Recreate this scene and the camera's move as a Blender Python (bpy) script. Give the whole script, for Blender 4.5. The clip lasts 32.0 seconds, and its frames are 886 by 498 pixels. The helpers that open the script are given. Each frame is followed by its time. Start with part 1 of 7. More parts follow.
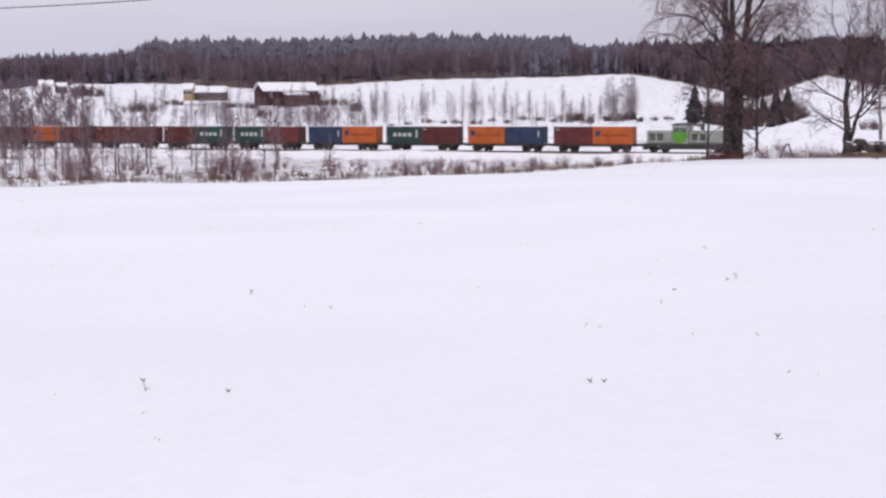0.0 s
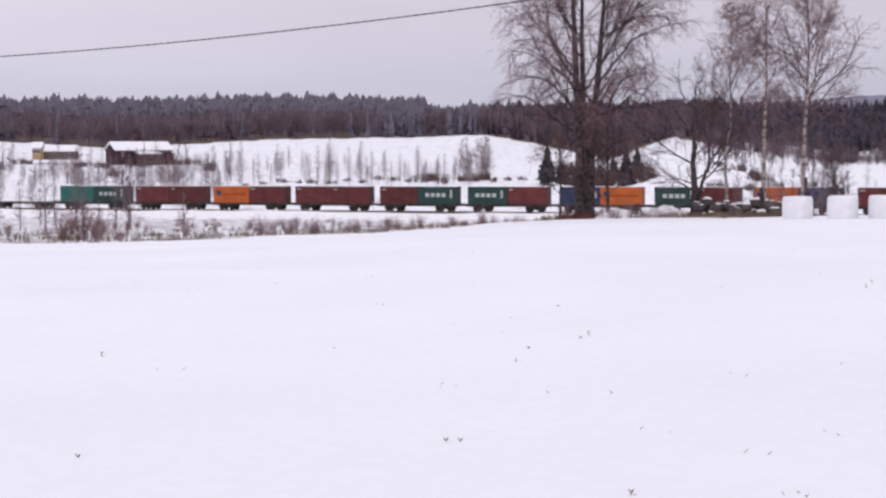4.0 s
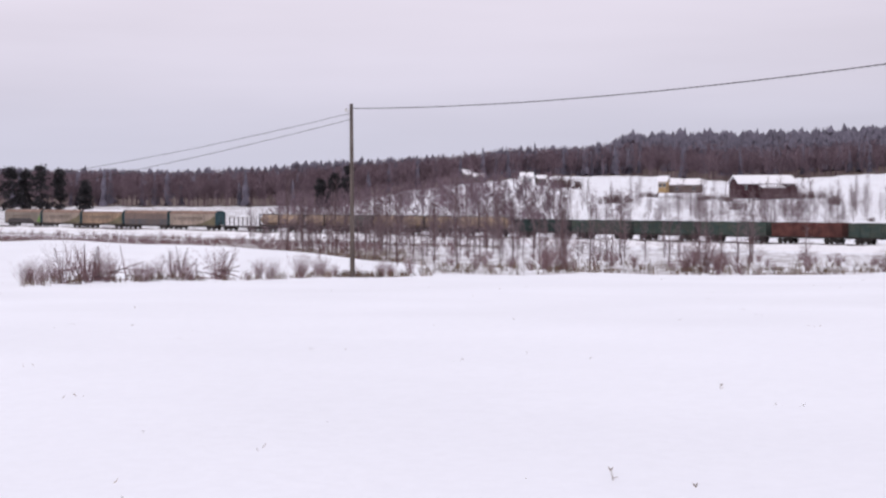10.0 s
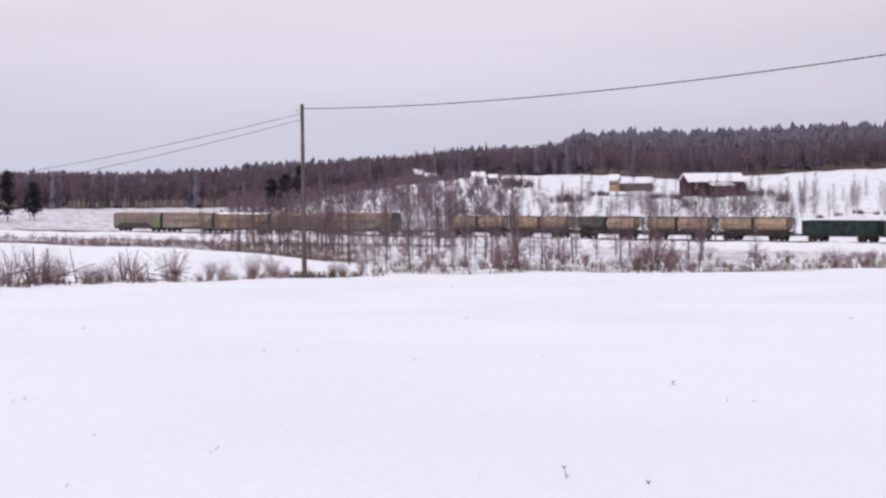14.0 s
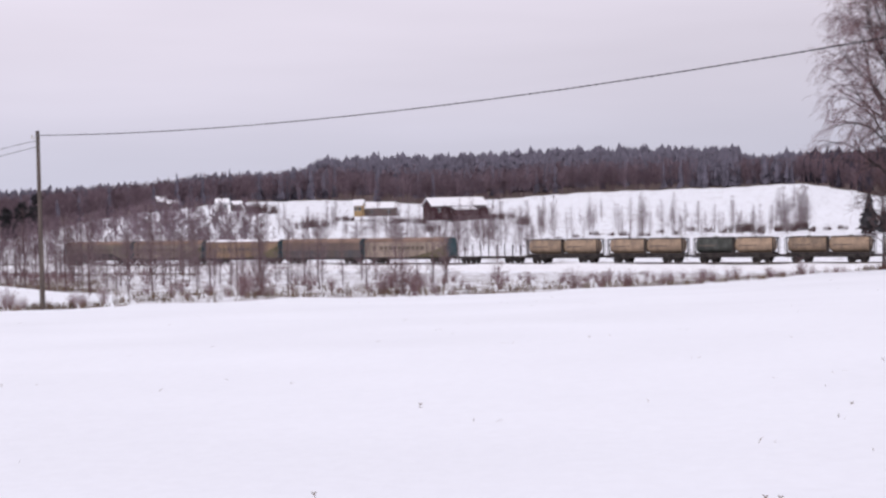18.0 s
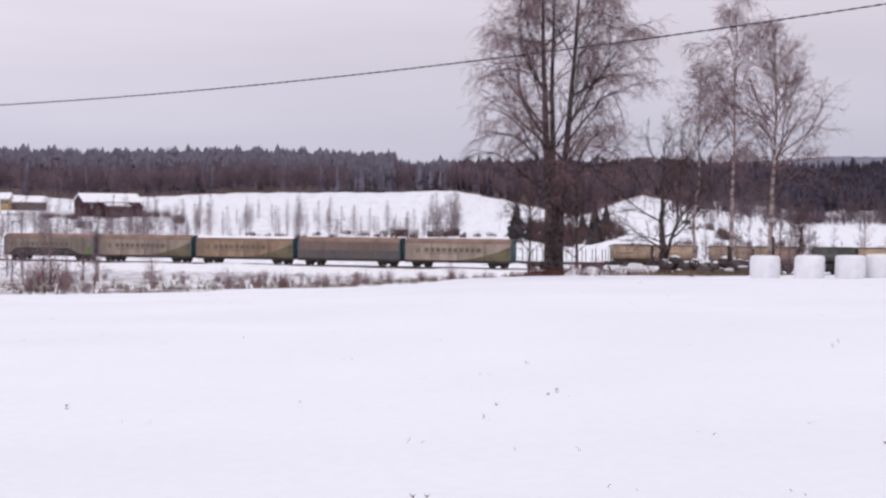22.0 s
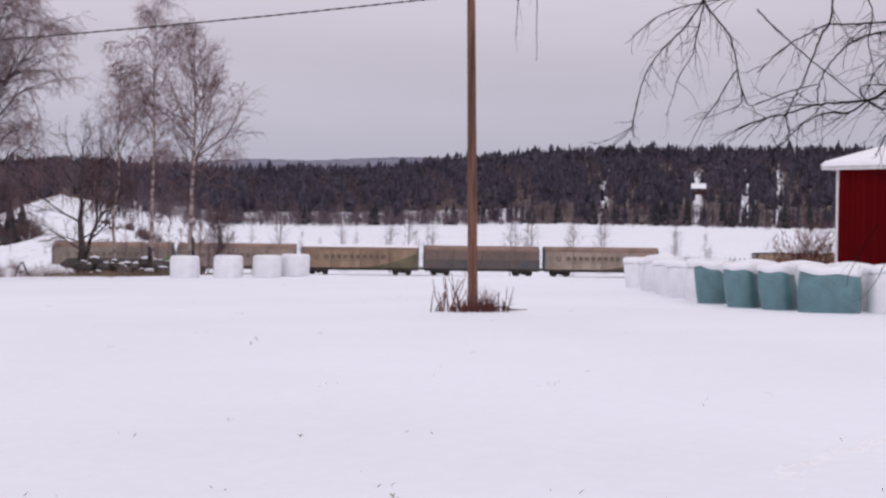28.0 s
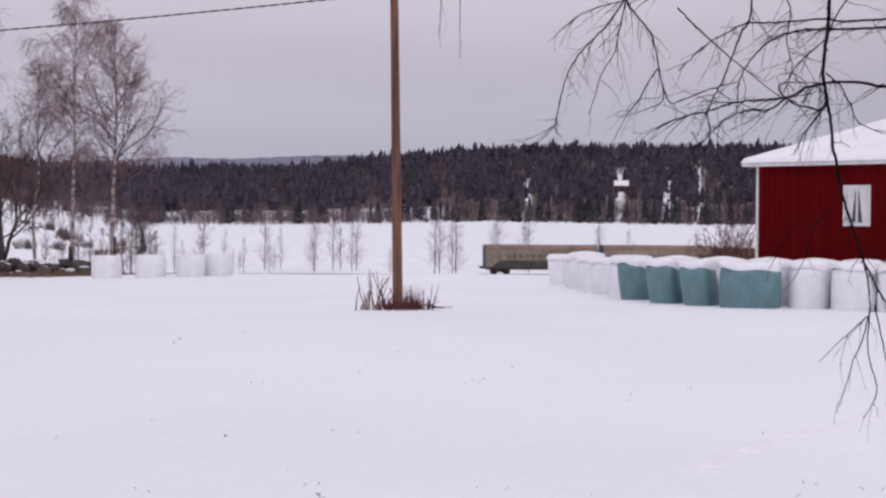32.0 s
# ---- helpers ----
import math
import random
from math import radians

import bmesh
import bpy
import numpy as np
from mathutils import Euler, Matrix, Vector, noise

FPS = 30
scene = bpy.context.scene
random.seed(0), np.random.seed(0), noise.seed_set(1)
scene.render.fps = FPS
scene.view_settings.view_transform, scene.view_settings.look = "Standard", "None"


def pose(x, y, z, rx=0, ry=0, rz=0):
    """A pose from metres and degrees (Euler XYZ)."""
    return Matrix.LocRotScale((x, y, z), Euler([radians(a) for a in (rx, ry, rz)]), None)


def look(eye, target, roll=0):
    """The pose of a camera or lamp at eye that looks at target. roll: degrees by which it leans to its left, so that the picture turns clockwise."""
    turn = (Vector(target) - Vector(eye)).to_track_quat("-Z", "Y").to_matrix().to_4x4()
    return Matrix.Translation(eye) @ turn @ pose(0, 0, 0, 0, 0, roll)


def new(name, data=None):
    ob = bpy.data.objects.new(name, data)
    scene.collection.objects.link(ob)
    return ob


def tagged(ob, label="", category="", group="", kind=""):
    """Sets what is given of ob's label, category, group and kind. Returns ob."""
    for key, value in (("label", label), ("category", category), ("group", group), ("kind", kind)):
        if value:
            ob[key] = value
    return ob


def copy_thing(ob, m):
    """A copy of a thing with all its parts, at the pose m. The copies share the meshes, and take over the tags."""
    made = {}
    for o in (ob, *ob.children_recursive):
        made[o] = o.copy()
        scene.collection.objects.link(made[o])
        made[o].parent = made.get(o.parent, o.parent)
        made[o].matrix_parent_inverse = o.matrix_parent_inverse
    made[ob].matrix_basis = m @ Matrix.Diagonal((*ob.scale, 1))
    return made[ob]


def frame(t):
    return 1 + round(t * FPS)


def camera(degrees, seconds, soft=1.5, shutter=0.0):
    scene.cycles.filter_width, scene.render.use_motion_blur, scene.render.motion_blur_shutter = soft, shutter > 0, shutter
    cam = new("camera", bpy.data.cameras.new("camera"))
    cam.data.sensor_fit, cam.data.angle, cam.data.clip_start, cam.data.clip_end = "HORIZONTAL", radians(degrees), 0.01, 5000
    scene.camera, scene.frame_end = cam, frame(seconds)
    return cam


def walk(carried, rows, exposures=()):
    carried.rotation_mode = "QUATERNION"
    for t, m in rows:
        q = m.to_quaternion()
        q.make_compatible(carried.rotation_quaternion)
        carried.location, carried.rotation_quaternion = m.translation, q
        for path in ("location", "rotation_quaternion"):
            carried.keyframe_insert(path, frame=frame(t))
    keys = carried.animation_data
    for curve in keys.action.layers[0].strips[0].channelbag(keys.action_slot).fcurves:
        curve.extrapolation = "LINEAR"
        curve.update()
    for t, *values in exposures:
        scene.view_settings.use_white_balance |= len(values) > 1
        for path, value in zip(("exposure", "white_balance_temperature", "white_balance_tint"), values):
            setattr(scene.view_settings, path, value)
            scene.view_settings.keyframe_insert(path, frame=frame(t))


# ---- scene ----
EYE = 10.0
FOV = 33.08
cam = camera(FOV, 32.0, soft=2.5, shutter=0.3)


def aim(az, pitch, roll):
    """Pose of the camera from its bearing (0 is +y, positive to +x), pitch and roll in degrees."""
    a, p = radians(az), radians(pitch)
    way = Vector((math.sin(a) * math.cos(p), math.cos(a) * math.cos(p), math.sin(p)))
    eye = Vector((0, 0, EYE))
    return look(eye, eye + way * 100, roll)


PATH = [
    (0, 4.849, -5.865, -0.488),
    (0.5, 4.850, -5.708, -0.777),
    (1, 5.276, -5.902, -0.634),
    (1.5, 5.563, -5.667, -0.816),
    (2, 6.353, -5.345, -0.700),
    (2.5, 9.704, -4.671, -0.496),
    (4.5, 10.972, -3.549, -0.058),
    (5, 14.649, -3.802, 0.549),
    (5.5, 17.114, -3.122, 0.674),
    (6, 22.790, -3.657, 1.080),
    (6.5, 27.002, -3.714, 1.017),
    (7, 12.199, -2.249, 0.104),
    (7.5, -0.292, -2.301, 0.006),
    (8, -6.906, -2.428, 0.447),
    (8.5, -9.269, -2.618, 0.316),
    (9, -10.814, -2.645, 0.148),
    (9.5, -12.199, -2.513, -0.171),
    (10, -13.137, -2.218, -0.245),
    (10.5, -12.839, -2.178, -0.566),
    (11, -11.923, -2.102, -0.652),
    (11.5, -11.206, -2.088, -0.723),
    (12, -10.911, -1.897, -0.940),
    (12.5, -11.599, -1.963, -0.783),
    (13, -12.035, -2.065, -0.906),
    (13.5, -11.676, -2.097, -0.825),
    (15.5, -10.203, -2.804, 0.236),
    (16, -9.212, -2.404, 0.121),
    (16.5, -8.651, -2.515, -0.064),
    (17, -7.492, -1.979, -0.570),
    (17.5, -4.696, -1.460, 0.296),
    (18, -1.540, -1.422, -1.321),
    (18.5, 0.162, -1.758, -0.195),
    (19, -0.000, -1.693, 0.160),
    (19.5, 1.636, -2.448, 0.794),
    (20, 2.243, -2.520, 0.533),
    (20.5, 4.648, -1.956, 0.318),
    (21, 7.112, -1.615, 0.346),
    (21.5, 9.331, -1.639, 0.311),
    (22, 11.614, -1.481, 0.385),
    (22.5, 13.010, -1.514, 0.138),
    (23, 13.920, -1.746, 0.078),
    (23.5, 14.285, -2.112, 0.174),
    (24, 14.552, -2.354, -0.089),
    (24.5, 16.197, -1.879, -0.105),
    (25, 17.870, -2.023, 0.148),
    (25.5, 20.504, -1.780, 0.464),
    (26, 22.819, -1.708, 0.476),
    (26.5, 26.721, -1.802, 0.862),
    (28.5, 34.518, -1.259, 0.595),
    (29, 35.126, -1.398, 0.595),
    (29.5, 35.427, -1.134, 0.494),
    (30, 35.800, -1.269, 0.512),
    (30.5, 36.069, -1.352, 0.402),
    (31, 36.314, -1.312, 0.338),
    (31.5, 36.635, -1.310, 0.379),
    (32, 36.509, -1.303, 0.450),
]
walk(cam, [(t, aim(a, p, r)) for t, a, p, r in PATH],
     exposures=[(0, 0.07, 6500, 10), (20, 0.07, 6500, 10), (26, 0.04, 6500, 11), (29, -0.17, 6480, 12), (32, -0.18, 6480, 12)])

# ---------------------------------------------------------------- light
world = bpy.data.worlds.new("overcast_sky")
scene.world = world
world.use_nodes = True
wn, wl = world.node_tree.nodes, world.node_tree.links
wn.clear()
w_out = wn.new("ShaderNodeOutputWorld")
w_bg = wn.new("ShaderNodeBackground")
w_sky = wn.new("ShaderNodeTexSky")
w_sky.sky_type, w_sky.sun_disc = "NISHITA", False
w_sky.sun_elevation, w_sky.sun_rotation = radians(14), radians(200)
w_grey = wn.new("ShaderNodeHueSaturation")
w_grey.inputs["Saturation"].default_value = 0.15
w_grey.inputs["Value"].default_value = 0.006
w_co = wn.new("ShaderNodeTexCoord")
w_sep = wn.new("ShaderNodeSeparateXYZ")
w_ramp = wn.new("ShaderNodeValToRGB")
w_ramp.color_ramp.interpolation = "B_SPLINE"
els = w_ramp.color_ramp.elements
els[0].position, els[0].color = 0.0, (0.585, 0.583, 0.705, 1)
els[1].position, els[1].color = 1.0, (1.02, 0.965, 1.15, 1)
for at, col in ((0.03, (0.538, 0.533, 0.65, 1)), (0.07, (0.58, 0.553, 0.66, 1)), (0.14, (0.705, 0.648, 0.745, 1)), (0.5, (0.94, 0.89, 1.06, 1))):
    e = els.new(at)
    e.color = col
w_map = wn.new("ShaderNodeMapping")
w_map.inputs["Scale"].default_value = (1.2, 1.2, 9.0)
w_noise = wn.new("ShaderNodeTexNoise")
w_noise.inputs["Scale"].default_value = 1.4
w_noise.inputs["Detail"].default_value = 4
w_nr = wn.new("ShaderNodeMapRange")
w_nr.inputs["From Min"].default_value, w_nr.inputs["From Max"].default_value = 0.25, 0.75
w_nr.inputs["To Min"].default_value, w_nr.inputs["To Max"].default_value = 0.88, 1.11
w_mul = wn.new("ShaderNodeVectorMath")
w_mul.operation = "SCALE"
w_add = wn.new("ShaderNodeVectorMath")
w_add.operation = "ADD"
wl.new(w_co.outputs["Generated"], w_sep.inputs[0])
wl.new(w_sep.outputs["Z"], w_ramp.inputs[0])
wl.new(w_co.outputs["Generated"], w_map.inputs[0])
wl.new(w_map.outputs[0], w_noise.inputs["Vector"])
wl.new(w_noise.outputs["Fac"], w_nr.inputs["Value"])
# the overcast is heavier towards one side
w_side = wn.new("ShaderNodeMapRange")
w_side.inputs["From Min"].default_value, w_side.inputs["From Max"].default_value = -0.45, 0.45
w_side.inputs["To Min"].default_value, w_side.inputs["To Max"].default_value = 1.05, 0.86
w_heavy = wn.new("ShaderNodeVectorMath")
w_heavy.operation = "SCALE"
wl.new(w_sep.outputs["X"], w_side.inputs["Value"])
wl.new(w_ramp.outputs[0], w_heavy.inputs[0])
wl.new(w_side.outputs[0], w_heavy.inputs["Scale"])
wl.new(w_heavy.outputs[0], w_mul.inputs[0])
wl.new(w_nr.outputs[0], w_mul.inputs["Scale"])
wl.new(w_sky.outputs[0], w_grey.inputs["Color"])
wl.new(w_mul.outputs[0], w_add.inputs[0])
wl.new(w_grey.outputs[0], w_add.inputs[1])
wl.new(w_add.outputs[0], w_bg.inputs["Color"])
w_bg.inputs["Strength"].default_value = 1.0
wl.new(w_bg.outputs[0], w_out.inputs[0])

sun = new("sun", bpy.data.lights.new("sun", "SUN"))
sun.data.energy, sun.data.angle, sun.data.color = 0.5, radians(25), (1.0, 0.97, 0.95)
sun.matrix_world = look((0, 0, 0), (math.sin(radians(20)), math.cos(radians(20)), -0.9))


# ---------------------------------------------------------------- materials
def mat(name, col, rough=0.8, var=0.12, scale=3.0, metal=0.0, bump=0.0, fine=40.0, col2=None, island=0.0, obrand=0.0, spec=0.3, mask=None, stretch=(1, 1, 1)):
    """A procedural surface: base colour varied at two scales, with bump and per-piece variation."""
    m = bpy.data.materials.new(name)
    m.use_nodes = True
    n, l = m.node_tree.nodes, m.node_tree.links
    b = n["Principled BSDF"]
    b.inputs["Roughness"].default_value = rough
    b.inputs["Metallic"].default_value = metal
    b.inputs["Specular IOR Level"].default_value = spec
    co = n.new("ShaderNodeTexCoord")
    mp = n.new("ShaderNodeMapping")
    mp.inputs["Scale"].default_value = stretch
    l.new(co.outputs["Object"], mp.inputs[0])
    n1 = n.new("ShaderNodeTexNoise")
    n1.inputs["Scale"].default_value, n1.inputs["Detail"].default_value = scale, 5
    n2 = n.new("ShaderNodeTexNoise")
    n2.inputs["Scale"].default_value, n2.inputs["Detail"].default_value = fine, 3
    l.new(mp.outputs[0], n1.inputs["Vector"])
    l.new(mp.outputs[0], n2.inputs["Vector"])
    mix = n.new("ShaderNodeMix")
    mix.data_type = "RGBA"
    mix.inputs["A"].default_value = (*col, 1)
    c2 = col2 or tuple(c * (1 - 2.2 * var) for c in col)
    mix.inputs["B"].default_value = (*c2, 1)
    ramp = n.new("ShaderNodeMapRange")
    ramp.inputs["From Min"].default_value, ramp.inputs["From Max"].default_value = 0.35, 0.68
    l.new(n1.outputs["Fac"], ramp.inputs["Value"])
    l.new(ramp.outputs[0], mix.inputs["Factor"])
    val = n.new("ShaderNodeMapRange")
    val.inputs["From Min"].default_value, val.inputs["From Max"].default_value = 0.3, 0.7
    val.inputs["To Min"].default_value, val.inputs["To Max"].default_value = 1 - var * 0.6, 1 + var * 0.6
    l.new(n2.outputs["Fac"], val.inputs["Value"])
    sc = n.new("ShaderNodeVectorMath")
    sc.operation = "SCALE"
    l.new(mix.outputs["Result"], sc.inputs[0])
    l.new(val.outputs[0], sc.inputs["Scale"])
    last = sc.outputs[0]
    for amount, node, sock in ((island, "ShaderNodeNewGeometry", "Random Per Island"), (obrand, "ShaderNodeObjectInfo", "Random")):
        if amount:
            g = n.new(node)
            r = n.new("ShaderNodeMapRange")
            r.inputs["To Min"].default_value, r.inputs["To Max"].default_value = 1 - amount, 1 + amount
            l.new(g.outputs[sock], r.inputs["Value"])
            s2 = n.new("ShaderNodeVectorMath")
            s2.operation = "SCALE"
            l.new(last, s2.inputs[0])
            l.new(r.outputs[0], s2.inputs["Scale"])
            last = s2.outputs[0]
    if mask:
        at = n.new("ShaderNodeAttribute")
        at.attribute_name = "cover"
        mm = n.new("ShaderNodeMath")
        mm.operation = "MULTIPLY_ADD"
        mm.inputs[1].default_value = 1.0
        l.new(at.outputs["Fac"], mm.inputs[0])
        nn = n.new("ShaderNodeTexNoise")
        nn.inputs["Scale"].default_value, nn.inputs["Detail"].default_value, nn.inputs["Roughness"].default_value = 0.35, 8, 0.75
        l.new(co.outputs["Object"], nn.inputs["Vector"])
        l.new(nn.outputs["Fac"], mm.inputs[2])
        mr = n.new("ShaderNodeMapRange")
        mr.inputs["From Min"].default_value, mr.inputs["From Max"].default_value = 0.93, 1.13
        l.new(mm.outputs[0], mr.inputs["Value"])
        mx = n.new("ShaderNodeMix")
        mx.data_type = "RGBA"
        mx.inputs["B"].default_value = (*mask, 1)
        l.new(mr.outputs[0], mx.inputs["Factor"])
        l.new(last, mx.inputs["A"])
        last = mx.outputs["Result"]
    l.new(last, b.inputs["Base Color"])
    if bump:
        bp = n.new("ShaderNodeBump")
        bp.inputs["Strength"].default_value, bp.inputs["Distance"].default_value = bump, 0.05
        l.new(n2.outputs["Fac"], bp.inputs["Height"])
        l.new(bp.outputs[0], b.inputs["Normal"])
    return m


M_SNOW = mat("snow", (0.835, 0.855, 0.91), 0.75, 0.025, 0.12, bump=0.35, fine=5.0, mask=(0.125, 0.088, 0.074))
M_SNOWCAP = mat("snow_cap", (0.86, 0.86, 0.90), 0.7, 0.03, 1.5, bump=0.3, fine=9.0)
# forest needles: haze is mixed into the base colour, paler and more purple
M_SPRUCE = mat("hazy_spruce_needles", (0.158, 0.145, 0.186), 0.9, 0.14, 0.2, island=0.14, fine=1.5, spec=0.05)
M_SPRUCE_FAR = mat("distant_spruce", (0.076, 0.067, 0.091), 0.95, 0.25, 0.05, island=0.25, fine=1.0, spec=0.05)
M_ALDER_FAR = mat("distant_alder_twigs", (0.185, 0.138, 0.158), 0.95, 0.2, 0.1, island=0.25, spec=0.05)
# bare woodland twigs, lightened and tinted in the base colour for haze
M_BARE_FAR = mat("hazy_bare_twigs", (0.240, 0.174, 0.203), 0.95, 0.2, 0.1, island=0.25, spec=0.05)
M_BARE_YOUNG = mat("young_birch_twigs", (0.225, 0.168, 0.182), 0.95, 0.2, 0.6, island=0.2, spec=0.05)
# pale blue stands in for the air's haze over the distant woods
M_RIDGE = mat("hazy_wooded_ridge", (0.235, 0.235, 0.30), 0.95, 0.15, 0.004, fine=0.02, spec=0.02)
M_BARK = mat("dark_bark", (0.105, 0.083, 0.083), 0.95, 0.35, 4, bump=0.6, fine=25, spec=0.1)
M_BIRCH = mat("birch_bark", (0.46, 0.37, 0.345), 0.8, 0.3, 1.9, fine=9, col2=(0.07, 0.048, 0.047), bump=0.3, spec=0.1, stretch=(1, 1, 2.5))
M_TWIG = mat("bare_twigs", (0.150, 0.098, 0.098), 0.95, 0.2, 2, spec=0.1)
M_SPRUCE_TREE = mat("dark_spruce_needles", (0.060, 0.057, 0.062), 0.9, 0.3, 0.4, island=0.4, fine=2.0, spec=0.1)
M_TWIG_NEAR = mat("near_black_twigs", (0.009, 0.006, 0.007), 0.9, 0.2, 2, spec=0.05)
M_TWIG_RED = mat("reddish_twigs", (0.250, 0.158, 0.168), 0.95, 0.2, 2, spec=0.1)
M_BRUSH = mat("reddish_dead_brush", (0.155, 0.064, 0.056), 0.95, 0.25, 2, spec=0.1)
M_GRASS = mat("dry_grass", (0.22, 0.160, 0.115), 0.95, 0.25, 0.4, island=0.4, spec=0.1)
M_POLE = mat("weathered_pole_wood", (0.215, 0.105, 0.075), 0.85, 0.3, 2.0, fine=30, bump=0.3, stretch=(4, 4, 0.3))
M_POLE_GREY = mat("grey_pole_wood", (0.155, 0.125, 0.11), 0.9, 0.25, 2.0, fine=30, bump=0.3, stretch=(4, 4, 0.3))
M_CABLE = mat("black_cable", (0.03, 0.028, 0.028), 0.6, 0.1)
M_PORCELAIN = mat("porcelain", (0.55, 0.53, 0.5), 0.25, 0.05)
M_STEEL_DARK = mat("dirty_dark_steel", (0.066, 0.055, 0.051), 0.75, 0.3, 1.5, fine=20, metal=0.2)
M_RAIL = mat("rail_steel", (0.16, 0.12, 0.10), 0.5, 0.2, 2, metal=0.7)
M_SLEEPER = mat("concrete_sleeper", (0.35, 0.33, 0.32), 0.9, 0.15, 5)
M_BALLAST = mat("snowy_ballast", (0.62, 0.60, 0.62), 0.95, 0.3, 0.8, fine=6, col2=(0.24, 0.20, 0.19), bump=0.6)
M_WHITE_WRAP = mat("white_bale_wrap", (0.80, 0.80, 0.83), 0.35, 0.05, 2.5, fine=14, bump=0.25, spec=0.5, obrand=0.03)
M_TEAL_WRAP = mat("teal_bale_wrap", (0.125, 0.24, 0.265), 0.35, 0.12, 2.5, fine=14, bump=0.25, spec=0.5, obrand=0.1)
M_RED_WALL = mat("falu_red_boards", (0.112, 0.0045, 0.0060), 0.9, 0.16, 1.2, fine=22, bump=0.2, obrand=0.10, spec=0.02, stretch=(1, 1, 0.3))
M_RED_DARK = mat("dark_red_boards", (0.078, 0.042, 0.048), 0.9, 0.2, 1.0, fine=12, spec=0.1)
M_YELLOW_WALL = mat("ochre_boards", (0.42, 0.29, 0.15), 0.9, 0.15, 1.0, fine=12)
M_WHITE_PAINT = mat("white_paint", (0.75, 0.74, 0.74), 0.6, 0.08, 3)
M_GLASS = mat("window_glass", (0.10, 0.11, 0.12), 0.06, 0.1, 2, spec=0.6)
M_STONE = mat("field_stone", (0.115, 0.095, 0.094), 0.9, 0.3, 2, fine=14, bump=0.5, obrand=0.35)


# ---------------------------------------------------------------- helpers of this scene
def mesh_ob(name, verts, faces, material, parent=None, label="", smooth=False):
    me = bpy.data.meshes.new(name)
    me.from_pydata(verts, [], faces)
    me.materials.append(material)
    if smooth:
        me.polygons.foreach_set("use_smooth", [True] * len(me.polygons))
    me.update()
    ob = new(name, me)
    if parent is not None:
        ob.parent = parent
    if label:
        tagged(ob, label)
    return ob


def part(name, bm, material, parent=None, label="", smooth=False):
    me = bpy.data.meshes.new(name)
    bmesh.ops.recalc_face_normals(bm, faces=bm.faces)
    bm.to_mesh(me)
    bm.free()
    me.materials.append(material)
    if smooth:
        me.polygons.foreach_set("use_smooth", [True] * len(me.polygons))
    ob = new(name, me)
    if parent is not None:
        ob.parent = parent
    if label:
        tagged(ob, label)
    return ob


def box(x0, y0, z0, x1, y1, z1, bevel=0.0, bm=None):
    bm = bm or bmesh.new()
    made = bmesh.ops.create_cube(bm, size=1, matrix=Matrix.LocRotScale(((x0 + x1) / 2, (y0 + y1) / 2, (z0 + z1) / 2), None, (abs(x1 - x0), abs(y1 - y0), abs(z1 - z0))))
    if bevel:
        edges = list({e for v in made["verts"] for e in v.link_edges})
        bmesh.ops.bevel(bm, geom=edges, offset=bevel, segments=2, affect="EDGES")
    return bm


def cyl(p0, p1, r0, r1=None, seg=12, bm=None):
    bm = bm or bmesh.new()
    p0, p1 = Vector(p0), Vector(p1)
    d = p1 - p0
    m = Matrix.Translation((p0 + p1) / 2) @ d.to_track_quat("Z", "Y").to_matrix().to_4x4()
    bmesh.ops.create_cone(bm, cap_ends=True, segments=seg, radius1=r0, radius2=r0 if r1 is None else r1, depth=d.length, matrix=m)
    return bm


def empty(name, loc=(0, 0, 0), rz=0.0, **tags):
    ob = new(name)
    ob.matrix_basis = pose(*loc, 0, 0, rz)
    return tagged(ob, **tags)


def polar(az, d):
    return d * math.sin(radians(az)), d * math.cos(radians(az))


def tube_mesh(segs, sides=3):
    """Vertices and faces of many open tapered sticks; rows of x0 y0 z0 x1 y1 z1 r0 r1."""
    s = np.asarray(segs, float)
    p0, p1 = s[:, :3], s[:, 3:6]
    d = p1 - p0
    d /= np.maximum(np.linalg.norm(d, axis=1, keepdims=True), 1e-9)
    ref = np.where(np.abs(d[:, 2:3]) > 0.9, np.array([[1.0, 0, 0]]), np.array([[0, 0, 1.0]]))
    u = np.cross(d, ref)
    u /= np.linalg.norm(u, axis=1, keepdims=True)
    v = np.cross(d, u)
    rings = []
    for p, r in ((p0, s[:, 6]), (p1, s[:, 7])):
        for k in range(sides):
            a = 2 * math.pi * k / sides
            rings.append(p + (u * math.cos(a) + v * math.sin(a)) * r[:, None])
    verts = np.stack(rings, 1).reshape(-1, 3)
    base = np.arange(len(s))[:, None] * 2 * sides
    faces = np.concatenate([np.stack([base[:, 0] + k, base[:, 0] + (k + 1) % sides, base[:, 0] + sides + (k + 1) % sides, base[:, 0] + sides + k], 1) for k in range(sides)])
    return verts, faces


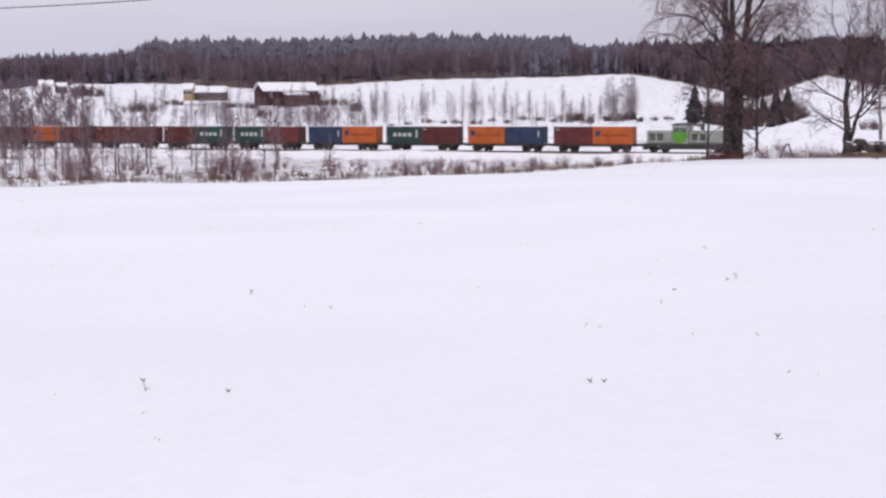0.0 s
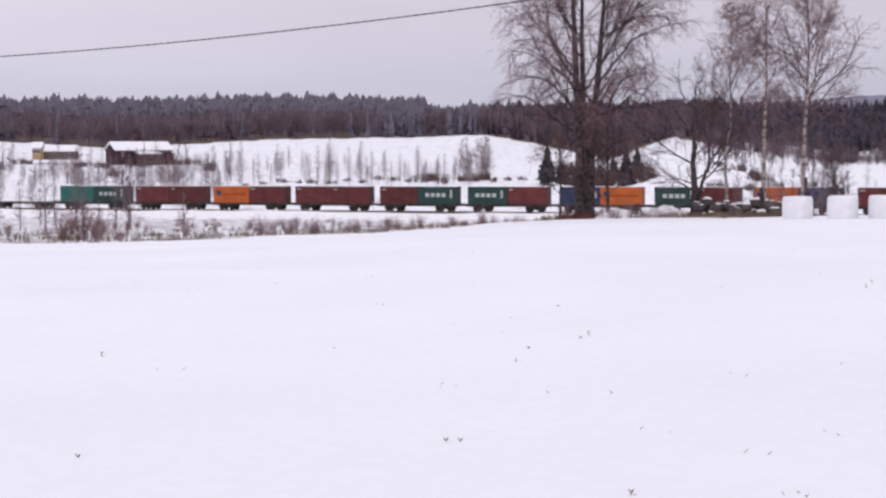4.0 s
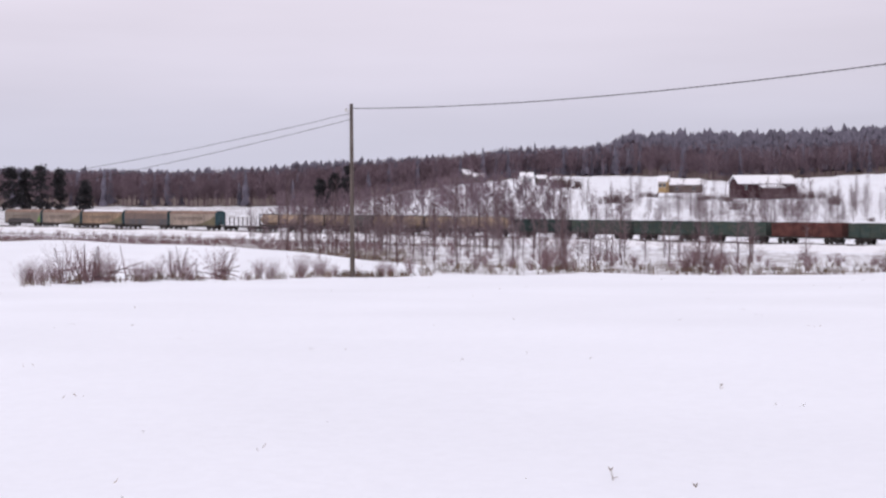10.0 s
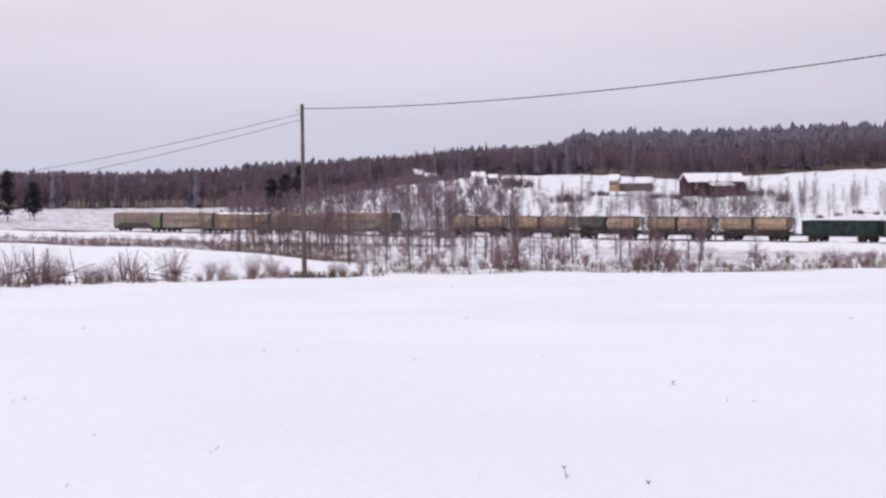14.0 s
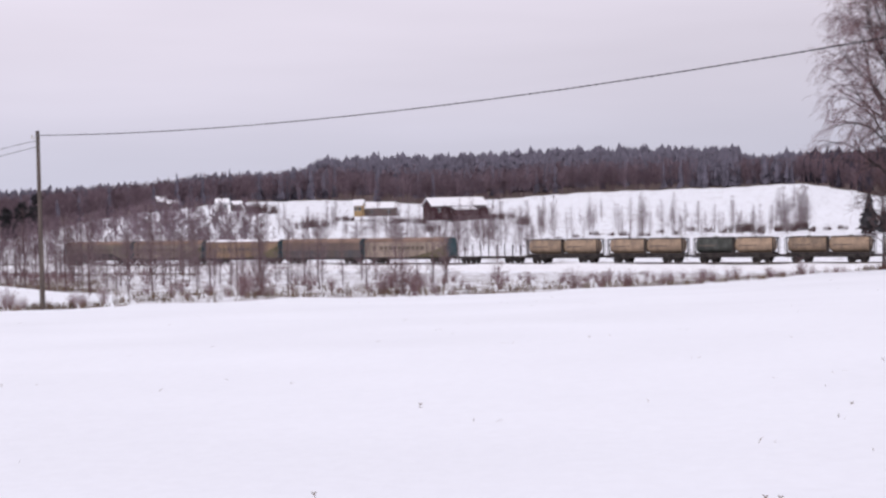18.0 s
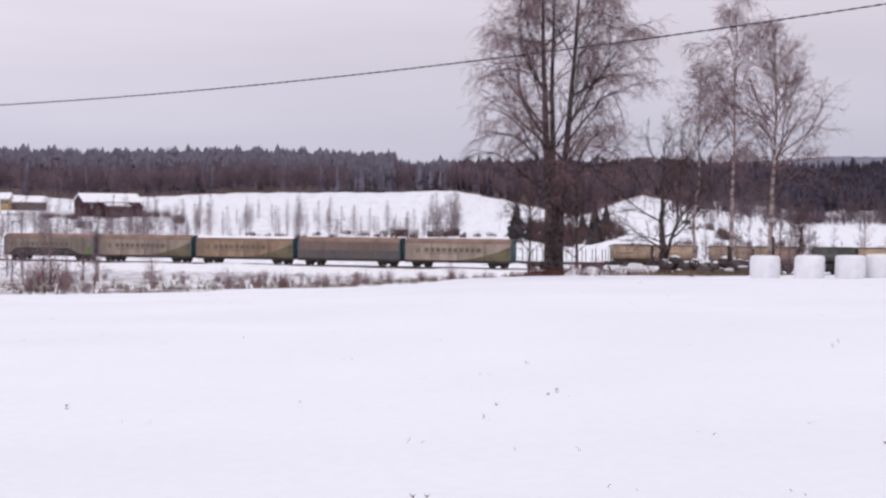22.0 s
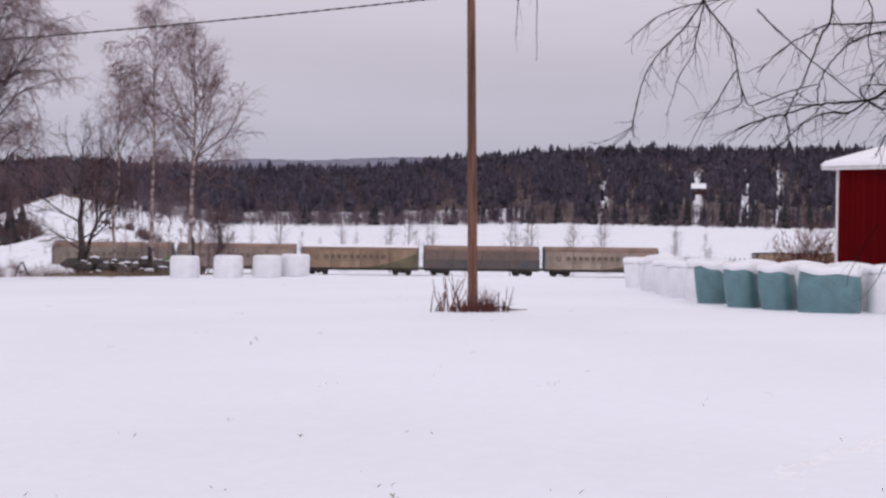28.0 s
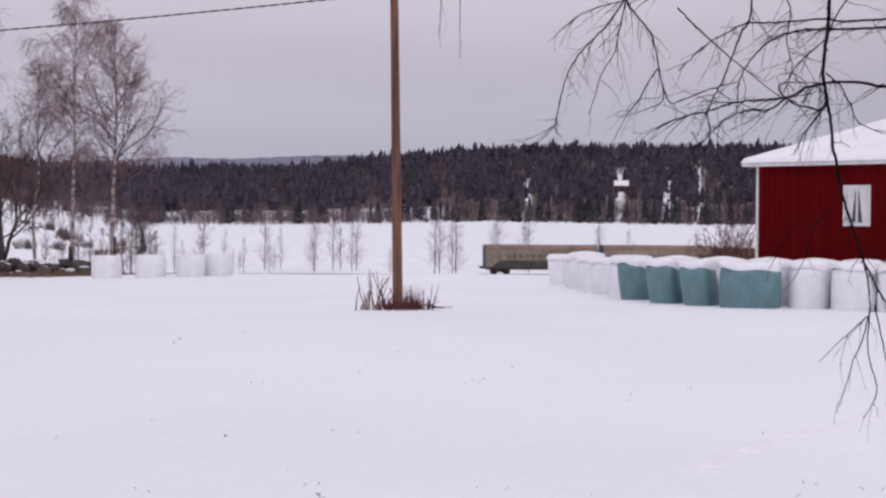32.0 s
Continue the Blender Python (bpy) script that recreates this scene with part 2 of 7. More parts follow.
def chain_mesh(segs, sides=8):
    """Like tube_mesh, but pieces that follow one another are one unbroken tube."""
    s = np.asarray(segs, float)
    verts, faces, o, i = [], [], 0, 0
    while i < len(s):
        j = i
        while j + 1 < len(s) and np.allclose(s[j, 3:6], s[j + 1, :3], atol=1e-6):
            j += 1
        pts = np.concatenate([s[i:j + 1, :3], s[j:j + 1, 3:6]])
        rad = np.concatenate([s[i:j + 1, 6], s[j:j + 1, 7]])
        t = np.gradient(pts, axis=0)
        t /= np.maximum(np.linalg.norm(t, axis=1, keepdims=True), 1e-9)
        ref = np.array([1.0, 0.17, 0.05]) if abs(t[0, 2]) > 0.7 else np.array([0, 0.1, 1.0])
        u = np.cross(t, ref)
        u /= np.maximum(np.linalg.norm(u, axis=1, keepdims=True), 1e-9)
        w = np.cross(t, u)
        a = np.arange(sides) * 2 * math.pi / sides
        ring = pts[:, None] + (u[:, None] * np.cos(a)[None, :, None] + w[:, None] * np.sin(a)[None, :, None]) * rad[:, None, None]
        verts.append(ring.reshape(-1, 3))
        n, k = np.meshgrid(np.arange(len(pts) - 1), np.arange(sides), indexing="ij")
        k2 = (k + 1) % sides
        faces.append(np.stack([o + n * sides + k, o + n * sides + k2, o + (n + 1) * sides + k2, o + (n + 1) * sides + k], -1).reshape(-1, 4))
        o += len(pts) * sides
        i = j + 1
    return np.concatenate(verts), np.concatenate(faces)


def np_mesh(name, verts, faces, material, parent=None, label="", smooth=False):
    """A mesh object from arrays; all faces have the same number of corners."""
    me = bpy.data.meshes.new(name)
    k = faces.shape[1]
    me.vertices.add(len(verts))
    me.vertices.foreach_set("co", np.ascontiguousarray(verts, np.float32).ravel())
    me.loops.add(faces.size)
    me.loops.foreach_set("vertex_index", np.ascontiguousarray(faces, np.int32).ravel())
    me.polygons.add(len(faces))
    me.polygons.foreach_set("loop_start", np.arange(0, faces.size, k, dtype=np.int32))
    me.polygons.foreach_set("loop_total", np.full(len(faces), k, dtype=np.int32))
    me.polygons.foreach_set("use_smooth", np.full(len(faces), smooth))
    me.update(calc_edges=True)
    me.validate()
    me.materials.append(material)
    ob = new(name, me)
    if parent is not None:
        ob.parent = parent
    if label:
        tagged(ob, label)
    return ob


# ---------------------------------------------------------------- the plan
RAIL_AZ, RAIL_D, RAIL_DROP = 29.0, 213.0, 8.49       # foot of the perpendicular, its length, rail top below the eye
RA = radians(RAIL_AZ)
RAIL_DIR = np.array([math.cos(RA), -math.sin(RA)])
RAIL_NRM = np.array([math.sin(RA), math.cos(RA)])
RAIL_Z = EYE - RAIL_DROP


def rail_point(s, off=0.0):
    p = RAIL_NRM * (RAIL_D + off) + RAIL_DIR * s
    return p[0], p[1]


AZ_T = [-60, -28, -18, -14, -10, -6, -2, 0, 4, 9, 12, 14, 16.8, 19.2, 22, 25, 30, 38, 48, 70]
BASE_EL = [-.5, -.52, -.55, .1, .52, .57, .30, .42, .63, .68, .78, .40, -.20, .66, .05, -.40, -.38, -.22, -.30, -.3]
BASE_D = [650, 650, 650, 680, 700, 700, 700, 720, 750, 780, 780, 760, 700, 560, 650, 800, 900, 950, 950, 950]
TOP_AZ = [-60, -28.5, -23, -20, -18.5, -15.5, -12.7, -9.5, -7.0, -6.2, -4.7, -1.8, 4.5, 9.7, 10.1, 12, 16, 22, 25, 30, 31.6, 33.6, 36, 39, 41, 48, 70]
TOP_EL = [.9, .95, .87, .98, 1.18, 1.29, 1.36, 1.54, 1.70, 2.1, 2.2, 2.17, 2.33, 2.2, 1.8, 1.95, 2.05, 2.0, 1.9, 2.0, 2.05, 2.33, 2.57, 2.79, 2.86, 2.86, 2.7]
BACK_D = [1300, 1300, 1300, 1250, 1150, 1000, 950, 950, 960, 1000, 1050, 1100, 1150, 1150, 1200, 1250, 1450, 1600, 1600, 1600]
EDGE_AZ = [-60, -28, -22, -16.5, -8, 0, 8, 15, 18, 24, 35, 50, 80]
EDGE_D = [50, 58, 66, 77, 80, 82, 90, 100, 98, 84, 75, 72, 72]
EDGE_EL = [-3.5, -3.42, -3.36, -3.24, -3.2, -3.16, -2.97, -2.5, -2.40, -2.36, -2.28, -2.3, -2.3]


def height(x, y):
    """Ground level at points of the plan (arrays)."""
    x, y = np.asarray(x, float), np.asarray(y, float)
    d = np.hypot(x, y)
    az = np.degrees(np.arctan2(x, y))
    front = np.interp(np.abs(az), [75, 110], [1, 0])
    azc = np.clip(az, -60, 70)
    t = np.tan
    de = np.interp(azc, EDGE_AZ, EDGE_D)
    ze = t(np.radians(np.interp(azc, EDGE_AZ, EDGE_EL))) * de
    z0 = -2.05
    near = z0 + (ze - z0) * np.clip(d / de, 0, 1) ** 1.5
    n = x * RAIL_NRM[0] + y * RAIL_NRM[1]
    c = np.maximum(np.cos(np.radians(azc - RAIL_AZ)), 0.05)
    dr = np.minimum(RAIL_D / c, 900)
    foot = -RAIL_DROP - 1.5
    d1 = dr - 9 / c
    k = np.clip((d - de) / np.maximum(d1 - de, 10), 0, 1)
    slope = ze + (foot - ze) * (k ** 0.92)
    bd = np.maximum(np.interp(azc, AZ_T, BASE_D), dr + 120)
    bz = t(np.radians(np.interp(azc, AZ_T, BASE_EL))) * bd
    d2 = dr + 12 / c
    k2 = np.clip((d - d2) / (bd - d2), 0, 1)
    far = foot + (bz - foot) * k2
    kd = np.maximum(np.interp(azc, AZ_T, BACK_D), bd + 250)
    kz = t(np.radians(np.interp(azc, TOP_AZ, TOP_EL))) * kd - 15
    k3 = np.clip((d - bd) / (kd - bd), 0, 1)
    hill = bz + (kz - bz) * k3
    z = np.where(d <= de, near, np.where(d < d2, slope, np.where(d < bd, far, hill)))
    z = np.where(d > kd, kz - (d - kd) * 0.03, z)
    z = z0 + (z - z0) * front
    wob = 0.10 * np.sin(x * 0.21 + 1.3 * np.sin(y * 0.13)) * np.sin(y * 0.17 + x * 0.05) + 0.05 * np.sin(x * 0.63 + y * 0.41)
    amp = np.clip((d - 15) / 60, 0, 1) * np.where(d > de, 1.0 + 2.0 * (d > dr), 0.6)
    z = z + wob * amp
    # a low swell between the field edge and the railway, on the side where the pole stands
    z = z + 1.3 * np.exp(-((d - 104) / 17) ** 2) * np.interp(az, [-60, -48, -21, -13.5], [0, 1, 1, 0])
    # the bed of the railway
    bank = np.clip(1 - (np.abs(n - RAIL_D) - 2.6) / 3.0, 0, 1)
    z = np.where(np.abs(n - RAIL_D) < 9, np.maximum(z, foot * front + z0 * (1 - front) + (0.85 * bank)), z)
    return z + EYE


def gz(x, y):
    return float(height(np.array([x]), np.array([y]))[0])


def build_ground():
    az = np.radians(np.concatenate([np.arange(-180, -34, 6.0), np.arange(-34, 58, 0.25), np.arange(58, 180, 6.0)]))
    rr = [0.0, 2.0]
    while rr[-1] < 4600:
        r = rr[-1]
        rr.append(r + (0.6 if r < 60 else 1.2 if r < 170 else 2.0 if r < 420 else 12 if r < 1700 else 300))
    rr = np.array(rr[1:])
    A, R = np.meshgrid(az, rr)
    X, Y = R * np.sin(A), R * np.cos(A)
    Z = height(X.ravel(), Y.ravel()).reshape(X.shape)
    nr, na = X.shape
    verts = np.concatenate([np.stack([X, Y, Z], -1).reshape(-1, 3), [[0, 0, gz(0, 0)]]])
    i, j = np.meshgrid(np.arange(nr - 1), np.arange(na), indexing="ij")
    j2 = (j + 1) % na
    faces = np.stack([i * na + j, i * na + j2, (i + 1) * na + j2, (i + 1) * na + j], -1).reshape(-1, 4)
    c = np.arange(0, na, 2)
    faces = np.concatenate([faces, np.stack([np.full(len(c), nr * na), (c + 2) % na, c + 1, c], -1)])
    me = np_mesh("ground", verts, faces, M_SNOW, smooth=True)
    # bare grass showing through the thin snow, past the edge of the field
    d = R.ravel()
    azd = np.degrees(A).ravel()
    n = X.ravel() * RAIL_NRM[0] + Y.ravel() * RAIL_NRM[1]
    de = np.interp(azd, EDGE_AZ, EDGE_D)
    cover = np.interp(d - de, [-3, 1, 8, 60], [0, 0.47, 0.50, 0.48]) * (n < RAIL_D - 4)
    left = np.interp(azd, [-16, -13], [1, 0])
    cover = np.where(n < RAIL_D - 4, cover * (1 - left) + left * np.interp(d, [60, 106, 112, 150, 260, 300], [0.2, 0.25, 0.62, 0.62, 0.54, 0.45]), cover)
    cover = np.where((n > RAIL_D + 4) & (d < 4800), np.interp(azd, [-13, 12, 24], [0.41, 0.40, 0.35]) + 0.08 * left, cover)
    cover = np.where(d > np.interp(azd, AZ_T, BASE_D), np.where((np.abs(azd - 39.75) < 0.2) | (np.abs(azd - 43.3) < 0.2) | (np.abs(azd - 45.1) < 0.2) | (np.abs(azd - 46.25) < 0.2), 0.3, np.interp(azd, [24, 26, 36, 38], [1.2, 0.8, 0.8, 0.68])), cover)
    past = d - np.interp(azd, AZ_T, BASE_D)
    cover = np.where((past > 0) & (past < 110) & (azd > 21) & (azd < 37), np.minimum(cover, 0.50), cover)
    cover = np.where(np.abs(azd) > 60, 0, cover)
    cover = np.append(cover, 0)
    att = me.data.attributes.new("cover", "FLOAT", "POINT")
    att.data.foreach_set("value", cover.astype(np.float32))
    tagged(me, "snow-covered fields rolling down to a railway and up to wooded hills", "ground", kind="structure")


build_ground()


# ---------------------------------------------------------------- woods
def spruce_arrays(rng, x, y, z, h, w, layers=6, ring=7, over=0.34, rough=0.6, taper=0.85):
    vs, fs = [], []
    o = 0
    for k in range(layers):
        f0 = k / layers
        zb = h * (0.06 + 0.86 * f0)
        zt = h * min(1.0, 0.06 + 0.86 * f0 + over)
        r = w * (1 - f0) ** taper * rng.uniform(0.85, 1.15) + 0.08
        a = np.arange(ring) * 2 * math.pi / ring + rng.uniform(0, 6)
        rad = r * rng.uniform(rough, 1.15, ring)
        vv = np.stack([x + rad * np.cos(a), y + rad * np.sin(a), z + zb + rng.uniform(-0.09, 0.05, ring) * h], 1)
        vs += [np.array([[x + rng.uniform(-.1, .1), y, z + zt]]), vv]
        fs.append(np.stack([np.full(ring, o), o + 1 + np.arange(ring), o + 1 + (np.arange(ring) + 1) % ring], 1))
        o += ring + 1
    return np.concatenate(vs), np.concatenate(fs)


def bare_segs(rng, x, y, z, h, n=22, spread=0.32, thick=1.0):
    """A light bare tree: a stem and rising twigs."""
    segs = [[x, y, z, x + rng.uniform(-.3, .3), y, z + h * 0.55, 0.085 * thick, 0.06 * thick], [x, y, z + h * 0.5, x + rng.uniform(-.4, .4), y, z + h, 0.06 * thick, 0.02]]
    for _ in range(n):
        f = rng.uniform(0.2, 0.95)
        a = rng.uniform(0, 2 * math.pi)
        ln = h * spread * (1.1 - f) * rng.uniform(0.6, 1.2) + 0.4
        x1, y1, z1 = x + ln * math.cos(a), y + ln * math.sin(a), z + h * f + ln * rng.uniform(0.5, 1.3)
        segs.append([x, y, z + h * f, x1, y1, z1, 0.042 * thick, 0.022 * thick])
        for _ in range(2):
            segs.append([x1 * .6 + x * .4, y1 * .6 + y * .4, z1 * .6 + (z + h * f) * .4, x1 + rng.uniform(-.7, .7), y1 + rng.uniform(-.7, .7), z1 + rng.uniform(-.2, .9), 0.03 * thick, 0.015 * thick])
    return segs


def joined(name, pieces, material, **tags):
    vs, fs, o = [], [], 0
    for v, f in pieces:
        vs.append(v)
        fs.append(f + o)
        o += len(v)
    return tagged(np_mesh(name, np.concatenate(vs), np.concatenate(fs), material, smooth=True), **tags)


def build_woods():
    rng = np.random.default_rng(4)
    near, far, bare, bare_far = [], [], [], []
    for az in np.arange(-33, 56, 0.05):
        bd, kd = np.interp(az, AZ_T, BASE_D), np.interp(az, AZ_T, BACK_D)
        top = np.interp(az, TOP_AZ, TOP_EL)
        clearing = any(abs(az - c) < w for c, w in ((39.75, 0.08), (43.3, 0.11), (45.1, 0.08), (46.25, 0.06)))
        for row in range(6):
            if clearing and row in (1, 2):
                continue
            if 21 < az < 36 and row == 0 and math.sin(az * 5.1) + rng.uniform(-1, 1) > 0.2:
                continue
            a = az + rng.uniform(-.05, .05)
            f = (row + rng.uniform(0, 1)) / 6
            if row == 5:
                f = rng.uniform(0.85, 1.0)
            d = bd + (kd - bd) * f
            if row == 0:
                d = bd + rng.uniform(0, 25)
            x, y = polar(a, d)
            z = gz(x, y)
            h = rng.uniform(11, 17)
            if row == 5:
                h = max(7.0, (math.tan(radians(top + 0.07 * (-6 < az < 10))) * d + EYE - z) * (0.95 + 0.05 * math.sin(az * 7.3) + 0.04 * math.sin(az * 17.0 + 1) + rng.uniform(-.10, .06) + (0.12 if az < 10 else 0.22) * (rng.uniform() < (0.05 if az < 10 else 0.13))))
            # patches of birch among the spruce, and a dark stand of spruce at the corner of the wood
            patch = math.sin(az * 1.9 + 0.6 * row) + 0.6 * math.sin(az * 4.3 + row)
            decid = 0.55 if az < 10 else 0.35
            if row <= 1:
                decid = 0.80 if az > 12 or az < -2 else 0.5
            if az < -11 and row < 4:
                decid = 0.94
            if -6 < az < 10:
                decid = 0.97 if row == 0 else 0.85 if row == 1 else 0.55 if patch > 0.9 else 0.12
            if 7.9 < az < 9.75 and row < 4:
                decid = 0.1
            if 11 < az < 24 and row >= 2:
                decid = 0.12
            if az >= 24:
                decid = (0.85 if patch > -0.5 else 0.3) if row == 0 else 0.7 if patch > 0.5 else 0.12
            if rng.uniform() < decid and (row < 5 or az < -12):
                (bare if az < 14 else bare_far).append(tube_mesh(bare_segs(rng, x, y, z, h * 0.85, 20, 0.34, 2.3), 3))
            else:
                wide = rng.uniform(0.17, 0.30) if row else rng.uniform(0.11, 0.18)
                pine = rng.uniform() < ((0.92 if az < 12 else 0.5) if row > 2 else 0.15)
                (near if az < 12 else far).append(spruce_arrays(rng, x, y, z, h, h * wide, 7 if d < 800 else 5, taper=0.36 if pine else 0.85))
    # brown thicket climbing the slope behind the left end of the railway
    for _ in range(420):
        a = rng.uniform(-19.5, -8.6)
        dr = RAIL_D / math.cos(radians(a - RAIL_AZ))
        d = rng.uniform(dr + 45, 690)
        if d > 560 and a > -11 and rng.uniform() < 0.7:
            continue
        x, y = polar(a, d)
        bare.append(tube_mesh(bare_segs(rng, x, y, gz(x, y), rng.uniform(3.5, 8.5) * (0.7 if a > -11 else 1), 18, 0.34, 1.5), 3))
    # scrub at the foot of the woods past the meadow
    for _ in range(620):
        a = rng.uniform(20.2, 35) if rng.uniform() < 0.78 else rng.uniform(35, 50)
        bd = np.interp(a, AZ_T, BASE_D)
        d = bd * (1 - (0.32 if a < 25 else 0.10) * rng.uniform(0, 1) ** 2)
        x, y = polar(a, d)
        bare_far.append(tube_mesh(bare_segs(rng, x, y, gz(x, y), rng.uniform(3, 9) * (0.6 if a > 35 else 1), 18, 0.34, 1.7), 3))
    joined("spruce_forest", near, M_SPRUCE, label="dense dark spruce forest on the slopes behind the fields, haze in its colour", category="forest", kind="stuff")
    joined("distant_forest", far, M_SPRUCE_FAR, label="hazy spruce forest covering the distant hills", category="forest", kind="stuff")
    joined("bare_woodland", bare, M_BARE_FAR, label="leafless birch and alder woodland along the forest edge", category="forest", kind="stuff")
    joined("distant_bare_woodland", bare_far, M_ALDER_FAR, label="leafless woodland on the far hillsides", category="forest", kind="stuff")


build_woods()


def far_ridge():
    """Wooded hills far off, seen over the dip in the near woods; their pale blue is painted haze."""
    az = np.arange(18, 40, 0.06)
    rng = np.random.default_rng(8)
    top = np.interp(az, [18, 24, 26.2, 28.6, 30, 31.5, 33.3, 36, 40], [1.7, 1.95, 2.10, 2.07, 2.16, 2.23, 2.27, 2.1, 1.9]) + 0.012 * np.sin(az * 9) + rng.uniform(-0.012, 0.012, len(az))
    rows = []
    for d, f in ((3700, 0.0), (3850, 0.55), (4050, 0.85), (4300, 1.0), (4500, 0.93)):
        x, y = np.sin(np.radians(az)) * d, np.cos(np.radians(az)) * d
        zb = -70.0
        zt = EYE + np.tan(np.radians(top)) * 4300
        rows.append(np.stack([x, y, zb + (zt - zb) * f + rng.uniform(-4, 4, len(az)) * (0 < f < 1)], -1))
    v = np.concatenate(rows)
    n = len(az)
    i, j = np.meshgrid(np.arange(4), np.arange(n - 1), indexing="ij")
    f = np.stack([i * n + j, i * n + j + 1, (i + 1) * n + j + 1, (i + 1) * n + j], -1).reshape(-1, 4)
    tagged(np_mesh("backdrop", v, f, M_RIDGE, smooth=True), "low wooded ridge on the horizon under the grey sky, haze in its colour", "hill", kind="structure")


far_ridge()


# ---------------------------------------------------------------- railway
def build_track():
    track = empty("railway_track", (*rail_point(0), RAIL_Z), -RAIL_AZ, label="single railway track on a snowy ballast bed", category="railway track", kind="structure")
    prof = [(-3.4, -1.2), (-1.9, -0.34), (1.9, -0.34), (3.4, -1.2)]
    L0, L1 = -900.0, 330.0
    vs = [(x, y, z) for x in (L0, L1) for y, z in prof]
    mesh_ob("ballast", vs, [(k, k + 1, k + 5, k + 4) for k in range(3)], M_BALLAST, track)
    for side in (-0.76, 0.76):
        part("rail", box(L0, side - 0.035, -0.16, L1, side + 0.035, 0.0, 0.012), M_RAIL, track)
    n = int((L1 - L0) / 0.6)
    vs, fs = [], []
    for k in range(n):
        x = L0 + k * 0.6
        o = len(vs)
        for dx, dy, dz in ((0, -1.3, -.16), (.26, -1.3, -.16), (.26, 1.3, -.16), (0, 1.3, -.16), (0, -1.3, -.34), (.26, -1.3, -.34), (.26, 1.3, -.34), (0, 1.3, -.34)):
            vs.append((x + dx, dy, dz))
        fs += [(o, o + 1, o + 2, o + 3), (o, o + 4, o + 5, o + 1), (o + 1, o + 5, o + 6, o + 2), (o + 3, o + 2, o + 6, o + 7), (o, o + 3, o + 7, o + 4)]
    tagged(mesh_ob("sleepers", vs, fs, M_SLEEPER, track), kind="stuff")
    xs = np.arange(L0, L1 + 0.1, 1.5)
    rng = np.random.default_rng(61)
    lump = np.convolve(rng.uniform(-1, 1, len(xs)), np.ones(4) / 4, "same")
    crest = 0.02 + 0.20 * lump + 0.10 * np.sin(xs * 0.11) + 0.06 * np.sin(xs * 0.37)
    rows = [np.stack([xs, np.full(len(xs), y), z0 + k * crest], 1) for y, z0, k in ((-4.4, -1.35, 0.0), (-3.5, -0.62, 0.5), (-2.95, -0.16, 1.0), (-2.55, -0.12, 1.0), (-2.1, -0.40, 0.3))]
    i, j = np.meshgrid(np.arange(4), np.arange(len(xs) - 1), indexing="ij")
    n = len(xs)
    np_mesh("snow_ridge", np.concatenate(rows), np.stack([i * n + j, i * n + j + 1, (i + 1) * n + j + 1, (i + 1) * n + j], -1).reshape(-1, 4), M_SNOWCAP, track, "low ridge of ploughed snow beside the rails", smooth=True)


build_track()

M_BROWN = mat("oxide_brown_container", (0.128, 0.031, 0.031), 0.6, 0.2, 0.7, fine=10, obrand=0.22)
M_ORANGE = mat("orange_container", (0.50, 0.120, 0.028), 0.6, 0.14, 0.7, fine=10)
M_BLUE = mat("navy_container", (0.032, 0.050, 0.105), 0.6, 0.18, 0.7, fine=10)
M_GREEN = mat("dark_green_container", (0.026, 0.062, 0.056), 0.6, 0.18, 0.7, fine=10)
M_TEAL = mat("teal_container", (0.030, 0.145, 0.128), 0.6, 0.14, 0.7, fine=10)
M_LETTER = mat("white_lettering", (0.50, 0.52, 0.50), 0.6, 0.1)
M_LETTER_DARK = mat("dark_lettering", (0.18, 0.14, 0.115), 0.7, 0.2)
M_LETTER_ORANGE = mat("faded_red_lettering", (0.36, 0.075, 0.02), 0.7, 0.2)
M_GON_GREEN = mat("faded_green_gondola", (0.033, 0.054, 0.049), 0.75, 0.25, 0.8, fine=9, col2=(0.06, 0.07, 0.055), obrand=0.22)
M_GON_BROWN = mat("rusty_brown_gondola", (0.125, 0.046, 0.039), 0.8, 0.25, 0.8, fine=9, obrand=0.15)
M_GON_DARK = mat("dark_green_gondola", (0.028, 0.048, 0.045), 0.8, 0.25, 0.8, fine=9)
M_TANK = mat("dirty_cream_tank", (0.41, 0.295, 0.205), 0.65, 0.3, 0.9, fine=8, col2=(0.22, 0.165, 0.125), obrand=0.15)
M_TANK_GREY = mat("dirty_grey_tank", (0.10, 0.105, 0.095), 0.7, 0.25, 0.9, fine=8)
M_CREAM = mat("dirty_beige_wagon_side", (0.37, 0.295, 0.245), 0.7, 0.18, 0.6, fine=6, col2=(0.23, 0.185, 0.15), obrand=0.08, stretch=(1, 1, 0.3))
M_YELLOW = mat("dirty_yellow_wagon_side", (0.35, 0.245, 0.165), 0.7, 0.2, 0.6, fine=6, col2=(0.20, 0.135, 0.095), stretch=(1, 1, 0.3))
M_GREYGREEN = mat("sooty_brown_wagon_side", (0.19, 0.135, 0.115), 0.75, 0.2, 0.5, fine=6, col2=(0.14, 0.105, 0.095), stretch=(1, 1, 0.35))
M_SLATE = mat("slate_blue_lower_panel", (0.085, 0.088, 0.098), 0.75, 0.22, 0.6, fine=6, col2=(0.12, 0.095, 0.085), stretch=(1, 1, 0.35))
M_DULL = mat("grimy_grey_beige_wagon_side", (0.27, 0.225, 0.185), 0.75, 0.2, 0.5, fine=6, col2=(0.16, 0.135, 0.115), stretch=(1, 1, 0.35))
M_OLIVE = mat("olive_wagon_stripe", (0.165, 0.14, 0.085), 0.7, 0.2, 0.6)
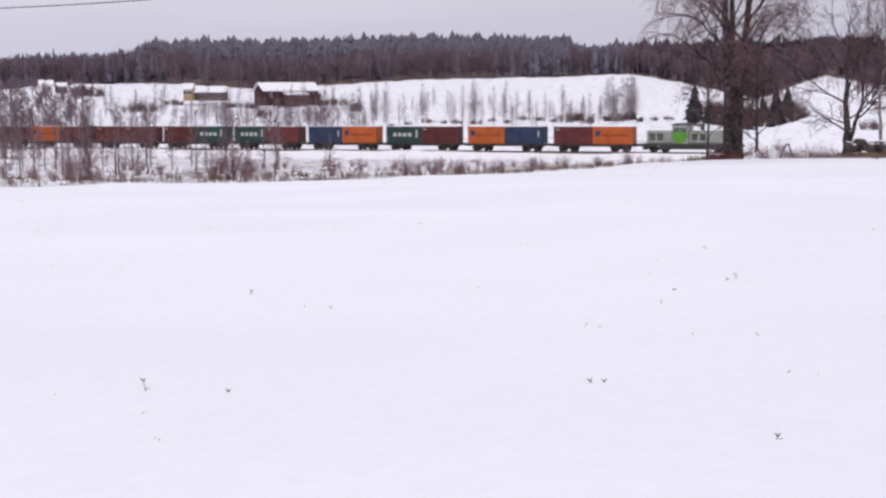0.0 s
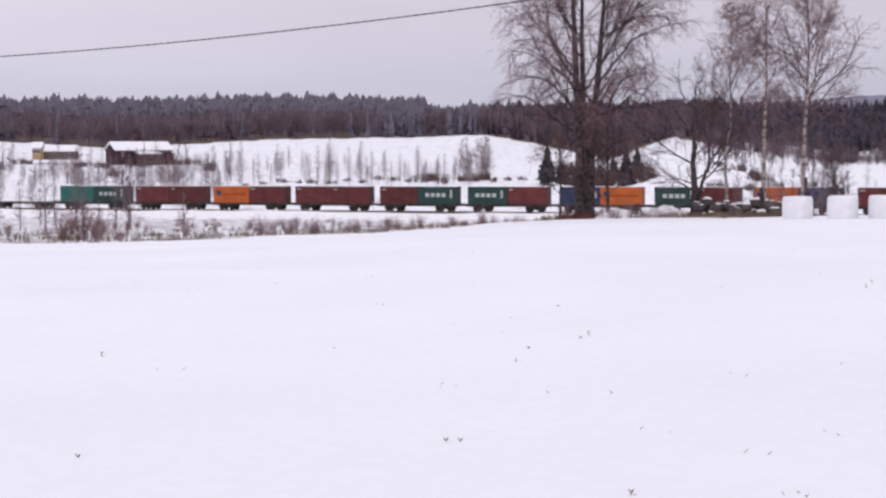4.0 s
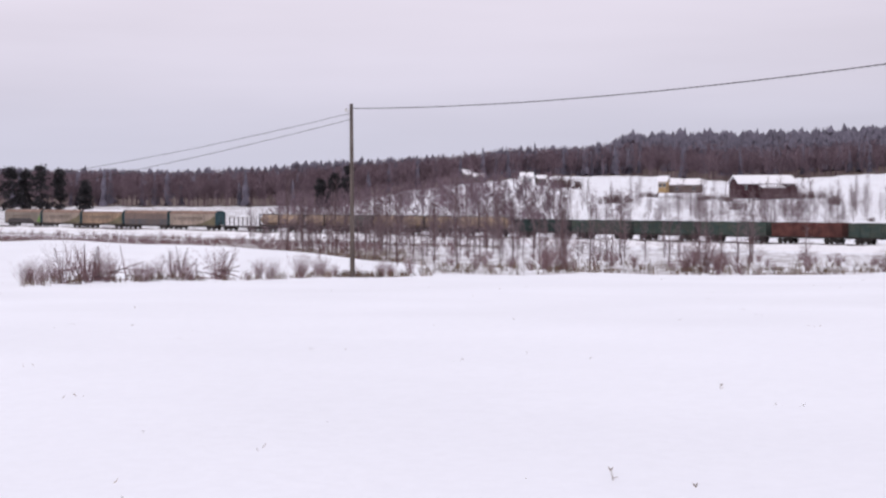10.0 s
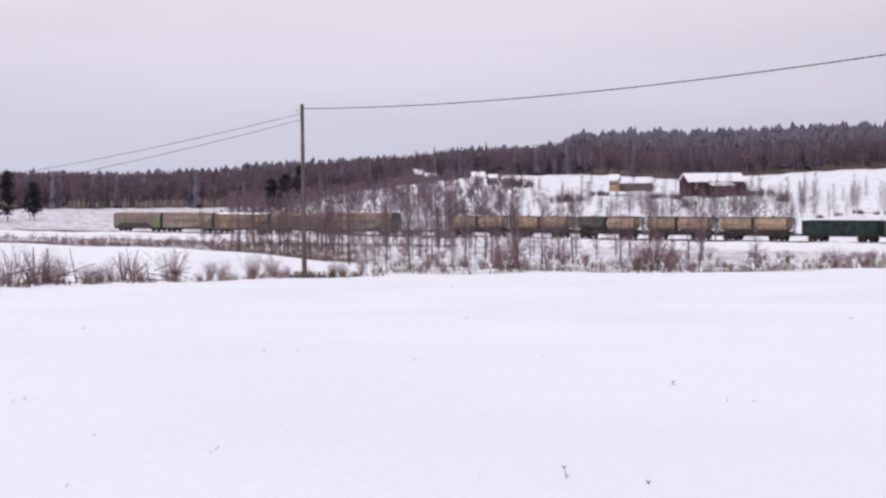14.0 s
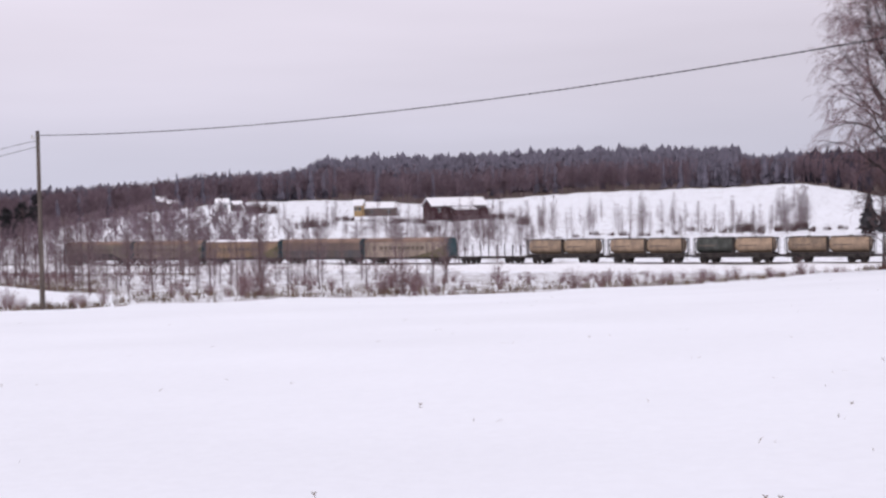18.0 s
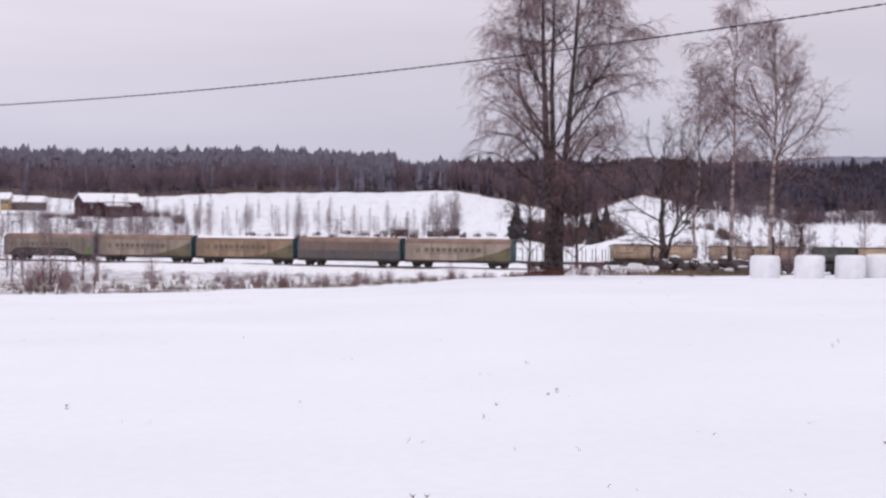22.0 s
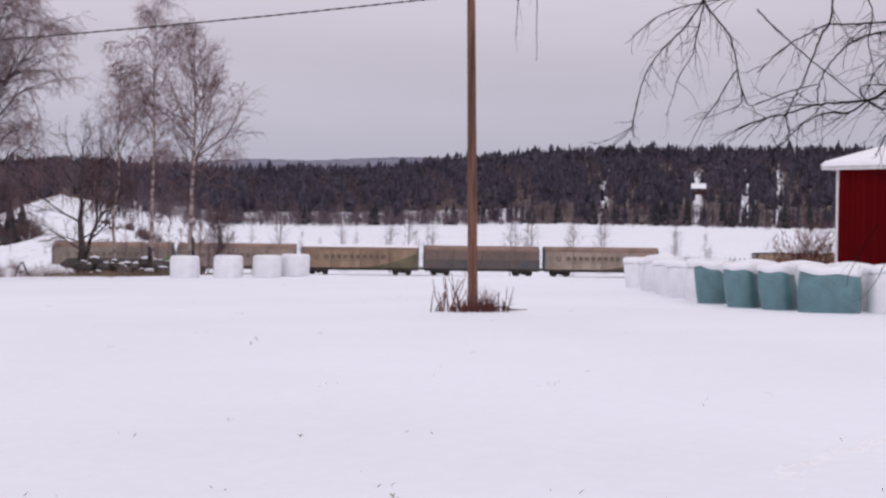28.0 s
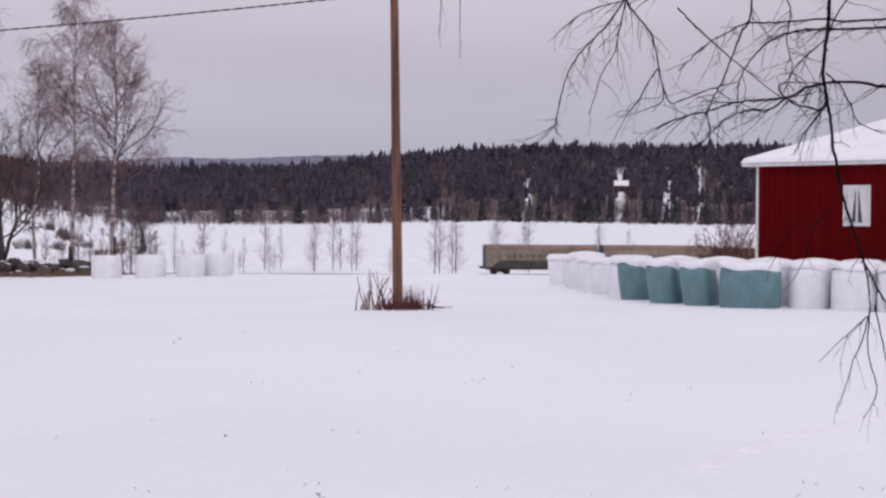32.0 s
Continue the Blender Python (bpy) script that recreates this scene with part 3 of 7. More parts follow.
M_LIME = mat("lime_green_stripe", (0.125, 0.25, 0.05), 0.6, 0.15, 0.8)
M_SOOT = mat("sooty_lower_panel", (0.085, 0.075, 0.075), 0.8, 0.25, 0.6)
M_PETROL = mat("petrol_blue_end_wall", (0.045, 0.095, 0.11), 0.7, 0.2, 0.8)
M_ROOF_TAN = mat("rusty_tan_roof", (0.29, 0.195, 0.155), 0.85, 0.2, 0.4, fine=5)
M_LOCO_WHITE = mat("dirty_white_locomotive_paint", (0.34, 0.36, 0.315), 0.6, 0.15, 0.8, fine=8)
M_LOCO_GREEN = mat("bright_green_locomotive_paint", (0.10, 0.30, 0.03), 0.5, 0.1, 0.8)
M_LOCO_GREY = mat("dark_grey_locomotive_roof", (0.07, 0.075, 0.07), 0.6, 0.15, 0.8)


def bogie(parent, x, material=M_STEEL_DARK):
    bm = bmesh.new()
    for s in (-1, 1):
        box(x - 1.35, s * 1.02 - 0.07, 0.42, x + 1.35, s * 1.02 + 0.07, 0.72, 0.04, bm)
        for dx in (-0.9, 0.9):
            box(x + dx - 0.18, s * 1.02 - 0.10, 0.30, x + dx + 0.18, s * 1.02 + 0.10, 0.60, 0.03, bm)
        box(x - 0.28, s * 1.02 - 0.12, 0.30, x + 0.28, s * 1.02 + 0.12, 0.85, 0.03, bm)
    box(x - 0.3, -1.0, 0.5, x + 0.3, 1.0, 0.85, 0.03, bm)
    b = part("bogie", bm, material, parent)
    for dx in (-0.9, 0.9):
        bm = bmesh.new()
        cyl((x + dx, -0.9, 0.46), (x + dx, 0.9, 0.46), 0.08, seg=8, bm=bm)
        for s in (-1, 1):
            cyl((x + dx, s * 0.70, 0.46), (x + dx, s * 0.83, 0.46), 0.46, seg=18, bm=bm)
        part("wheelset", bm, M_STEEL_DARK, b)


def coupling(parent, x, s):
    bm = bmesh.new()
    box(x, -0.12, 0.88, x + s * 0.55, 0.12, 1.12, 0.03, bm)
    box(x + s * 0.4, -0.2, 0.85, x + s * 0.7, 0.2, 1.15, 0.04, bm)
    part("coupling", bm, M_STEEL_DARK, parent)
    for side in (-0.87, 0.87):
        bm = cyl((x, side, 1.02), (x + s * 0.42, side, 1.02), 0.09, seg=8)
        cyl((x + s * 0.42, side, 1.02), (x + s * 0.5, side, 1.02), 0.22, seg=10, bm=bm)
        part("buffer", bm, M_STEEL_DARK, parent)


def flat_frame(thing, half, z=1.12, material=M_STEEL_DARK, wide=1.35, snow=True):
    bm = bmesh.new()
    box(-half, -wide, z - 0.34, half, -wide + 0.16, z, 0.02, bm)
    box(-half, wide - 0.16, z - 0.26, half, wide, z, 0.02, bm)
    box(-half, -0.3, z - 0.34, half, 0.3, z - 0.05, 0.02, bm)
    k = int(half / 1.5)
    for i in range(-k, k + 1):
        box(i * half / (k + 0.3) - 0.09, -wide + 0.16, z - 0.24, i * half / (k + 0.3) + 0.09, wide - 0.16, z - 0.02, 0, bm)
    for e in (-1, 1):
        box(e * half - 0.1, -wide, z - 0.3, e * half + 0.1, wide, z + 0.01, 0.02, bm)
    part("underframe", bm, material, thing)
    for e in (-1, 1):
        coupling(thing, e * half, e)
        bogie(thing, e * (half - 2.3))


def corrugated(x0, x1, y, z0, z1, depth, pitch=0.28):
    """A trapezoid-ribbed upright sheet in the plane y, ribs towards the sign of depth."""
    vs, fs = [], []
    n = max(4, int((x1 - x0) / pitch))
    p = (x1 - x0) / n
    xs = []
    for k in range(n):
        xs += [(x0 + k * p, 0), (x0 + (k + 0.26) * p, 0), (x0 + (k + 0.5) * p, depth), (x0 + (k + 0.76) * p, depth)]
    xs.append((x1, 0))
    for x, o in xs:
        vs += [(x, y + o, z0), (x, y + o, z1)]
    fs = [(2 * k, 2 * k + 2, 2 * k + 3, 2 * k + 1) for k in range(len(xs) - 1)]
    return vs, fs


def container(thing, cx, material, z=1.14, mark="", length=6.06):
    """A 20-foot box container with ribbed sides, corner posts, doors and lock rods."""
    h, w = 2.59, 1.219
    x0, x1 = cx - length / 2, cx + length / 2
    bm = bmesh.new()
    for xx in (x0, x1 - 0.16):
        for yy in (-w, w - 0.16):
            box(xx, yy, z, xx + 0.16, yy + 0.16, z + h, 0.012, bm)
    for yy in (-w, w - 0.1):
        box(x0, yy, z, x1, yy + 0.1, z + 0.16, 0, bm)
        box(x0, yy, z + h - 0.12, x1, yy + 0.1, z + h, 0, bm)
    box(x0 + 0.05, -w + 0.06, z + h - 0.06, x1 - 0.05, w - 0.06, z + h - 0.02, 0, bm)
    box(x0 + 0.05, -w + 0.06, z + 0.05, x1 - 0.05, w - 0.06, z + 0.12, 0, bm)
    body = part("container_frame", bm, material, thing)
    for s in (-1, 1):
        vs, fs = corrugated(x0 + 0.16, x1 - 0.16, s * (w - 0.06), z + 0.16, z + h - 0.12, s * 0.045)
        mesh_ob("ribbed_side", vs, fs, material, body)
    part("end_wall", box(x0 + 0.03, -w + 0.1, z + 0.16, x0 + 0.07, w - 0.1, z + h - 0.12), material, body)
    part("door", box(x1 - 0.07, -w + 0.1, z + 0.16, x1 - 0.03, w - 0.1, z + h - 0.12), material, body)
    part("snow_on_roof", box(x0 + 0.06, -w + 0.05, z + h, x1 - 0.06, w - 0.05, z + h + 0.035, 0.01), M_SNOWCAP, body, "thin layer of snow")
    y = -w - 0.012
    if mark == "bars":       # big pale letters and a white logo block at the end
        for k in range(4):
            part("letter_bar", box(x0 + 1.2 + k * 0.86, y - 0.01, z + 1.05, x0 + 1.80 + k * 0.86, y, z + 1.62), M_LETTER, body, "pale lettering bar")
        part("logo", box(x1 - 0.95, y - 0.01, z + 0.9, x1 - 0.65, y, z + 2.1), M_LETTER, body, "white code block")
    elif mark == "orange":
        for k in range(9):
            part("letter_bar", box(x0 + 1.55 + k * 0.44, y - 0.01, z + 1.15, x0 + 1.88 + k * 0.44, y, z + 1.5), M_LETTER_ORANGE, body, "faded lettering bar")
        part("logo", box(x0 + 0.45, y - 0.01, z + 1.2, x0 + 1.2, y, z + 1.95), M_BLUE, body, "small dark blue emblem block")
    elif mark == "end":
        part("lettering", box(x1 - 0.75, y - 0.01, z + 1.0, x1 - 0.5, y, z + 2.0), M_LETTER, body, "white code bars near the door end")
    elif mark == "code":
        bm = box(x0 + 0.3, y - 0.01, z + 2.1, x0 + 0.95, y, z + 2.25)
        part("lettering", bm, M_LETTER, body, "small white code bar")


def container_wagon(first, second, label):
    w = empty("container_wagon", label=label, category="railway wagon", group="wagons of the freight train")
    flat_frame(w, 6.35)
    for cx, spec in ((-3.06, first), (3.06, second)):
        if spec:
            container(w, cx, *([spec[0], 1.14] + list(spec[1:])))
    return w


def empty_flat(stakes=False):
    w = empty("flat_wagon", label="empty flat wagon with upright stakes and thin snow" if stakes else "empty low flat wagon dusted with snow", category="railway wagon", group="wagons of the freight train")
    flat_frame(w, 6.35)
    part("deck", box(-6.3, -1.3, 1.12, 6.3, 1.3, 1.16), M_STEEL_DARK, w)
    part("snow_on_deck", box(-6.2, -1.2, 1.16, 6.2, 1.2, 1.19, 0.01), M_SNOWCAP, w)
    if stakes:
        for k in range(9):
            for s in (-1, 1):
                part("stake", box(-5.9 + k * 1.475 - 0.05, s * 1.3 - 0.05, 1.12, -5.9 + k * 1.475 + 0.05, s * 1.3 + 0.05, 3.0, 0.01), M_STEEL_DARK, w)
    return w


def gondola(material, label):
    """High-sided open wagon with outside ribs."""
    w = empty("gondola_wagon", label=label, category="railway wagon", group="wagons of the freight train")
    half = 6.1
    flat_frame(w, half + 0.25, 1.2)
    bm = bmesh.new()
    for s in (-1, 1):
        box(-half, s * 1.46 - 0.03, 1.2, half, s * 1.46 + 0.03, 3.25, 0, bm)
        box(-half, s * 1.46 - 0.09, 3.17, half, s * 1.46 + 0.09, 3.30, 0.02, bm)
        box(-half, s * 1.46 - 0.08, 1.14, half, s * 1.46 + 0.08, 1.30, 0.02, bm)
    for e in (-1, 1):
        box(e * half - 0.04, -1.46, 1.2, e * half + 0.04, 1.46, 3.25, 0, bm)
    box(-half, -1.45, 1.2, half, 1.45, 1.26, 0, bm)
    body = part("body", bm, material, w)
    for k in range(8):
        x = -half + 0.12 + k * (2 * half - 0.24) / 7
        for s in (-1, 1):
            part("rib", box(x - 0.08, s * 1.46 + (0.03 if s > 0 else -0.13), 1.22, x + 0.08, s * 1.46 + (0.13 if s > 0 else -0.03), 3.2, 0.015), material, body)
    for k in range(7):
        x = -half + 0.12 + (k + 0.5) * (2 * half - 0.24) / 7
        part("hatch", box(x - 0.62, -1.53, 1.32, x + 0.62, -1.49, 1.95, 0.01), material, body)
    part("snow_load", box(-half + 0.06, -1.4, 2.75, half - 0.06, 1.4, 2.85), M_SNOWCAP, w, "snow lying in the open wagon")
    return w


def tank_shell(thing, cx, material, r=1.13, ln=5.75, z=2.60):
    bm = cyl((cx - ln / 2 + 0.35, 0, z), (cx + ln / 2 - 0.35, 0, z), r, seg=24)
    for e in (-1, 1):
        cyl((cx + e * (ln / 2 - 0.36), 0, z), (cx + e * ln / 2, 0, z), r, r * 0.86, seg=24, bm=bm) if e > 0 else cyl((cx - ln / 2 + 0.36, 0, z), (cx - ln / 2, 0, z), r, r * 0.86, seg=24, bm=bm)
    tank = part("tank", bm, material, thing, smooth=False)
    bm = bmesh.new()
    for k in (-1.8, 0, 1.8):
        cyl((cx + k - 0.04, 0, z), (cx + k + 0.04, 0, z), r + 0.025, seg=24, bm=bm)
    part("band", bm, material, tank)
    part("manhole", cyl((cx, 0, z + r - 0.05), (cx, 0, z + r + 0.22), 0.3, seg=14), M_STEEL_DARK, tank)
    bm = box(cx - 2.2, -r - 0.004, z - 0.12, cx + 0.4, -r + 0.03, z + 0.05)
    part("marking", bm, M_LETTER_DARK, tank, "dark warning stripe")
    bm = bmesh.new()
    for xx in (cx - 2.95, cx + 2.95):
        for yy in (-1.2, 1.2):
            box(xx - 0.07, yy - 0.07, 1.14, xx + 0.07, yy + 0.07, 3.7, 0.01, bm)
        for zz in (1.2, 3.6):
            box(xx - 0.06, -1.2, zz, xx + 0.06, 1.2, zz + 0.12, 0, bm)
        cyl((xx, -1.2, 1.25), (xx, 1.2, 3.6), 0.05, seg=6, bm=bm)
    for yy in (-1.2, 1.2):
        box(cx - 2.95, yy - 0.06, 1.14, cx + 2.95, yy + 0.06, 1.50, 0.01, bm)
        box(cx - 2.95, yy - 0.05, 3.62, cx + 2.95, yy + 0.05, 3.72, 0.01, bm)
    part("tank_frame", bm, M_STEEL_DARK, tank)
    bm = bmesh.new()
    box(cx - 2.6, -0.35, z + r + 0.02, cx + 2.6, 0.35, z + r + 0.07, 0, bm)
    part("walkway", bm, M_STEEL_DARK, tank)
    part("snow_on_walkway", box(cx - 2.55, -0.42, z + r + 0.07, cx + 2.55, 0.42, z + r + 0.12, 0.015), M_SNOWCAP, tank, "thin snow lying along the tank top")


def tank_wagon(a, b, label):
    w = empty("tank_wagon", label=label, category="railway wagon", group="wagons of the freight train")
    flat_frame(w, 6.35)
    tank_shell(w, -3.05, a)
    tank_shell(w, 3.05, b)
    for e in (-1, 1):
        bm = box(e * 6.3 - 0.03, -1.2, 1.12, e * 6.3 + 0.03, -1.1, 3.6)
        box(e * 6.3 - 0.03, 1.1, 1.12, e * 6.3 + 0.03, 1.2, 3.6, 0, bm)
        box(e * 6.3 - 0.03, -1.2, 3.5, e * 6.3 + 0.03, 1.2, 3.6, 0, bm)
        part("end_frame", bm, M_STEEL_DARK, w)
    return w


def covered_wagon(side, label, swoosh=None, soot=False, marks=True, snowy=False, pitch=17.3):
    """Long sliding-wall wagon with rounded roof edges, panel joints, faded lettering and a stripe."""
    w = empty("covered_wagon", label=label, category="railway wagon", group="wagons of the freight train")
    half = pitch / 2 - 0.42
    flat_frame(w, half - 0.02, 1.1)
    z0, z1, wd = 0.98, 4.30, 1.42
    prof = [(-wd, z0), (-wd, z1 - 0.62), (-wd + 0.10, z1 - 0.34), (-wd + 0.5, z1 - 0.1), (-0.6, z1), (0.6, z1), (wd - 0.5, z1 - 0.1), (wd - 0.10, z1 - 0.34), (wd, z1 - 0.62), (wd, z0)]
    n = len(prof)
    vs = [(x, y, z) for x in (-half, half) for y, z in prof]
    fs = [(k, k + 1, n + k + 1, n + k) for k in (0, n - 2)]
    body = mesh_ob("side_wall", vs, fs, side, w)
    vs2 = [(x, y, z) for x in (-half, half) for y, z in prof]
    mesh_ob("roof", vs2, [(k, k + 1, n + k + 1, n + k) for k in range(1, n - 2)] + [(n - 1, 0, n, 2 * n - 1)], M_ROOF_TAN, w, "rust-tinted roof with a film of snow")
    mesh_ob("end_wall", [(-half, y, z) for y, z in prof], [tuple(range(n))], M_PETROL, w)
    mesh_ob("end_wall", [(half, y, z) for y, z in prof], [tuple(range(n))[::-1]], M_PETROL, w)
    for e in (-1, 1):
        part("corner_post", box(e * half - 0.16, -wd - 0.03, z0, e * half + 0.02, -wd + 0.05, z1 - 0.45, 0.01), M_PETROL, body)
    for k in range(1, 4):
        x = -half + k * half / 2
        part("panel_joint", box(x - 0.035, -wd - 0.02, z0 + 0.05, x + 0.035, -wd, z1 - 0.62), M_SOOT, body)
    part("top_rail", box(-half, -wd - 0.045, z1 - 0.70, half, -wd + 0.02, z1 - 0.58, 0.015), M_ROOF_TAN, body)
    part("sill", box(-half, -wd - 0.05, z0 - 0.26, half, -wd + 0.04, z0 + 0.10, 0.015), M_STEEL_DARK, body, "dirty steel sill along the wagon side")
    y = -wd - 0.006
    if marks:
        bm = box(-6.55, y - 0.01, 2.30, -6.35, y, 2.95)
        box(-6.15, y - 0.01, 2.30, -5.95, y, 2.95, 0, bm)
        box(-6.36, y - 0.01, 2.2, -6.14, y, 2.36, 0, bm)
        part("emblem", bm, M_LETTER_DARK, body, "faded dark emblem")
        x = -5.2
        for k in range(10):
            wk = 0.80 if k % 3 else 0.90
            part("letter_bar", box(x, y - 0.01, 2.30, x + wk - 0.18, y, 2.92), M_LETTER_DARK, body, "faded dark lettering bar")
            x += wk + 0.06
        part("small_lettering", box(-4.9, y - 0.01, 2.02, 0.6, y, 2.12), M_LETTER_DARK, body)
    if swoosh is not None:
        m = 14
        vs, fs = [], []
        for k in range(m + 1):
            f = k / m
            x = half - 0.2 - (1 - f) * 9.0
            vs += [(x, y - 0.004, z0 + 0.1), (x, y - 0.004, z0 + 0.1 + 2.1 * f ** 1.9)]
        fs = [(2 * k, 2 * k + 2, 2 * k + 3, 2 * k + 1) for k in range(m)]
        mesh_ob("stripe", vs, fs, swoosh, body, "curved stripe rising to the wagon end")
    if snowy:
        vs3 = [(x, yy, zz + 0.03) for x in (-half + 0.05, half - 0.05) for yy, zz in prof[2:n - 2]]
        k3 = n - 4
        mesh_ob("roof_snow", vs3, [(k, k + 1, k3 + k + 1, k3 + k) for k in range(k3 - 1)], M_SNOWCAP, w, "thin snow lying on the roof")
    if not marks:
        bm = bmesh.new()
        for k in range(4):
            x = -half + 0.2 + k * half / 2
            box(x, y - 0.012, z0 + 0.1, x + half / 2 - 0.14, y, z0 + 1.35, 0.006, bm)
        part("lower_panel", bm, M_SLATE, body, "slate-blue lower panels under rusty brown")
    if soot:
        vs = [(-half + 0.9, y - 0.007, z0 + 0.12), (half - 2.6, y - 0.007, z0 + 0.12), (half - 4.6, y - 0.007, z0 + 1.05), (-half + 2.0, y - 0.007, z0 + 1.05)]
        mesh_ob("sooty_panel", vs, [(0, 1, 2, 3)], M_SOOT, body, "blackened lower panel")
        vs = [(half - 1.9, y - 0.008, z0 + 0.2), (half - 0.3, y - 0.008, z0 + 0.2), (half - 0.3, y - 0.008, z0 + 2.0)]
        mesh_ob("green_corner", vs, [(0, 1, 2)], M_LIME, body, "bright green corner wedge")
    return w


def locomotive():
    """Hood diesel with an off-centre cab."""
    w = empty("diesel_locomotive", label="white and green hood diesel locomotive with an off-centre cab", category="locomotive")
    half = 7.0
    bm = box(-half, -1.45, 0.95, half, 1.45, 1.3, 0.03)
    box(-half + 2.4, -1.2, 0.45, half - 2.4, 1.2, 0.95, 0.05, bm)
    part("frame", bm, M_LOCO_GREY, w)
    for e in (-1, 1):
        coupling(w, e * half, e)
        bogie(w, e * (half - 2.2))
        part("step", box(e * half - 0.5 * e, -1.5, 0.4, e * half, 1.5, 0.95, 0.02), M_LOCO_GREY, w)
    for x0, x1 in ((-half + 0.5, -2.6), (-0.2, half - 0.5)):
        bm = box(x0, -1.1, 1.3, x1, 1.1, 3.15, 0.12)
        hood = part("hood", bm, M_LOCO_WHITE, w)
        bm = bmesh.new()
        k = int((x1 - x0) / 0.9)
        for i in range(k):
            box(x0 + 0.25 + i * 0.88, -1.125, 1.55, x0 + 0.95 + i * 0.88, -1.09, 2.7, 0.01, bm)
        part("hood_door", bm, M_LOCO_WHITE, hood)
        for i in range(2):
            part("grille", box(x0 + 0.4 + i * 1.2, -1.135, 1.75, x0 + 1.3 + i * 1.2, -1.12, 2.75), M_TANK_GREY, hood)
    bm = box(-2.6, -1.5, 1.3, -0.2, 1.5, 4.0, 0.08)
    cab = part("cab", bm, M_LOCO_WHITE, w)
    bm = cyl((-1.5, -1.53, 2.45), (-1.5, -1.5, 2.45), 1.15, seg=24)
    part("green_roundel", bm, M_LOCO_GREEN, cab, "large bright green round panel")
    bm = cyl((-1.4, -1.4, 4.02), (-1.4, 1.4, 4.02), 0.9, seg=16)
    bmesh.ops.scale(bm, vec=(1.45, 1.05, 0.28), space=Matrix.Translation((1.4, 0, -4.0)), verts=bm.verts)
    part("cab_roof", bm, M_LOCO_GREY, cab)
    for x0 in (-2.35, -1.25):
        part("cab_window", box(x0, -1.56, 2.95, x0 + 0.85, -1.49, 3.6, 0.02), M_GLASS, cab)
    bm = cyl((1.6, 0, 3.1), (1.6, 0, 4.15), 0.22, seg=12)
    part("exhaust_stack", bm, M_LOCO_GREY, w)
    part("side_stripe", box(-half, -1.47, 1.0, half, -1.455, 1.14), M_LOCO_GREY, w)
    for e in (-1, 1):
        for s in (-0.7, 0.7):
            part("headlight", cyl((e * (half - 0.5), s, 1.75), (e * (half - 0.42), s, 1.75), 0.13, seg=12), M_PORCELAIN, w)
        bm = bmesh.new()
        for k in range(5):
            x = e * (half - 0.1 - k * 1.0)
            cyl((x, -1.42, 1.3), (x, -1.42, 2.2), 0.02, seg=6, bm=bm)
        cyl((e * (half - 0.1), -1.42, 2.2), (e * (half - 4.1), -1.42, 2.2), 0.02, seg=6, bm=bm)
        part("handrail", bm, M_LOCO_WHITE, w)
    return w


B, O, N, G, T = (M_BROWN, "code"), (M_ORANGE, "orange"), (M_BLUE, "end"), (M_GREEN, "bars"), (M_TEAL, "")
TRAIN = []       # thing, centre measured from the rear end of the train


def train_add(ob, centre):
    TRAIN.append((ob, centre))


NAMES = {id(M_BROWN): "brown", id(M_ORANGE): "orange", id(M_BLUE): "navy", id(M_GREEN): "dark green", id(M_TEAL): "teal"}
REAR_W10 = 306.7
for k, (a, b) in enumerate([(T, G), (B, B), (O, B), (B, B), (B, G), (G, B), (N, O), (G, B), (O, N), (B, O)]):
    wagon = container_wagon(a, b, f"flat wagon carrying {NAMES[id(a[0])]} and {NAMES[id(b[0])]} ribbed containers")
    train_add(wagon, REAR_W10 + 14.0 * k + 6.1)
train_add(locomotive(), REAR_W10 + 140 + 6.9)
train_add(empty_flat(), REAR_W10 - 14 + 6.1)
train_add(tank_wagon(M_TANK, M_TANK, "flat wagon carrying two stained cream tank containers"), REAR_W10 - 28 + 6.1)
for k, m in enumerate([M_GON_DARK, M_GON_GREEN, M_GON_GREEN, M_GON_GREEN, M_GON_BROWN, M_GON_GREEN, M_GON_GREEN, M_GON_BROWN]):
    lab = {id(M_GON_DARK): "dark sooty", id(M_GON_GREEN): "faded green", id(M_GON_BROWN): "rusty brown"}[id(m)]
    train_add(gondola(m, f"{lab} high-sided open wagon with steel ribs"), 171.2 + 13.3 * k + 6.3)
for k in range(5):
    grey = k == 2
    train_add(tank_wagon(M_TANK_GREY if grey else M_TANK, M_TANK, "flat wagon with a grey and a cream tank container" if grey else "flat wagon carrying two stained cream tank containers"), 100.3 + 14.05 * k + 6.2)
train_add(empty_flat(True), 93.4)
covered = [(M_DULL, "grimy grey-beige covered wagon with a sooty lower panel", None, True, True),
           (M_CREAM, "dirty beige covered wagon with faded lettering", M_OLIVE, False, True),
           (M_YELLOW, "stained yellow covered wagon with faded lettering", M_OLIVE, False, True),
           (M_GREYGREEN, "sooty grey covered wagon without lettering", None, False, False),
           (M_CREAM, "dirty beige covered wagon with an olive stripe", M_OLIVE, False, True)]
for k, (m, lab, sw, soot, marks) in enumerate(covered):
    train_add(covered_wagon(m, lab, sw, soot, marks, snowy=k == 2), 17.3 * k + 8.4)

# place of the rear end of the train along the track, by time
REAR = [(0, -509.3), (6, -411.2), (13, -295.0), (19, -192.6), (26, -72.8), (32, 33.9)]


def motions():
    for ob, c in TRAIN:
        walk(ob, [(t, pose(*rail_point(s + c), RAIL_Z, 0, 0, -RAIL_AZ)) for t, s in REAR])


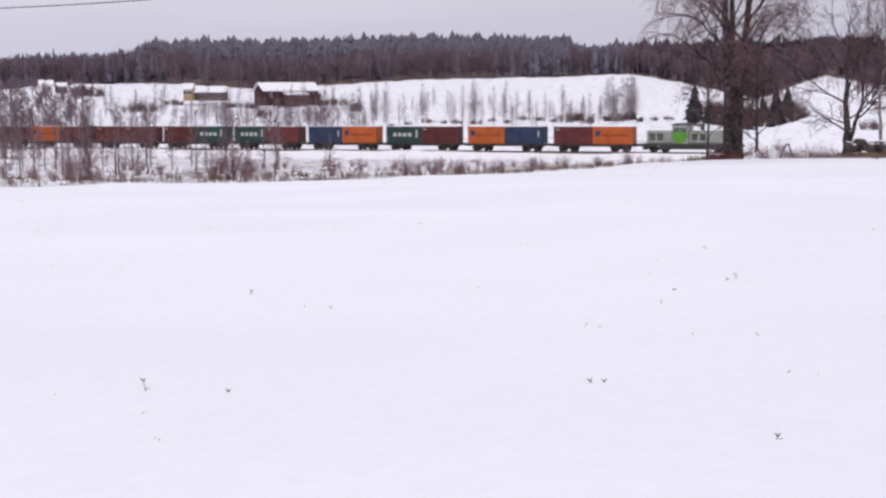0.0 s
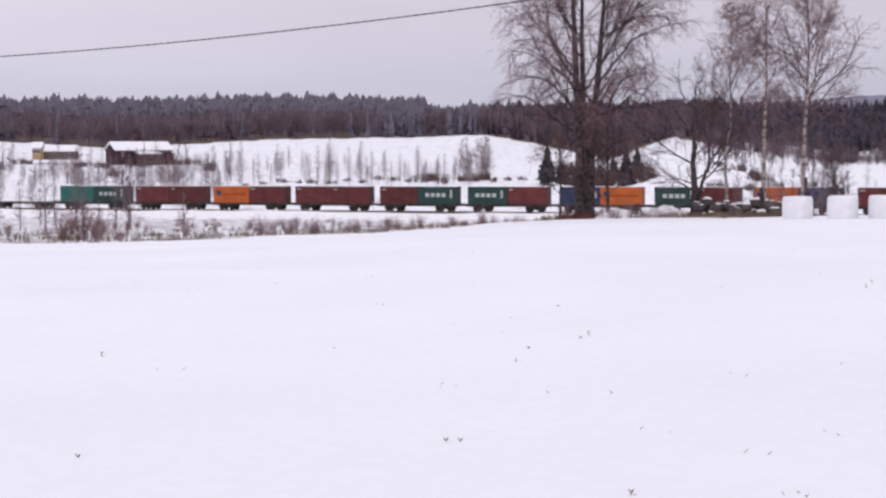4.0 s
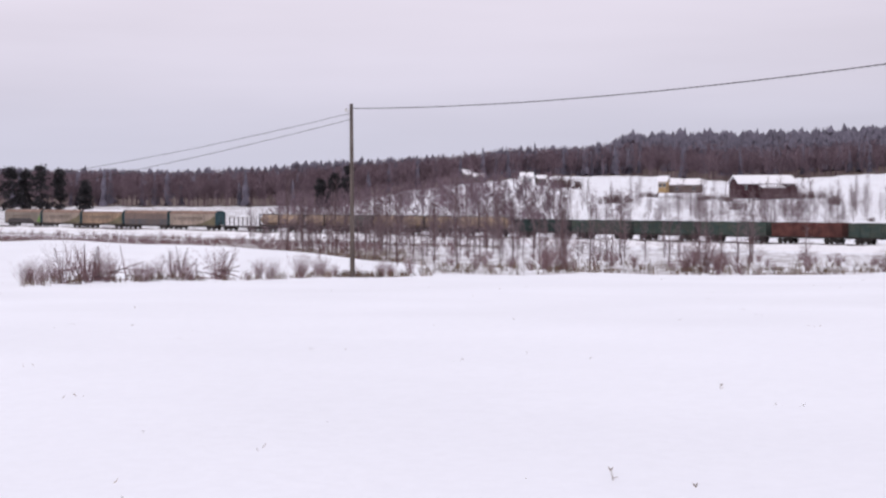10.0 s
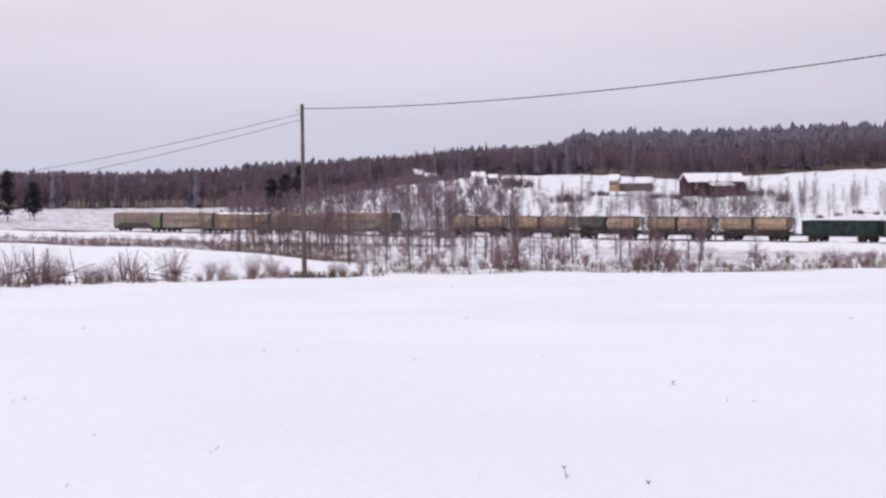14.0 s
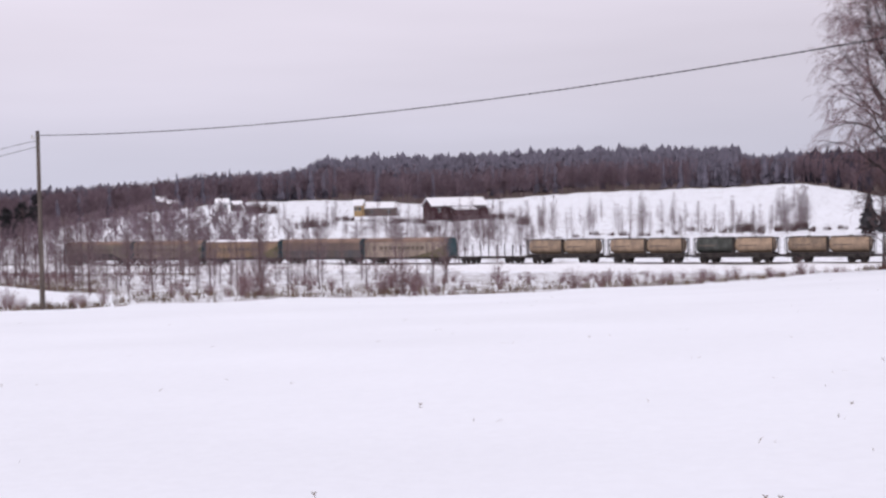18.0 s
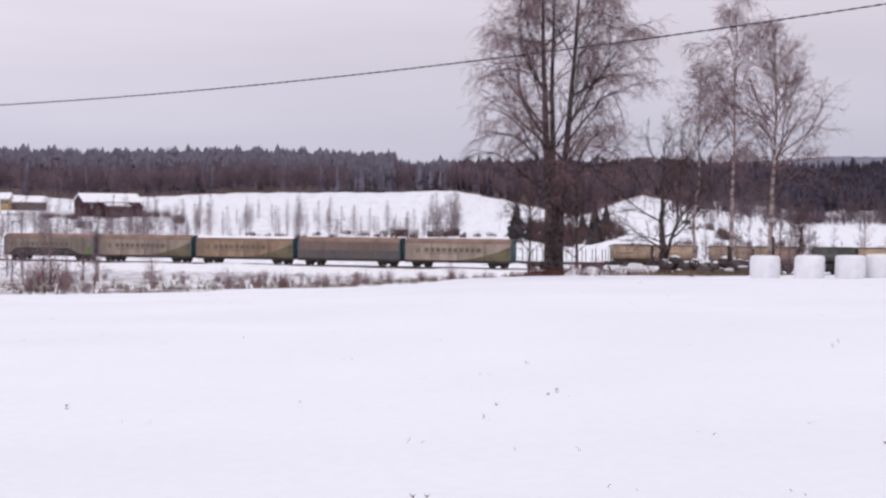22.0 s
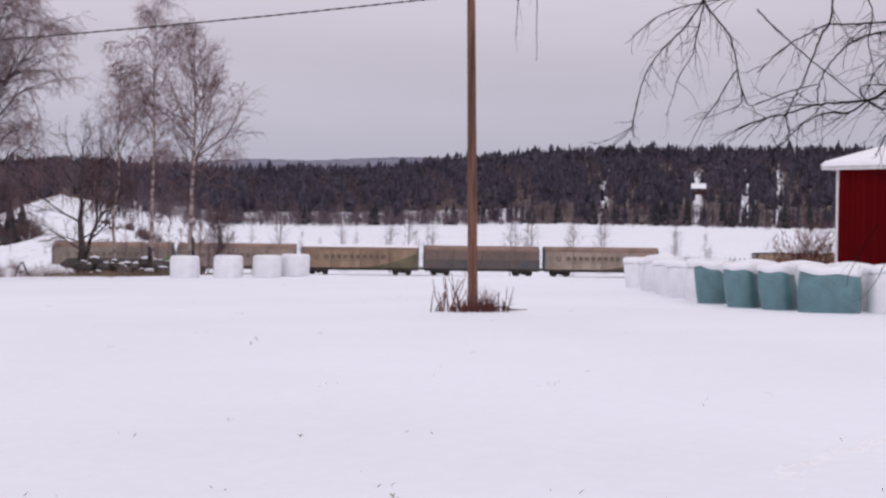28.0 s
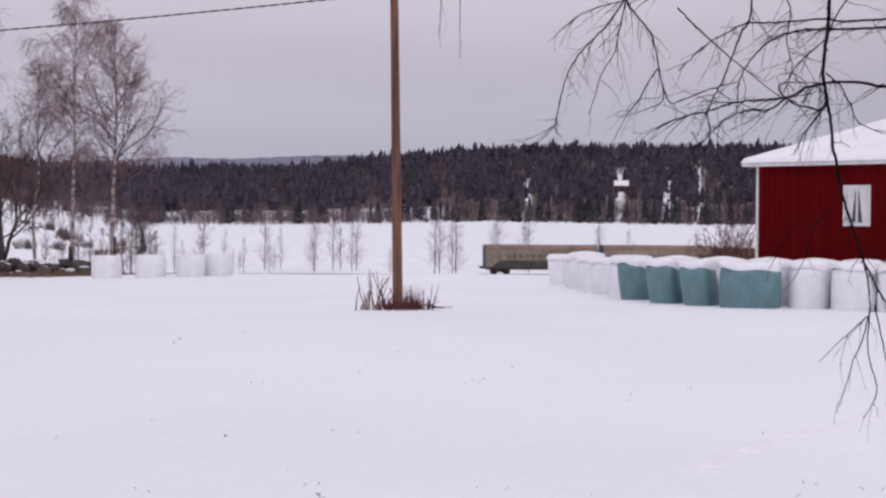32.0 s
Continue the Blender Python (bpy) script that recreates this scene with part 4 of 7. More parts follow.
# ---------------------------------------------------------------- trees of the field edge
def branchy(rng, base, height_m, r0, stems=1, crown_from=0.22, limbs=34, spread=0.30, droop=0.5, lean=(0, 0), twig=1.0, rise=43, flare=0.0, thin=1.0, forks=1, cone=False, fs=1.0):
    """Segments of a bare tree: trunk, limbs and fine hanging twigs."""
    trunk, limb, fine = [], [], []

    def grow(q, dv, ln, r, depth):
        """A crooked limb that forks and carries hanging twigs."""
        m = 6
        for k in range(m):
            dv = dv + rng.normal(0, 0.13, 3) + np.array([0, 0, -droop * 0.10 * (k > 2)])
            dv = dv / np.linalg.norm(dv)
            q2 = q + dv * ln / m
            limb.append([*q, *q2, r * (1 - 0.9 * k / m) + 0.006, r * (1 - 0.9 * (k + 1) / m) + 0.006])
            if depth and 1 <= k <= 4 and rng.uniform() < 0.6:
                w = dv * 0.8 + rng.normal(0, 0.5, 3)
                grow(q2.copy(), w / np.linalg.norm(w), ln * rng.uniform(0.38, 0.62), r * (1 - k / m) * 0.75, depth - 1)
            if k >= 2 or (k and not depth):
                for _ in range(int(2 * twig * min(1, 0.3 + ln / 2.6) + rng.uniform())):
                    tv = dv * 0.6 + rng.normal(0, 0.5, 3) + np.array([0, 0, 0.15])
                    tv /= np.linalg.norm(tv)
                    tl = min(0.5 + ln * 0.16, 0.2 + ln * 0.45) * rng.uniform(0.6, 1.3)
                    g = q2.copy()
                    for kk in range(3):
                        tv = tv + rng.normal(0, 0.12, 3) + np.array([0, 0, -droop * 0.45])
                        tv /= np.linalg.norm(tv)
                        g2 = g + tv * tl / 3
                        fine.append([*g, *g2, (0.013 - 0.0025 * kk) * fs, (0.0105 - 0.0025 * kk) * fs])
                        for _ in range(2):
                            hv = tv * 0.35 + rng.normal(0, 0.28, 3) + np.array([0, 0, 0.3 - droop * rng.uniform(0.7, 1.4)])
                            hl = rng.uniform(0.25, 0.8) * (0.45 + droop * 0.9) * min(1, 0.35 + ln * 0.3)
                            fine.append([*g2, *(g2 + hv * hl), 0.0075 * fs, 0.0055 * fs])
                        g = g2
            q = q2

    if flare:
        trunk += [[*base, base[0], base[1], base[2] + 0.7, flare * 1.2, flare * 0.92], [base[0], base[1], base[2] + 0.7, base[0], base[1], base[2] + 3.2, flare * 0.92, flare * 0.62]]
    for s in range(stems):
        h = height_m * (1.0 if s == 0 else rng.uniform(0.85, 0.97))
        ang = rng.uniform(0, 6.28)
        off = np.array([math.cos(ang), math.sin(ang) * 0.4, 0]) * (0.25 + 0.45 * r0) * (stems > 1) * (1 if s % 2 else -1)
        if stems > 1:
            off = np.array([(s - (stems - 1) / 2) * 0.85 * r0 * 2, rng.uniform(-.2, .2), 0])
        n = 14
        pts = [np.array(base, float) + off * 0.5]
        direction = np.array([off[0] * 0.13 + lean[0], off[1] * 0.05 + lean[1], 1.0])
        for k in range(n):
            direction = direction + np.array([rng.uniform(-.05, .05), rng.uniform(-.05, .05), 0])
            direction[:2] *= 0.90
            pts.append(pts[-1] + direction / np.linalg.norm(direction) * h / n)
        pts = np.array(pts)
        rad = r0 * (1 - np.linspace(0, 1, n + 1)) ** (0.62 if stems > 1 else 0.8) * (0.8 if s else 1) + 0.012
        for k in range(n):
            trunk.append([*pts[k], *pts[k + 1], rad[k] * (1.35 if k == 0 else 1), rad[k + 1]])
        for j in range(limbs // stems):
            f = crown_from + (0.98 - crown_from) * ((j + rng.uniform(0, 1)) / (limbs // stems)) ** (1.12 if cone else 1.0)
            i = min(int(f * n), n - 1)
            p = pts[i] + (pts[i + 1] - pts[i]) * (f * n - i)
            a = rng.uniform(0, 2 * math.pi) if stems == 1 or rng.uniform() < 0.8 else math.pi * (s < stems / 2) + rng.uniform(-1.2, 1.2)
            prof = math.sin(math.pi * min(1, (f - crown_from) / (1 - crown_from) * 0.78 + 0.22)) ** 0.7
            if cone:
                g = (f - crown_from) / (1 - crown_from)
                prof = min(1, 0.55 + g * 3) * (1 - g) ** 0.8 * 1.15
            ln = height_m * spread * prof * rng.uniform(0.6, 1.15) + 0.3
            el = radians(rng.uniform(rise - 15, rise + 15) + 18 * f)
            dv = np.array([math.cos(a) * math.cos(el), math.sin(a) * math.cos(el), math.sin(el)])
            grow(p.copy(), dv, ln, max(0.016, rad[i] * 0.40) * thin, forks)
    return trunk, limb, fine


def crown(ob, limbs, fine, limb_mat, twig_mat):
    """Limbs and twigs of one tree as one crown with two surfaces."""
    v1, f1 = tube_mesh(limbs, 4)
    v2, f2 = tube_mesh(fine, 3)
    # three-sided sticks and four-sided ones have the same four-cornered faces
    c = np_mesh("crown", np.concatenate([v1, v2]), np.concatenate([f1, f2 + len(v1)]), limb_mat, ob)
    c.data.materials.append(twig_mat)
    c.data.polygons.foreach_set("material_index", np.concatenate([np.zeros(len(f1), np.int32), np.ones(len(f2), np.int32)]))
    return c


def tree(name, rng, az, d, h, r0, label, bark=M_BARK, twigs=M_TWIG, category="tree", group="", **kw):
    x, y = polar(az, d)
    z = gz(x, y) - 0.15
    t, l, f = branchy(rng, (0, 0, 0), h, r0, **kw)
    ob = empty(name, (x, y, z), label=label, category=category, group=group)
    np_mesh("trunk", *chain_mesh(t, 10), bark, ob, smooth=True)
    crown(ob, l, f, bark if bark is not M_BIRCH else M_TWIG, twigs)
    return ob


def stem_line(ctrl, n, rng, crook):
    """A slightly crooked line of n + 1 points through the control points, which rise in z."""
    c = np.array(ctrl, float)
    z = np.linspace(c[0, 2], c[-1, 2], n + 1)
    x, y = np.interp(z, c[:, 2], c[:, 0]), np.interp(z, c[:, 2], c[:, 1])
    for _ in range(2):
        x[1:-1], y[1:-1] = (x[:-2] + 2 * x[1:-1] + x[2:]) / 4, (y[:-2] + 2 * y[1:-1] + y[2:]) / 4
    x[1:] += np.cumsum(rng.normal(0, crook, n)) * 0.6
    y[1:] += np.cumsum(rng.normal(0, crook, n)) * 0.6
    return np.stack([x, y, z], 1)


def birch_parts(rng, stems, limbs, reach, crown_from, rise, weep, dens, lim_r=0.36, steps=8, twig_r=0.0062, crook=0.05, shape=None):
    """Trunk, limbs and twigs of a bare birch. stems: (control points, foot radius, side to which it leans)."""
    trunk, limb, fine = [], [], []
    N = lambda s: rng.normal(0, s, 3)
    unit = lambda v: v / np.linalg.norm(v)
    down = np.array([0, 0, -1.0])
    shape = shape or ((0.0, 0.5), (0.2, 0.9), (0.45, 1.0), (0.75, 0.75), (1.0, 0.25))
    sx, sy = [a for a, _ in shape], [b for _, b in shape]

    def twigs(q, dv, size):
        tv = unit(dv * 0.6 + N(0.48))
        tl = rng.uniform(0.35, 0.85) * (1 + 0.75 * weep) * size
        for k in range(4):
            tv = unit(tv + N(0.10) + down * weep * 0.42)
            q2 = q + tv * tl / 4
            fine.append([*q, *q2, twig_r * (1 - 0.14 * k), twig_r * (0.86 - 0.14 * k)])
            if k < 3:
                w = unit(tv + N(0.45) + down * weep * 0.3)
                fine.append([*q2, *(q2 + w * rng.uniform(0.15, 0.38) * size * (1 + 0.5 * weep)), twig_r * 0.72, twig_r * 0.5])
            q = q2

    def second(q, dv, ln, r):
        n = 5
        for k in range(n):
            dv = unit(dv + N(0.13) + down * weep * 0.11 * (k > 0))
            q2 = q + dv * ln / n
            limb.append([*q, *q2, r * (1 - 0.8 * k / n) + 0.005, r * (1 - 0.8 * (k + 1) / n) + 0.005])
            for _ in range(int(dens * min(1.25, 0.2 + ln * 0.6) * (1.0 if k else 0.5) + rng.uniform())):
                twigs(q2, dv, 0.75 + 0.25 * min(1.0, ln))
            q = q2

    for ctrl, r0, side in stems:
        n = 22
        pts = stem_line(ctrl, n, rng, crook)
        rad = r0 * (1 - np.linspace(0, 1, n + 1)) ** 0.95 + 0.012
        for k in range(n):
            trunk.append([*pts[k], *pts[k + 1], rad[k] * (1.25 if k == 0 else 1), rad[k + 1]])
        top = pts[-1, 2]
        for j in range(limbs):
            g = (j + rng.uniform(0, 1)) / limbs
            f = crown_from + (0.985 - crown_from) * g
            i = min(int(np.searchsorted(pts[:, 2], f * top)) - 1, n - 1)
            p = pts[i] + (pts[i + 1] - pts[i]) * (f * top - pts[i, 2]) / (pts[i + 1, 2] - pts[i, 2])
            a = rng.uniform(0, 2 * math.pi)
            if side and rng.uniform() < 0.6:
                a = (0 if side > 0 else math.pi) + rng.uniform(-1.3, 1.3)
            ln = reach * float(np.interp(g, sx, sy)) * rng.uniform(0.62, 1.08) + 0.25
            el = radians(rng.uniform(rise - 13, rise + 13) + 16 * g)
            dv = np.array([math.cos(a) * math.cos(el), math.sin(a) * math.cos(el), math.sin(el)])
            r, q = max(0.014, min(rad[i] * lim_r, 0.0135 * ln + 0.008)), p.copy()
            for k in range(steps):
                u = k / steps
                dv = unit(dv + N(0.14) + np.array([0, 0, 0.06]) * (u < 0.4) + down * weep * 0.17 * (u > 0.45))
                q2 = q + dv * ln / steps
                limb.append([*q, *q2, r * (1 - 0.85 * u) + 0.006, r * (1 - 0.85 * (k + 1) / steps) + 0.006])
                if k >= 1:
                    for _ in range(1 + (rng.uniform() < 0.45)):
                        w = unit(dv * 0.75 + N(0.55))
                        second(q2, w, ln * (0.46 * (1 - u) + 0.15) * rng.uniform(0.6, 1.1), r * (1 - 0.8 * u) * 0.5)
                q = q2
            second(q, dv, ln * 0.16 + 0.2, 0.008)
        second(pts[-1], np.array([0, 0, 1.0]), 0.7, 0.01)
    return trunk, limb, fine


def birch(rng, az, d, label, bark=M_BIRCH, twigs=M_TWIG_RED, group="", foot=0.0, name="birch_tree", **kw):
    x, y = polar(az, d)
    ob = empty(name, (x, y, gz(x, y) - 0.15), label=label, category="tree", group=group)
    t, l, f = birch_parts(rng, **kw)
    np_mesh("trunk", *chain_mesh(t, 10), bark, ob, smooth=True)
    if foot:
        # cracked black bark round the foot of the stem
        r = kw["stems"][0][1]
        segs, p = [], np.array(kw["stems"][0][0][0], float)
        hs = np.linspace(0, foot, 9)
        for k in range(8):
            segs.append([p[0], p[1], hs[k], p[0] + rng.normal(0, 0.006), p[1], hs[k + 1], r * (1.42 - 0.05 * k) * rng.uniform(0.97, 1.04), r * (1.37 - 0.05 * k)])
        for k in range(7):
            segs[k + 1][:3] = segs[k][3:6]
        np_mesh("foot_bark", *chain_mesh(segs, 12), M_BARK, ob, "cracked dark bark round the foot", smooth=True)
    crown(ob, l, f, M_BARK if bark is M_BARK else M_TWIG, twigs)
    return ob


rng_t = np.random.default_rng(11)
birch(np.random.default_rng(12), 15.85, 97, "large old birch with three dark stems and drooping bare twigs", M_BARK, M_TWIG_RED,
      stems=[([(-0.30, 0, 0), (-0.38, 0, 5), (-0.70, 0, 11), (-1.05, 0, 22.5)], 0.33, -1),
             ([(0.02, 0.1, 0), (0.02, 0.1, 5.5), (-0.15, 0.2, 11), (-0.05, 0.3, 21.5)], 0.27, 0),
             ([(0.34, 0, 0), (0.46, 0, 5), (1.0, 0.1, 10.5), (1.75, 0.1, 21.5)], 0.31, 1)],
      limbs=19, reach=7.6, crown_from=0.15, rise=38, weep=0.8, dens=2.8, steps=9, twig_r=0.0085, crook=0.03, shape=((0.0, 0.55), (0.15, 0.9), (0.4, 1.0), (0.7, 0.85), (1.0, 0.3)))
birch(np.random.default_rng(5), 24.05, 90, "slender white-barked birch with a broad crown of reddish bare twigs", group="birches beside the bales", foot=2.6,
      stems=[([(0, 0, 0), (-0.05, 0, 4), (0.10, 0, 9), (0.05, 0, 14.6)], 0.155, 0)],
      limbs=36, reach=5.4, crown_from=0.31, rise=43, weep=0.10, dens=1.7, twig_r=0.0072, steps=8, shape=((0.0, 0.8), (0.14, 1.0), (0.5, 0.62), (0.8, 0.34), (1.0, 0.12)))
birch(np.random.default_rng(6), 22.50, 92, "tall slender white birch with bare hanging twigs", group="birches beside the bales", foot=2.0,
      stems=[([(0, 0, 0), (0.08, 0, 3), (-0.05, 0, 6), (0.12, 0, 9), (-0.05, 0, 16.3)], 0.135, 0)],
      limbs=30, reach=3.1, crown_from=0.36, rise=42, weep=0.85, dens=2.2, twig_r=0.0072, steps=6, shape=((0.0, 0.6), (0.3, 1.0), (0.65, 0.95), (1.0, 0.3)))
birch(np.random.default_rng(8), 21.25, 94, "thin young birch with pale bark", group="birches beside the bales", foot=0.8,
      stems=[([(0, 0, 0), (0.02, 0, 4.5), (0.30, 0, 6.2), (0.12, 0, 8), (0.15, 0, 12.3)], 0.105, 0)],
      limbs=26, reach=3.5, crown_from=0.34, rise=46, weep=0.08, dens=1.5, twig_r=0.0068, steps=6)
birch(np.random.default_rng(21), 19.95, 94, "low spreading bare tree with dark crooked limbs", M_BARK, M_TWIG, name="maple_tree",
      stems=[([(0, 0, 0), (0.05, 0, 3), (0.0, 0, 8.6)], 0.24, 0), ([(0.1, 0, 0), (0.25, 0, 1.2), (1.0, 0, 3.2), (1.3, 0, 8.0)], 0.13, 1)],
      limbs=11, reach=3.9, crown_from=0.15, rise=36, weep=0.0, dens=1.5, twig_r=0.0085, steps=7, lim_r=0.5, crook=0.07, shape=((0.0, 0.9), (0.3, 1.0), (0.7, 0.65), (1.0, 0.3)))
tree("alder_tree", rng_t, 16.75, 96, 6.0, 0.10, "small bare alder beside the old birch", M_BARK, M_TWIG, limbs=18, spread=0.3, droop=0.2, crown_from=0.2)
tree("alder_tree", rng_t, 14.9, 96, 5.2, 0.08, "thin bare sapling at the foot of the birch", M_BARK, M_TWIG, limbs=14, spread=0.3, droop=0.2, crown_from=0.25)
tree("alder_tree", rng_t, 25.0, 105, 5.0, 0.09, "bare young alder behind the bales", M_BARK, M_TWIG, limbs=16, spread=0.28, droop=0.1, crown_from=0.2)


# ---------------------------------------------------------------- bales
def round_bale(x, y, r, h, material, label, group, lean=0.0, rz=0.0, cap=False):
    rng = np.random.default_rng(int(abs(x * 37 + y * 11) * 10))
    z = gz(x, y) - 0.04
    ob = empty("bale", (x, y, z), rz, label=label, category="bale", group=group)
    seg, prof = 28, [(0.93, 0.0), (1.0, 0.07), (1.02, 0.3), (1.015, 0.6), (1.0, 0.85), (0.96, 0.94), (0.88, 0.985), (0.6, 1.0), (0.0, 1.0)]
    vs, fs = [], []
    lump = rng.uniform(-0.03, 0.03, seg)
    lump = (lump + np.roll(lump, 1) + np.roll(lump, 2)) / 2
    for pr, pz in prof:
        for k in range(seg):
            a = 2 * math.pi * k / seg
            rr = r * pr * (1 + lump[k] + 0.008 * math.sin(5 * a + 9 * pz))
            vs.append((rr * math.cos(a) + lean * pz * h, rr * math.sin(a), pz * h * (1 + 0.4 * lump[(k * 3) % seg])))
    for j in range(len(prof) - 1):
        for k in range(seg):
            fs.append((j * seg + k, j * seg + (k + 1) % seg, (j + 1) * seg + (k + 1) % seg, (j + 1) * seg + k))
    mesh_ob("wrap", vs, fs, material, ob, smooth=True)
    if cap:
        vs, fs = [], []
        for pr, pz in ((1.03, 0.90), (1.04, 0.97), (0.97, 1.04), (0.7, 1.09), (0.0, 1.11)):
            for k in range(seg):
                a = 2 * math.pi * k / seg
                vs.append((r * pr * (1 + lump[k]) * math.cos(a) + lean * h, r * pr * (1 + lump[k]) * math.sin(a), h * (pz + (0.10 * lump[k] * 10 if pr > 1 else 0))))
        for j in range(4):
            for k in range(seg):
                fs.append((j * seg + k, j * seg + (k + 1) % seg, (j + 1) * seg + (k + 1) % seg, (j + 1) * seg + k))
        mesh_ob("snow_cap", vs, fs, M_SNOWCAP, ob, "snow lying on top", smooth=True)
    return ob


def on_ground(az, el):
    """Distance at which the ground is seen under that elevation."""
    d = np.arange(8, 110, 0.1)
    x, y = d * math.sin(radians(az)), d * math.cos(radians(az))
    e = np.degrees(np.arctan2(height(x, y) - EYE, d))
    k = int(np.argmax(e >= el))
    return float(d[k])


for az, el, lean in ((23.80, -2.46, 0.0), (25.43, -2.44, 0.02), (26.90, -2.42, 0.0), (27.92, -2.37, 0.08)):
    d = on_ground(az, el) + 0.5
    x, y = polar(az, d)
    round_bale(x, y, radians(1.10) * d / 2, radians(0.88) * d, M_WHITE_WRAP, "white plastic-wrapped round silage bale standing on the snow", "silage bales in the field", lean)


# ---------------------------------------------------------------- poles and wires
def pole(az, d, h, r0, r1, material, label, lean=(0, 0)):
    x, y = polar(az, d)
    z = gz(x, y)
    ob = empty("utility_pole", (x, y, z), label=label, category="utility pole", group="poles of the overhead line")
    bm = cyl((0, 0, -0.3), (lean[0], lean[1], h), r0, r1, seg=16)
    part("post", bm, material, ob)
    top = Vector((x + lean[0], y + lean[1], z + h))
    bm = cyl((lean[0] - 0.05, lean[1], h - 0.35), (lean[0] - 0.28, lean[1], h - 0.35), 0.02, seg=6)
    cyl((lean[0] - 0.28, lean[1], h - 0.37), (lean[0] - 0.28, lean[1], h - 0.20), 0.045, seg=8, bm=bm)
    part("insulator", bm, M_PORCELAIN, ob)
    return top


P_LEFT = pole(-16.62, 74, 8.58, 0.125, 0.085, M_POLE_GREY, "grey weathered wooden pole carrying an overhead cable")
P_RIGHT = pole(34.80, 37.5, 8.6, 0.13, 0.10, M_POLE, "brown wooden pole standing in the snowy field", lean=(-0.20, 0.0))


def wire(a, b, sag, r, label):
    a, b = Vector(a), Vector(b)
    n = 40
    segs = []
    pts = []
    for k in range(n + 1):
        f = k / n
        p = a.lerp(b, f)
        p.z -= sag * 4 * f * (1 - f)
        pts.append(p)
    for k in range(n):
        segs.append([*pts[k], *pts[k + 1], r, r])
    return tagged(np_mesh("overhead_cable", *tube_mesh(segs, 6), M_CABLE), label, "cable", kind="structure")


def twisted_cable(a, b, sag, r, pitch, label):
    """Two strands wound round each other along a sagging line."""
    a, b = Vector(a), Vector(b)
    n = int((b - a).length / pitch * 6)
    f = np.linspace(0, 1, n + 1)
    pts = np.array(a)[None] * (1 - f)[:, None] + np.array(b)[None] * f[:, None]
    pts[:, 2] -= sag * 4 * f * (1 - f)
    flat = np.array([b.y - a.y, a.x - b.x, 0.0])
    flat /= np.linalg.norm(flat)
    segs = []
    for s in (0, math.pi):
        ang = f * (b - a).length / pitch * 2 * math.pi + s
        q = pts + flat[None] * (np.cos(ang) * r)[:, None]
        q[:, 2] += np.sin(ang) * r
        segs += np.concatenate([q[:-1], q[1:], np.full((n, 2), r * 0.95)], 1).tolist()
    return tagged(np_mesh("overhead_cable", *chain_mesh(segs, 5), M_CABLE, smooth=True), label, "cable", kind="structure")


twisted_cable(P_LEFT - Vector((0, 0, 0.22)), P_RIGHT - Vector((0, 0, 0.68)), 1.07, 0.0125, 0.62, "twisted black overhead cable between two poles")
far_pole = Vector((*polar(-40, 118), EYE - 0.5))
wire(P_LEFT - Vector((0, 0, 0.45)), far_pole, 1.3, 0.013, "thin overhead wire leading away over the field")
wire(P_LEFT - Vector((0, 0, 0.75)), Vector((*polar(-42, 110), EYE - 2.6)), 1.2, 0.013, "thin overhead wire leading away over the field")


# ---------------------------------------------------------------- red house
def red_house():
    ax, ay = polar(48.40, 48.0)
    z = gz(ax, ay) - 0.1
    eave = EYE + math.tan(radians(2.0)) * 48.0
    h = eave - z
    ob = empty("red_house", (ax, ay, z), -84.0, label="red board-clad building with white corner trim and a snowy hip roof", category="building")
    L, Wd = 11.0, 9.0
    part("wall", box(0.0, 0.03, 0, L, Wd, h), M_RED_WALL, ob)
    return ob, h, L, Wd


HOUSE, HH, HL, HW = red_house()


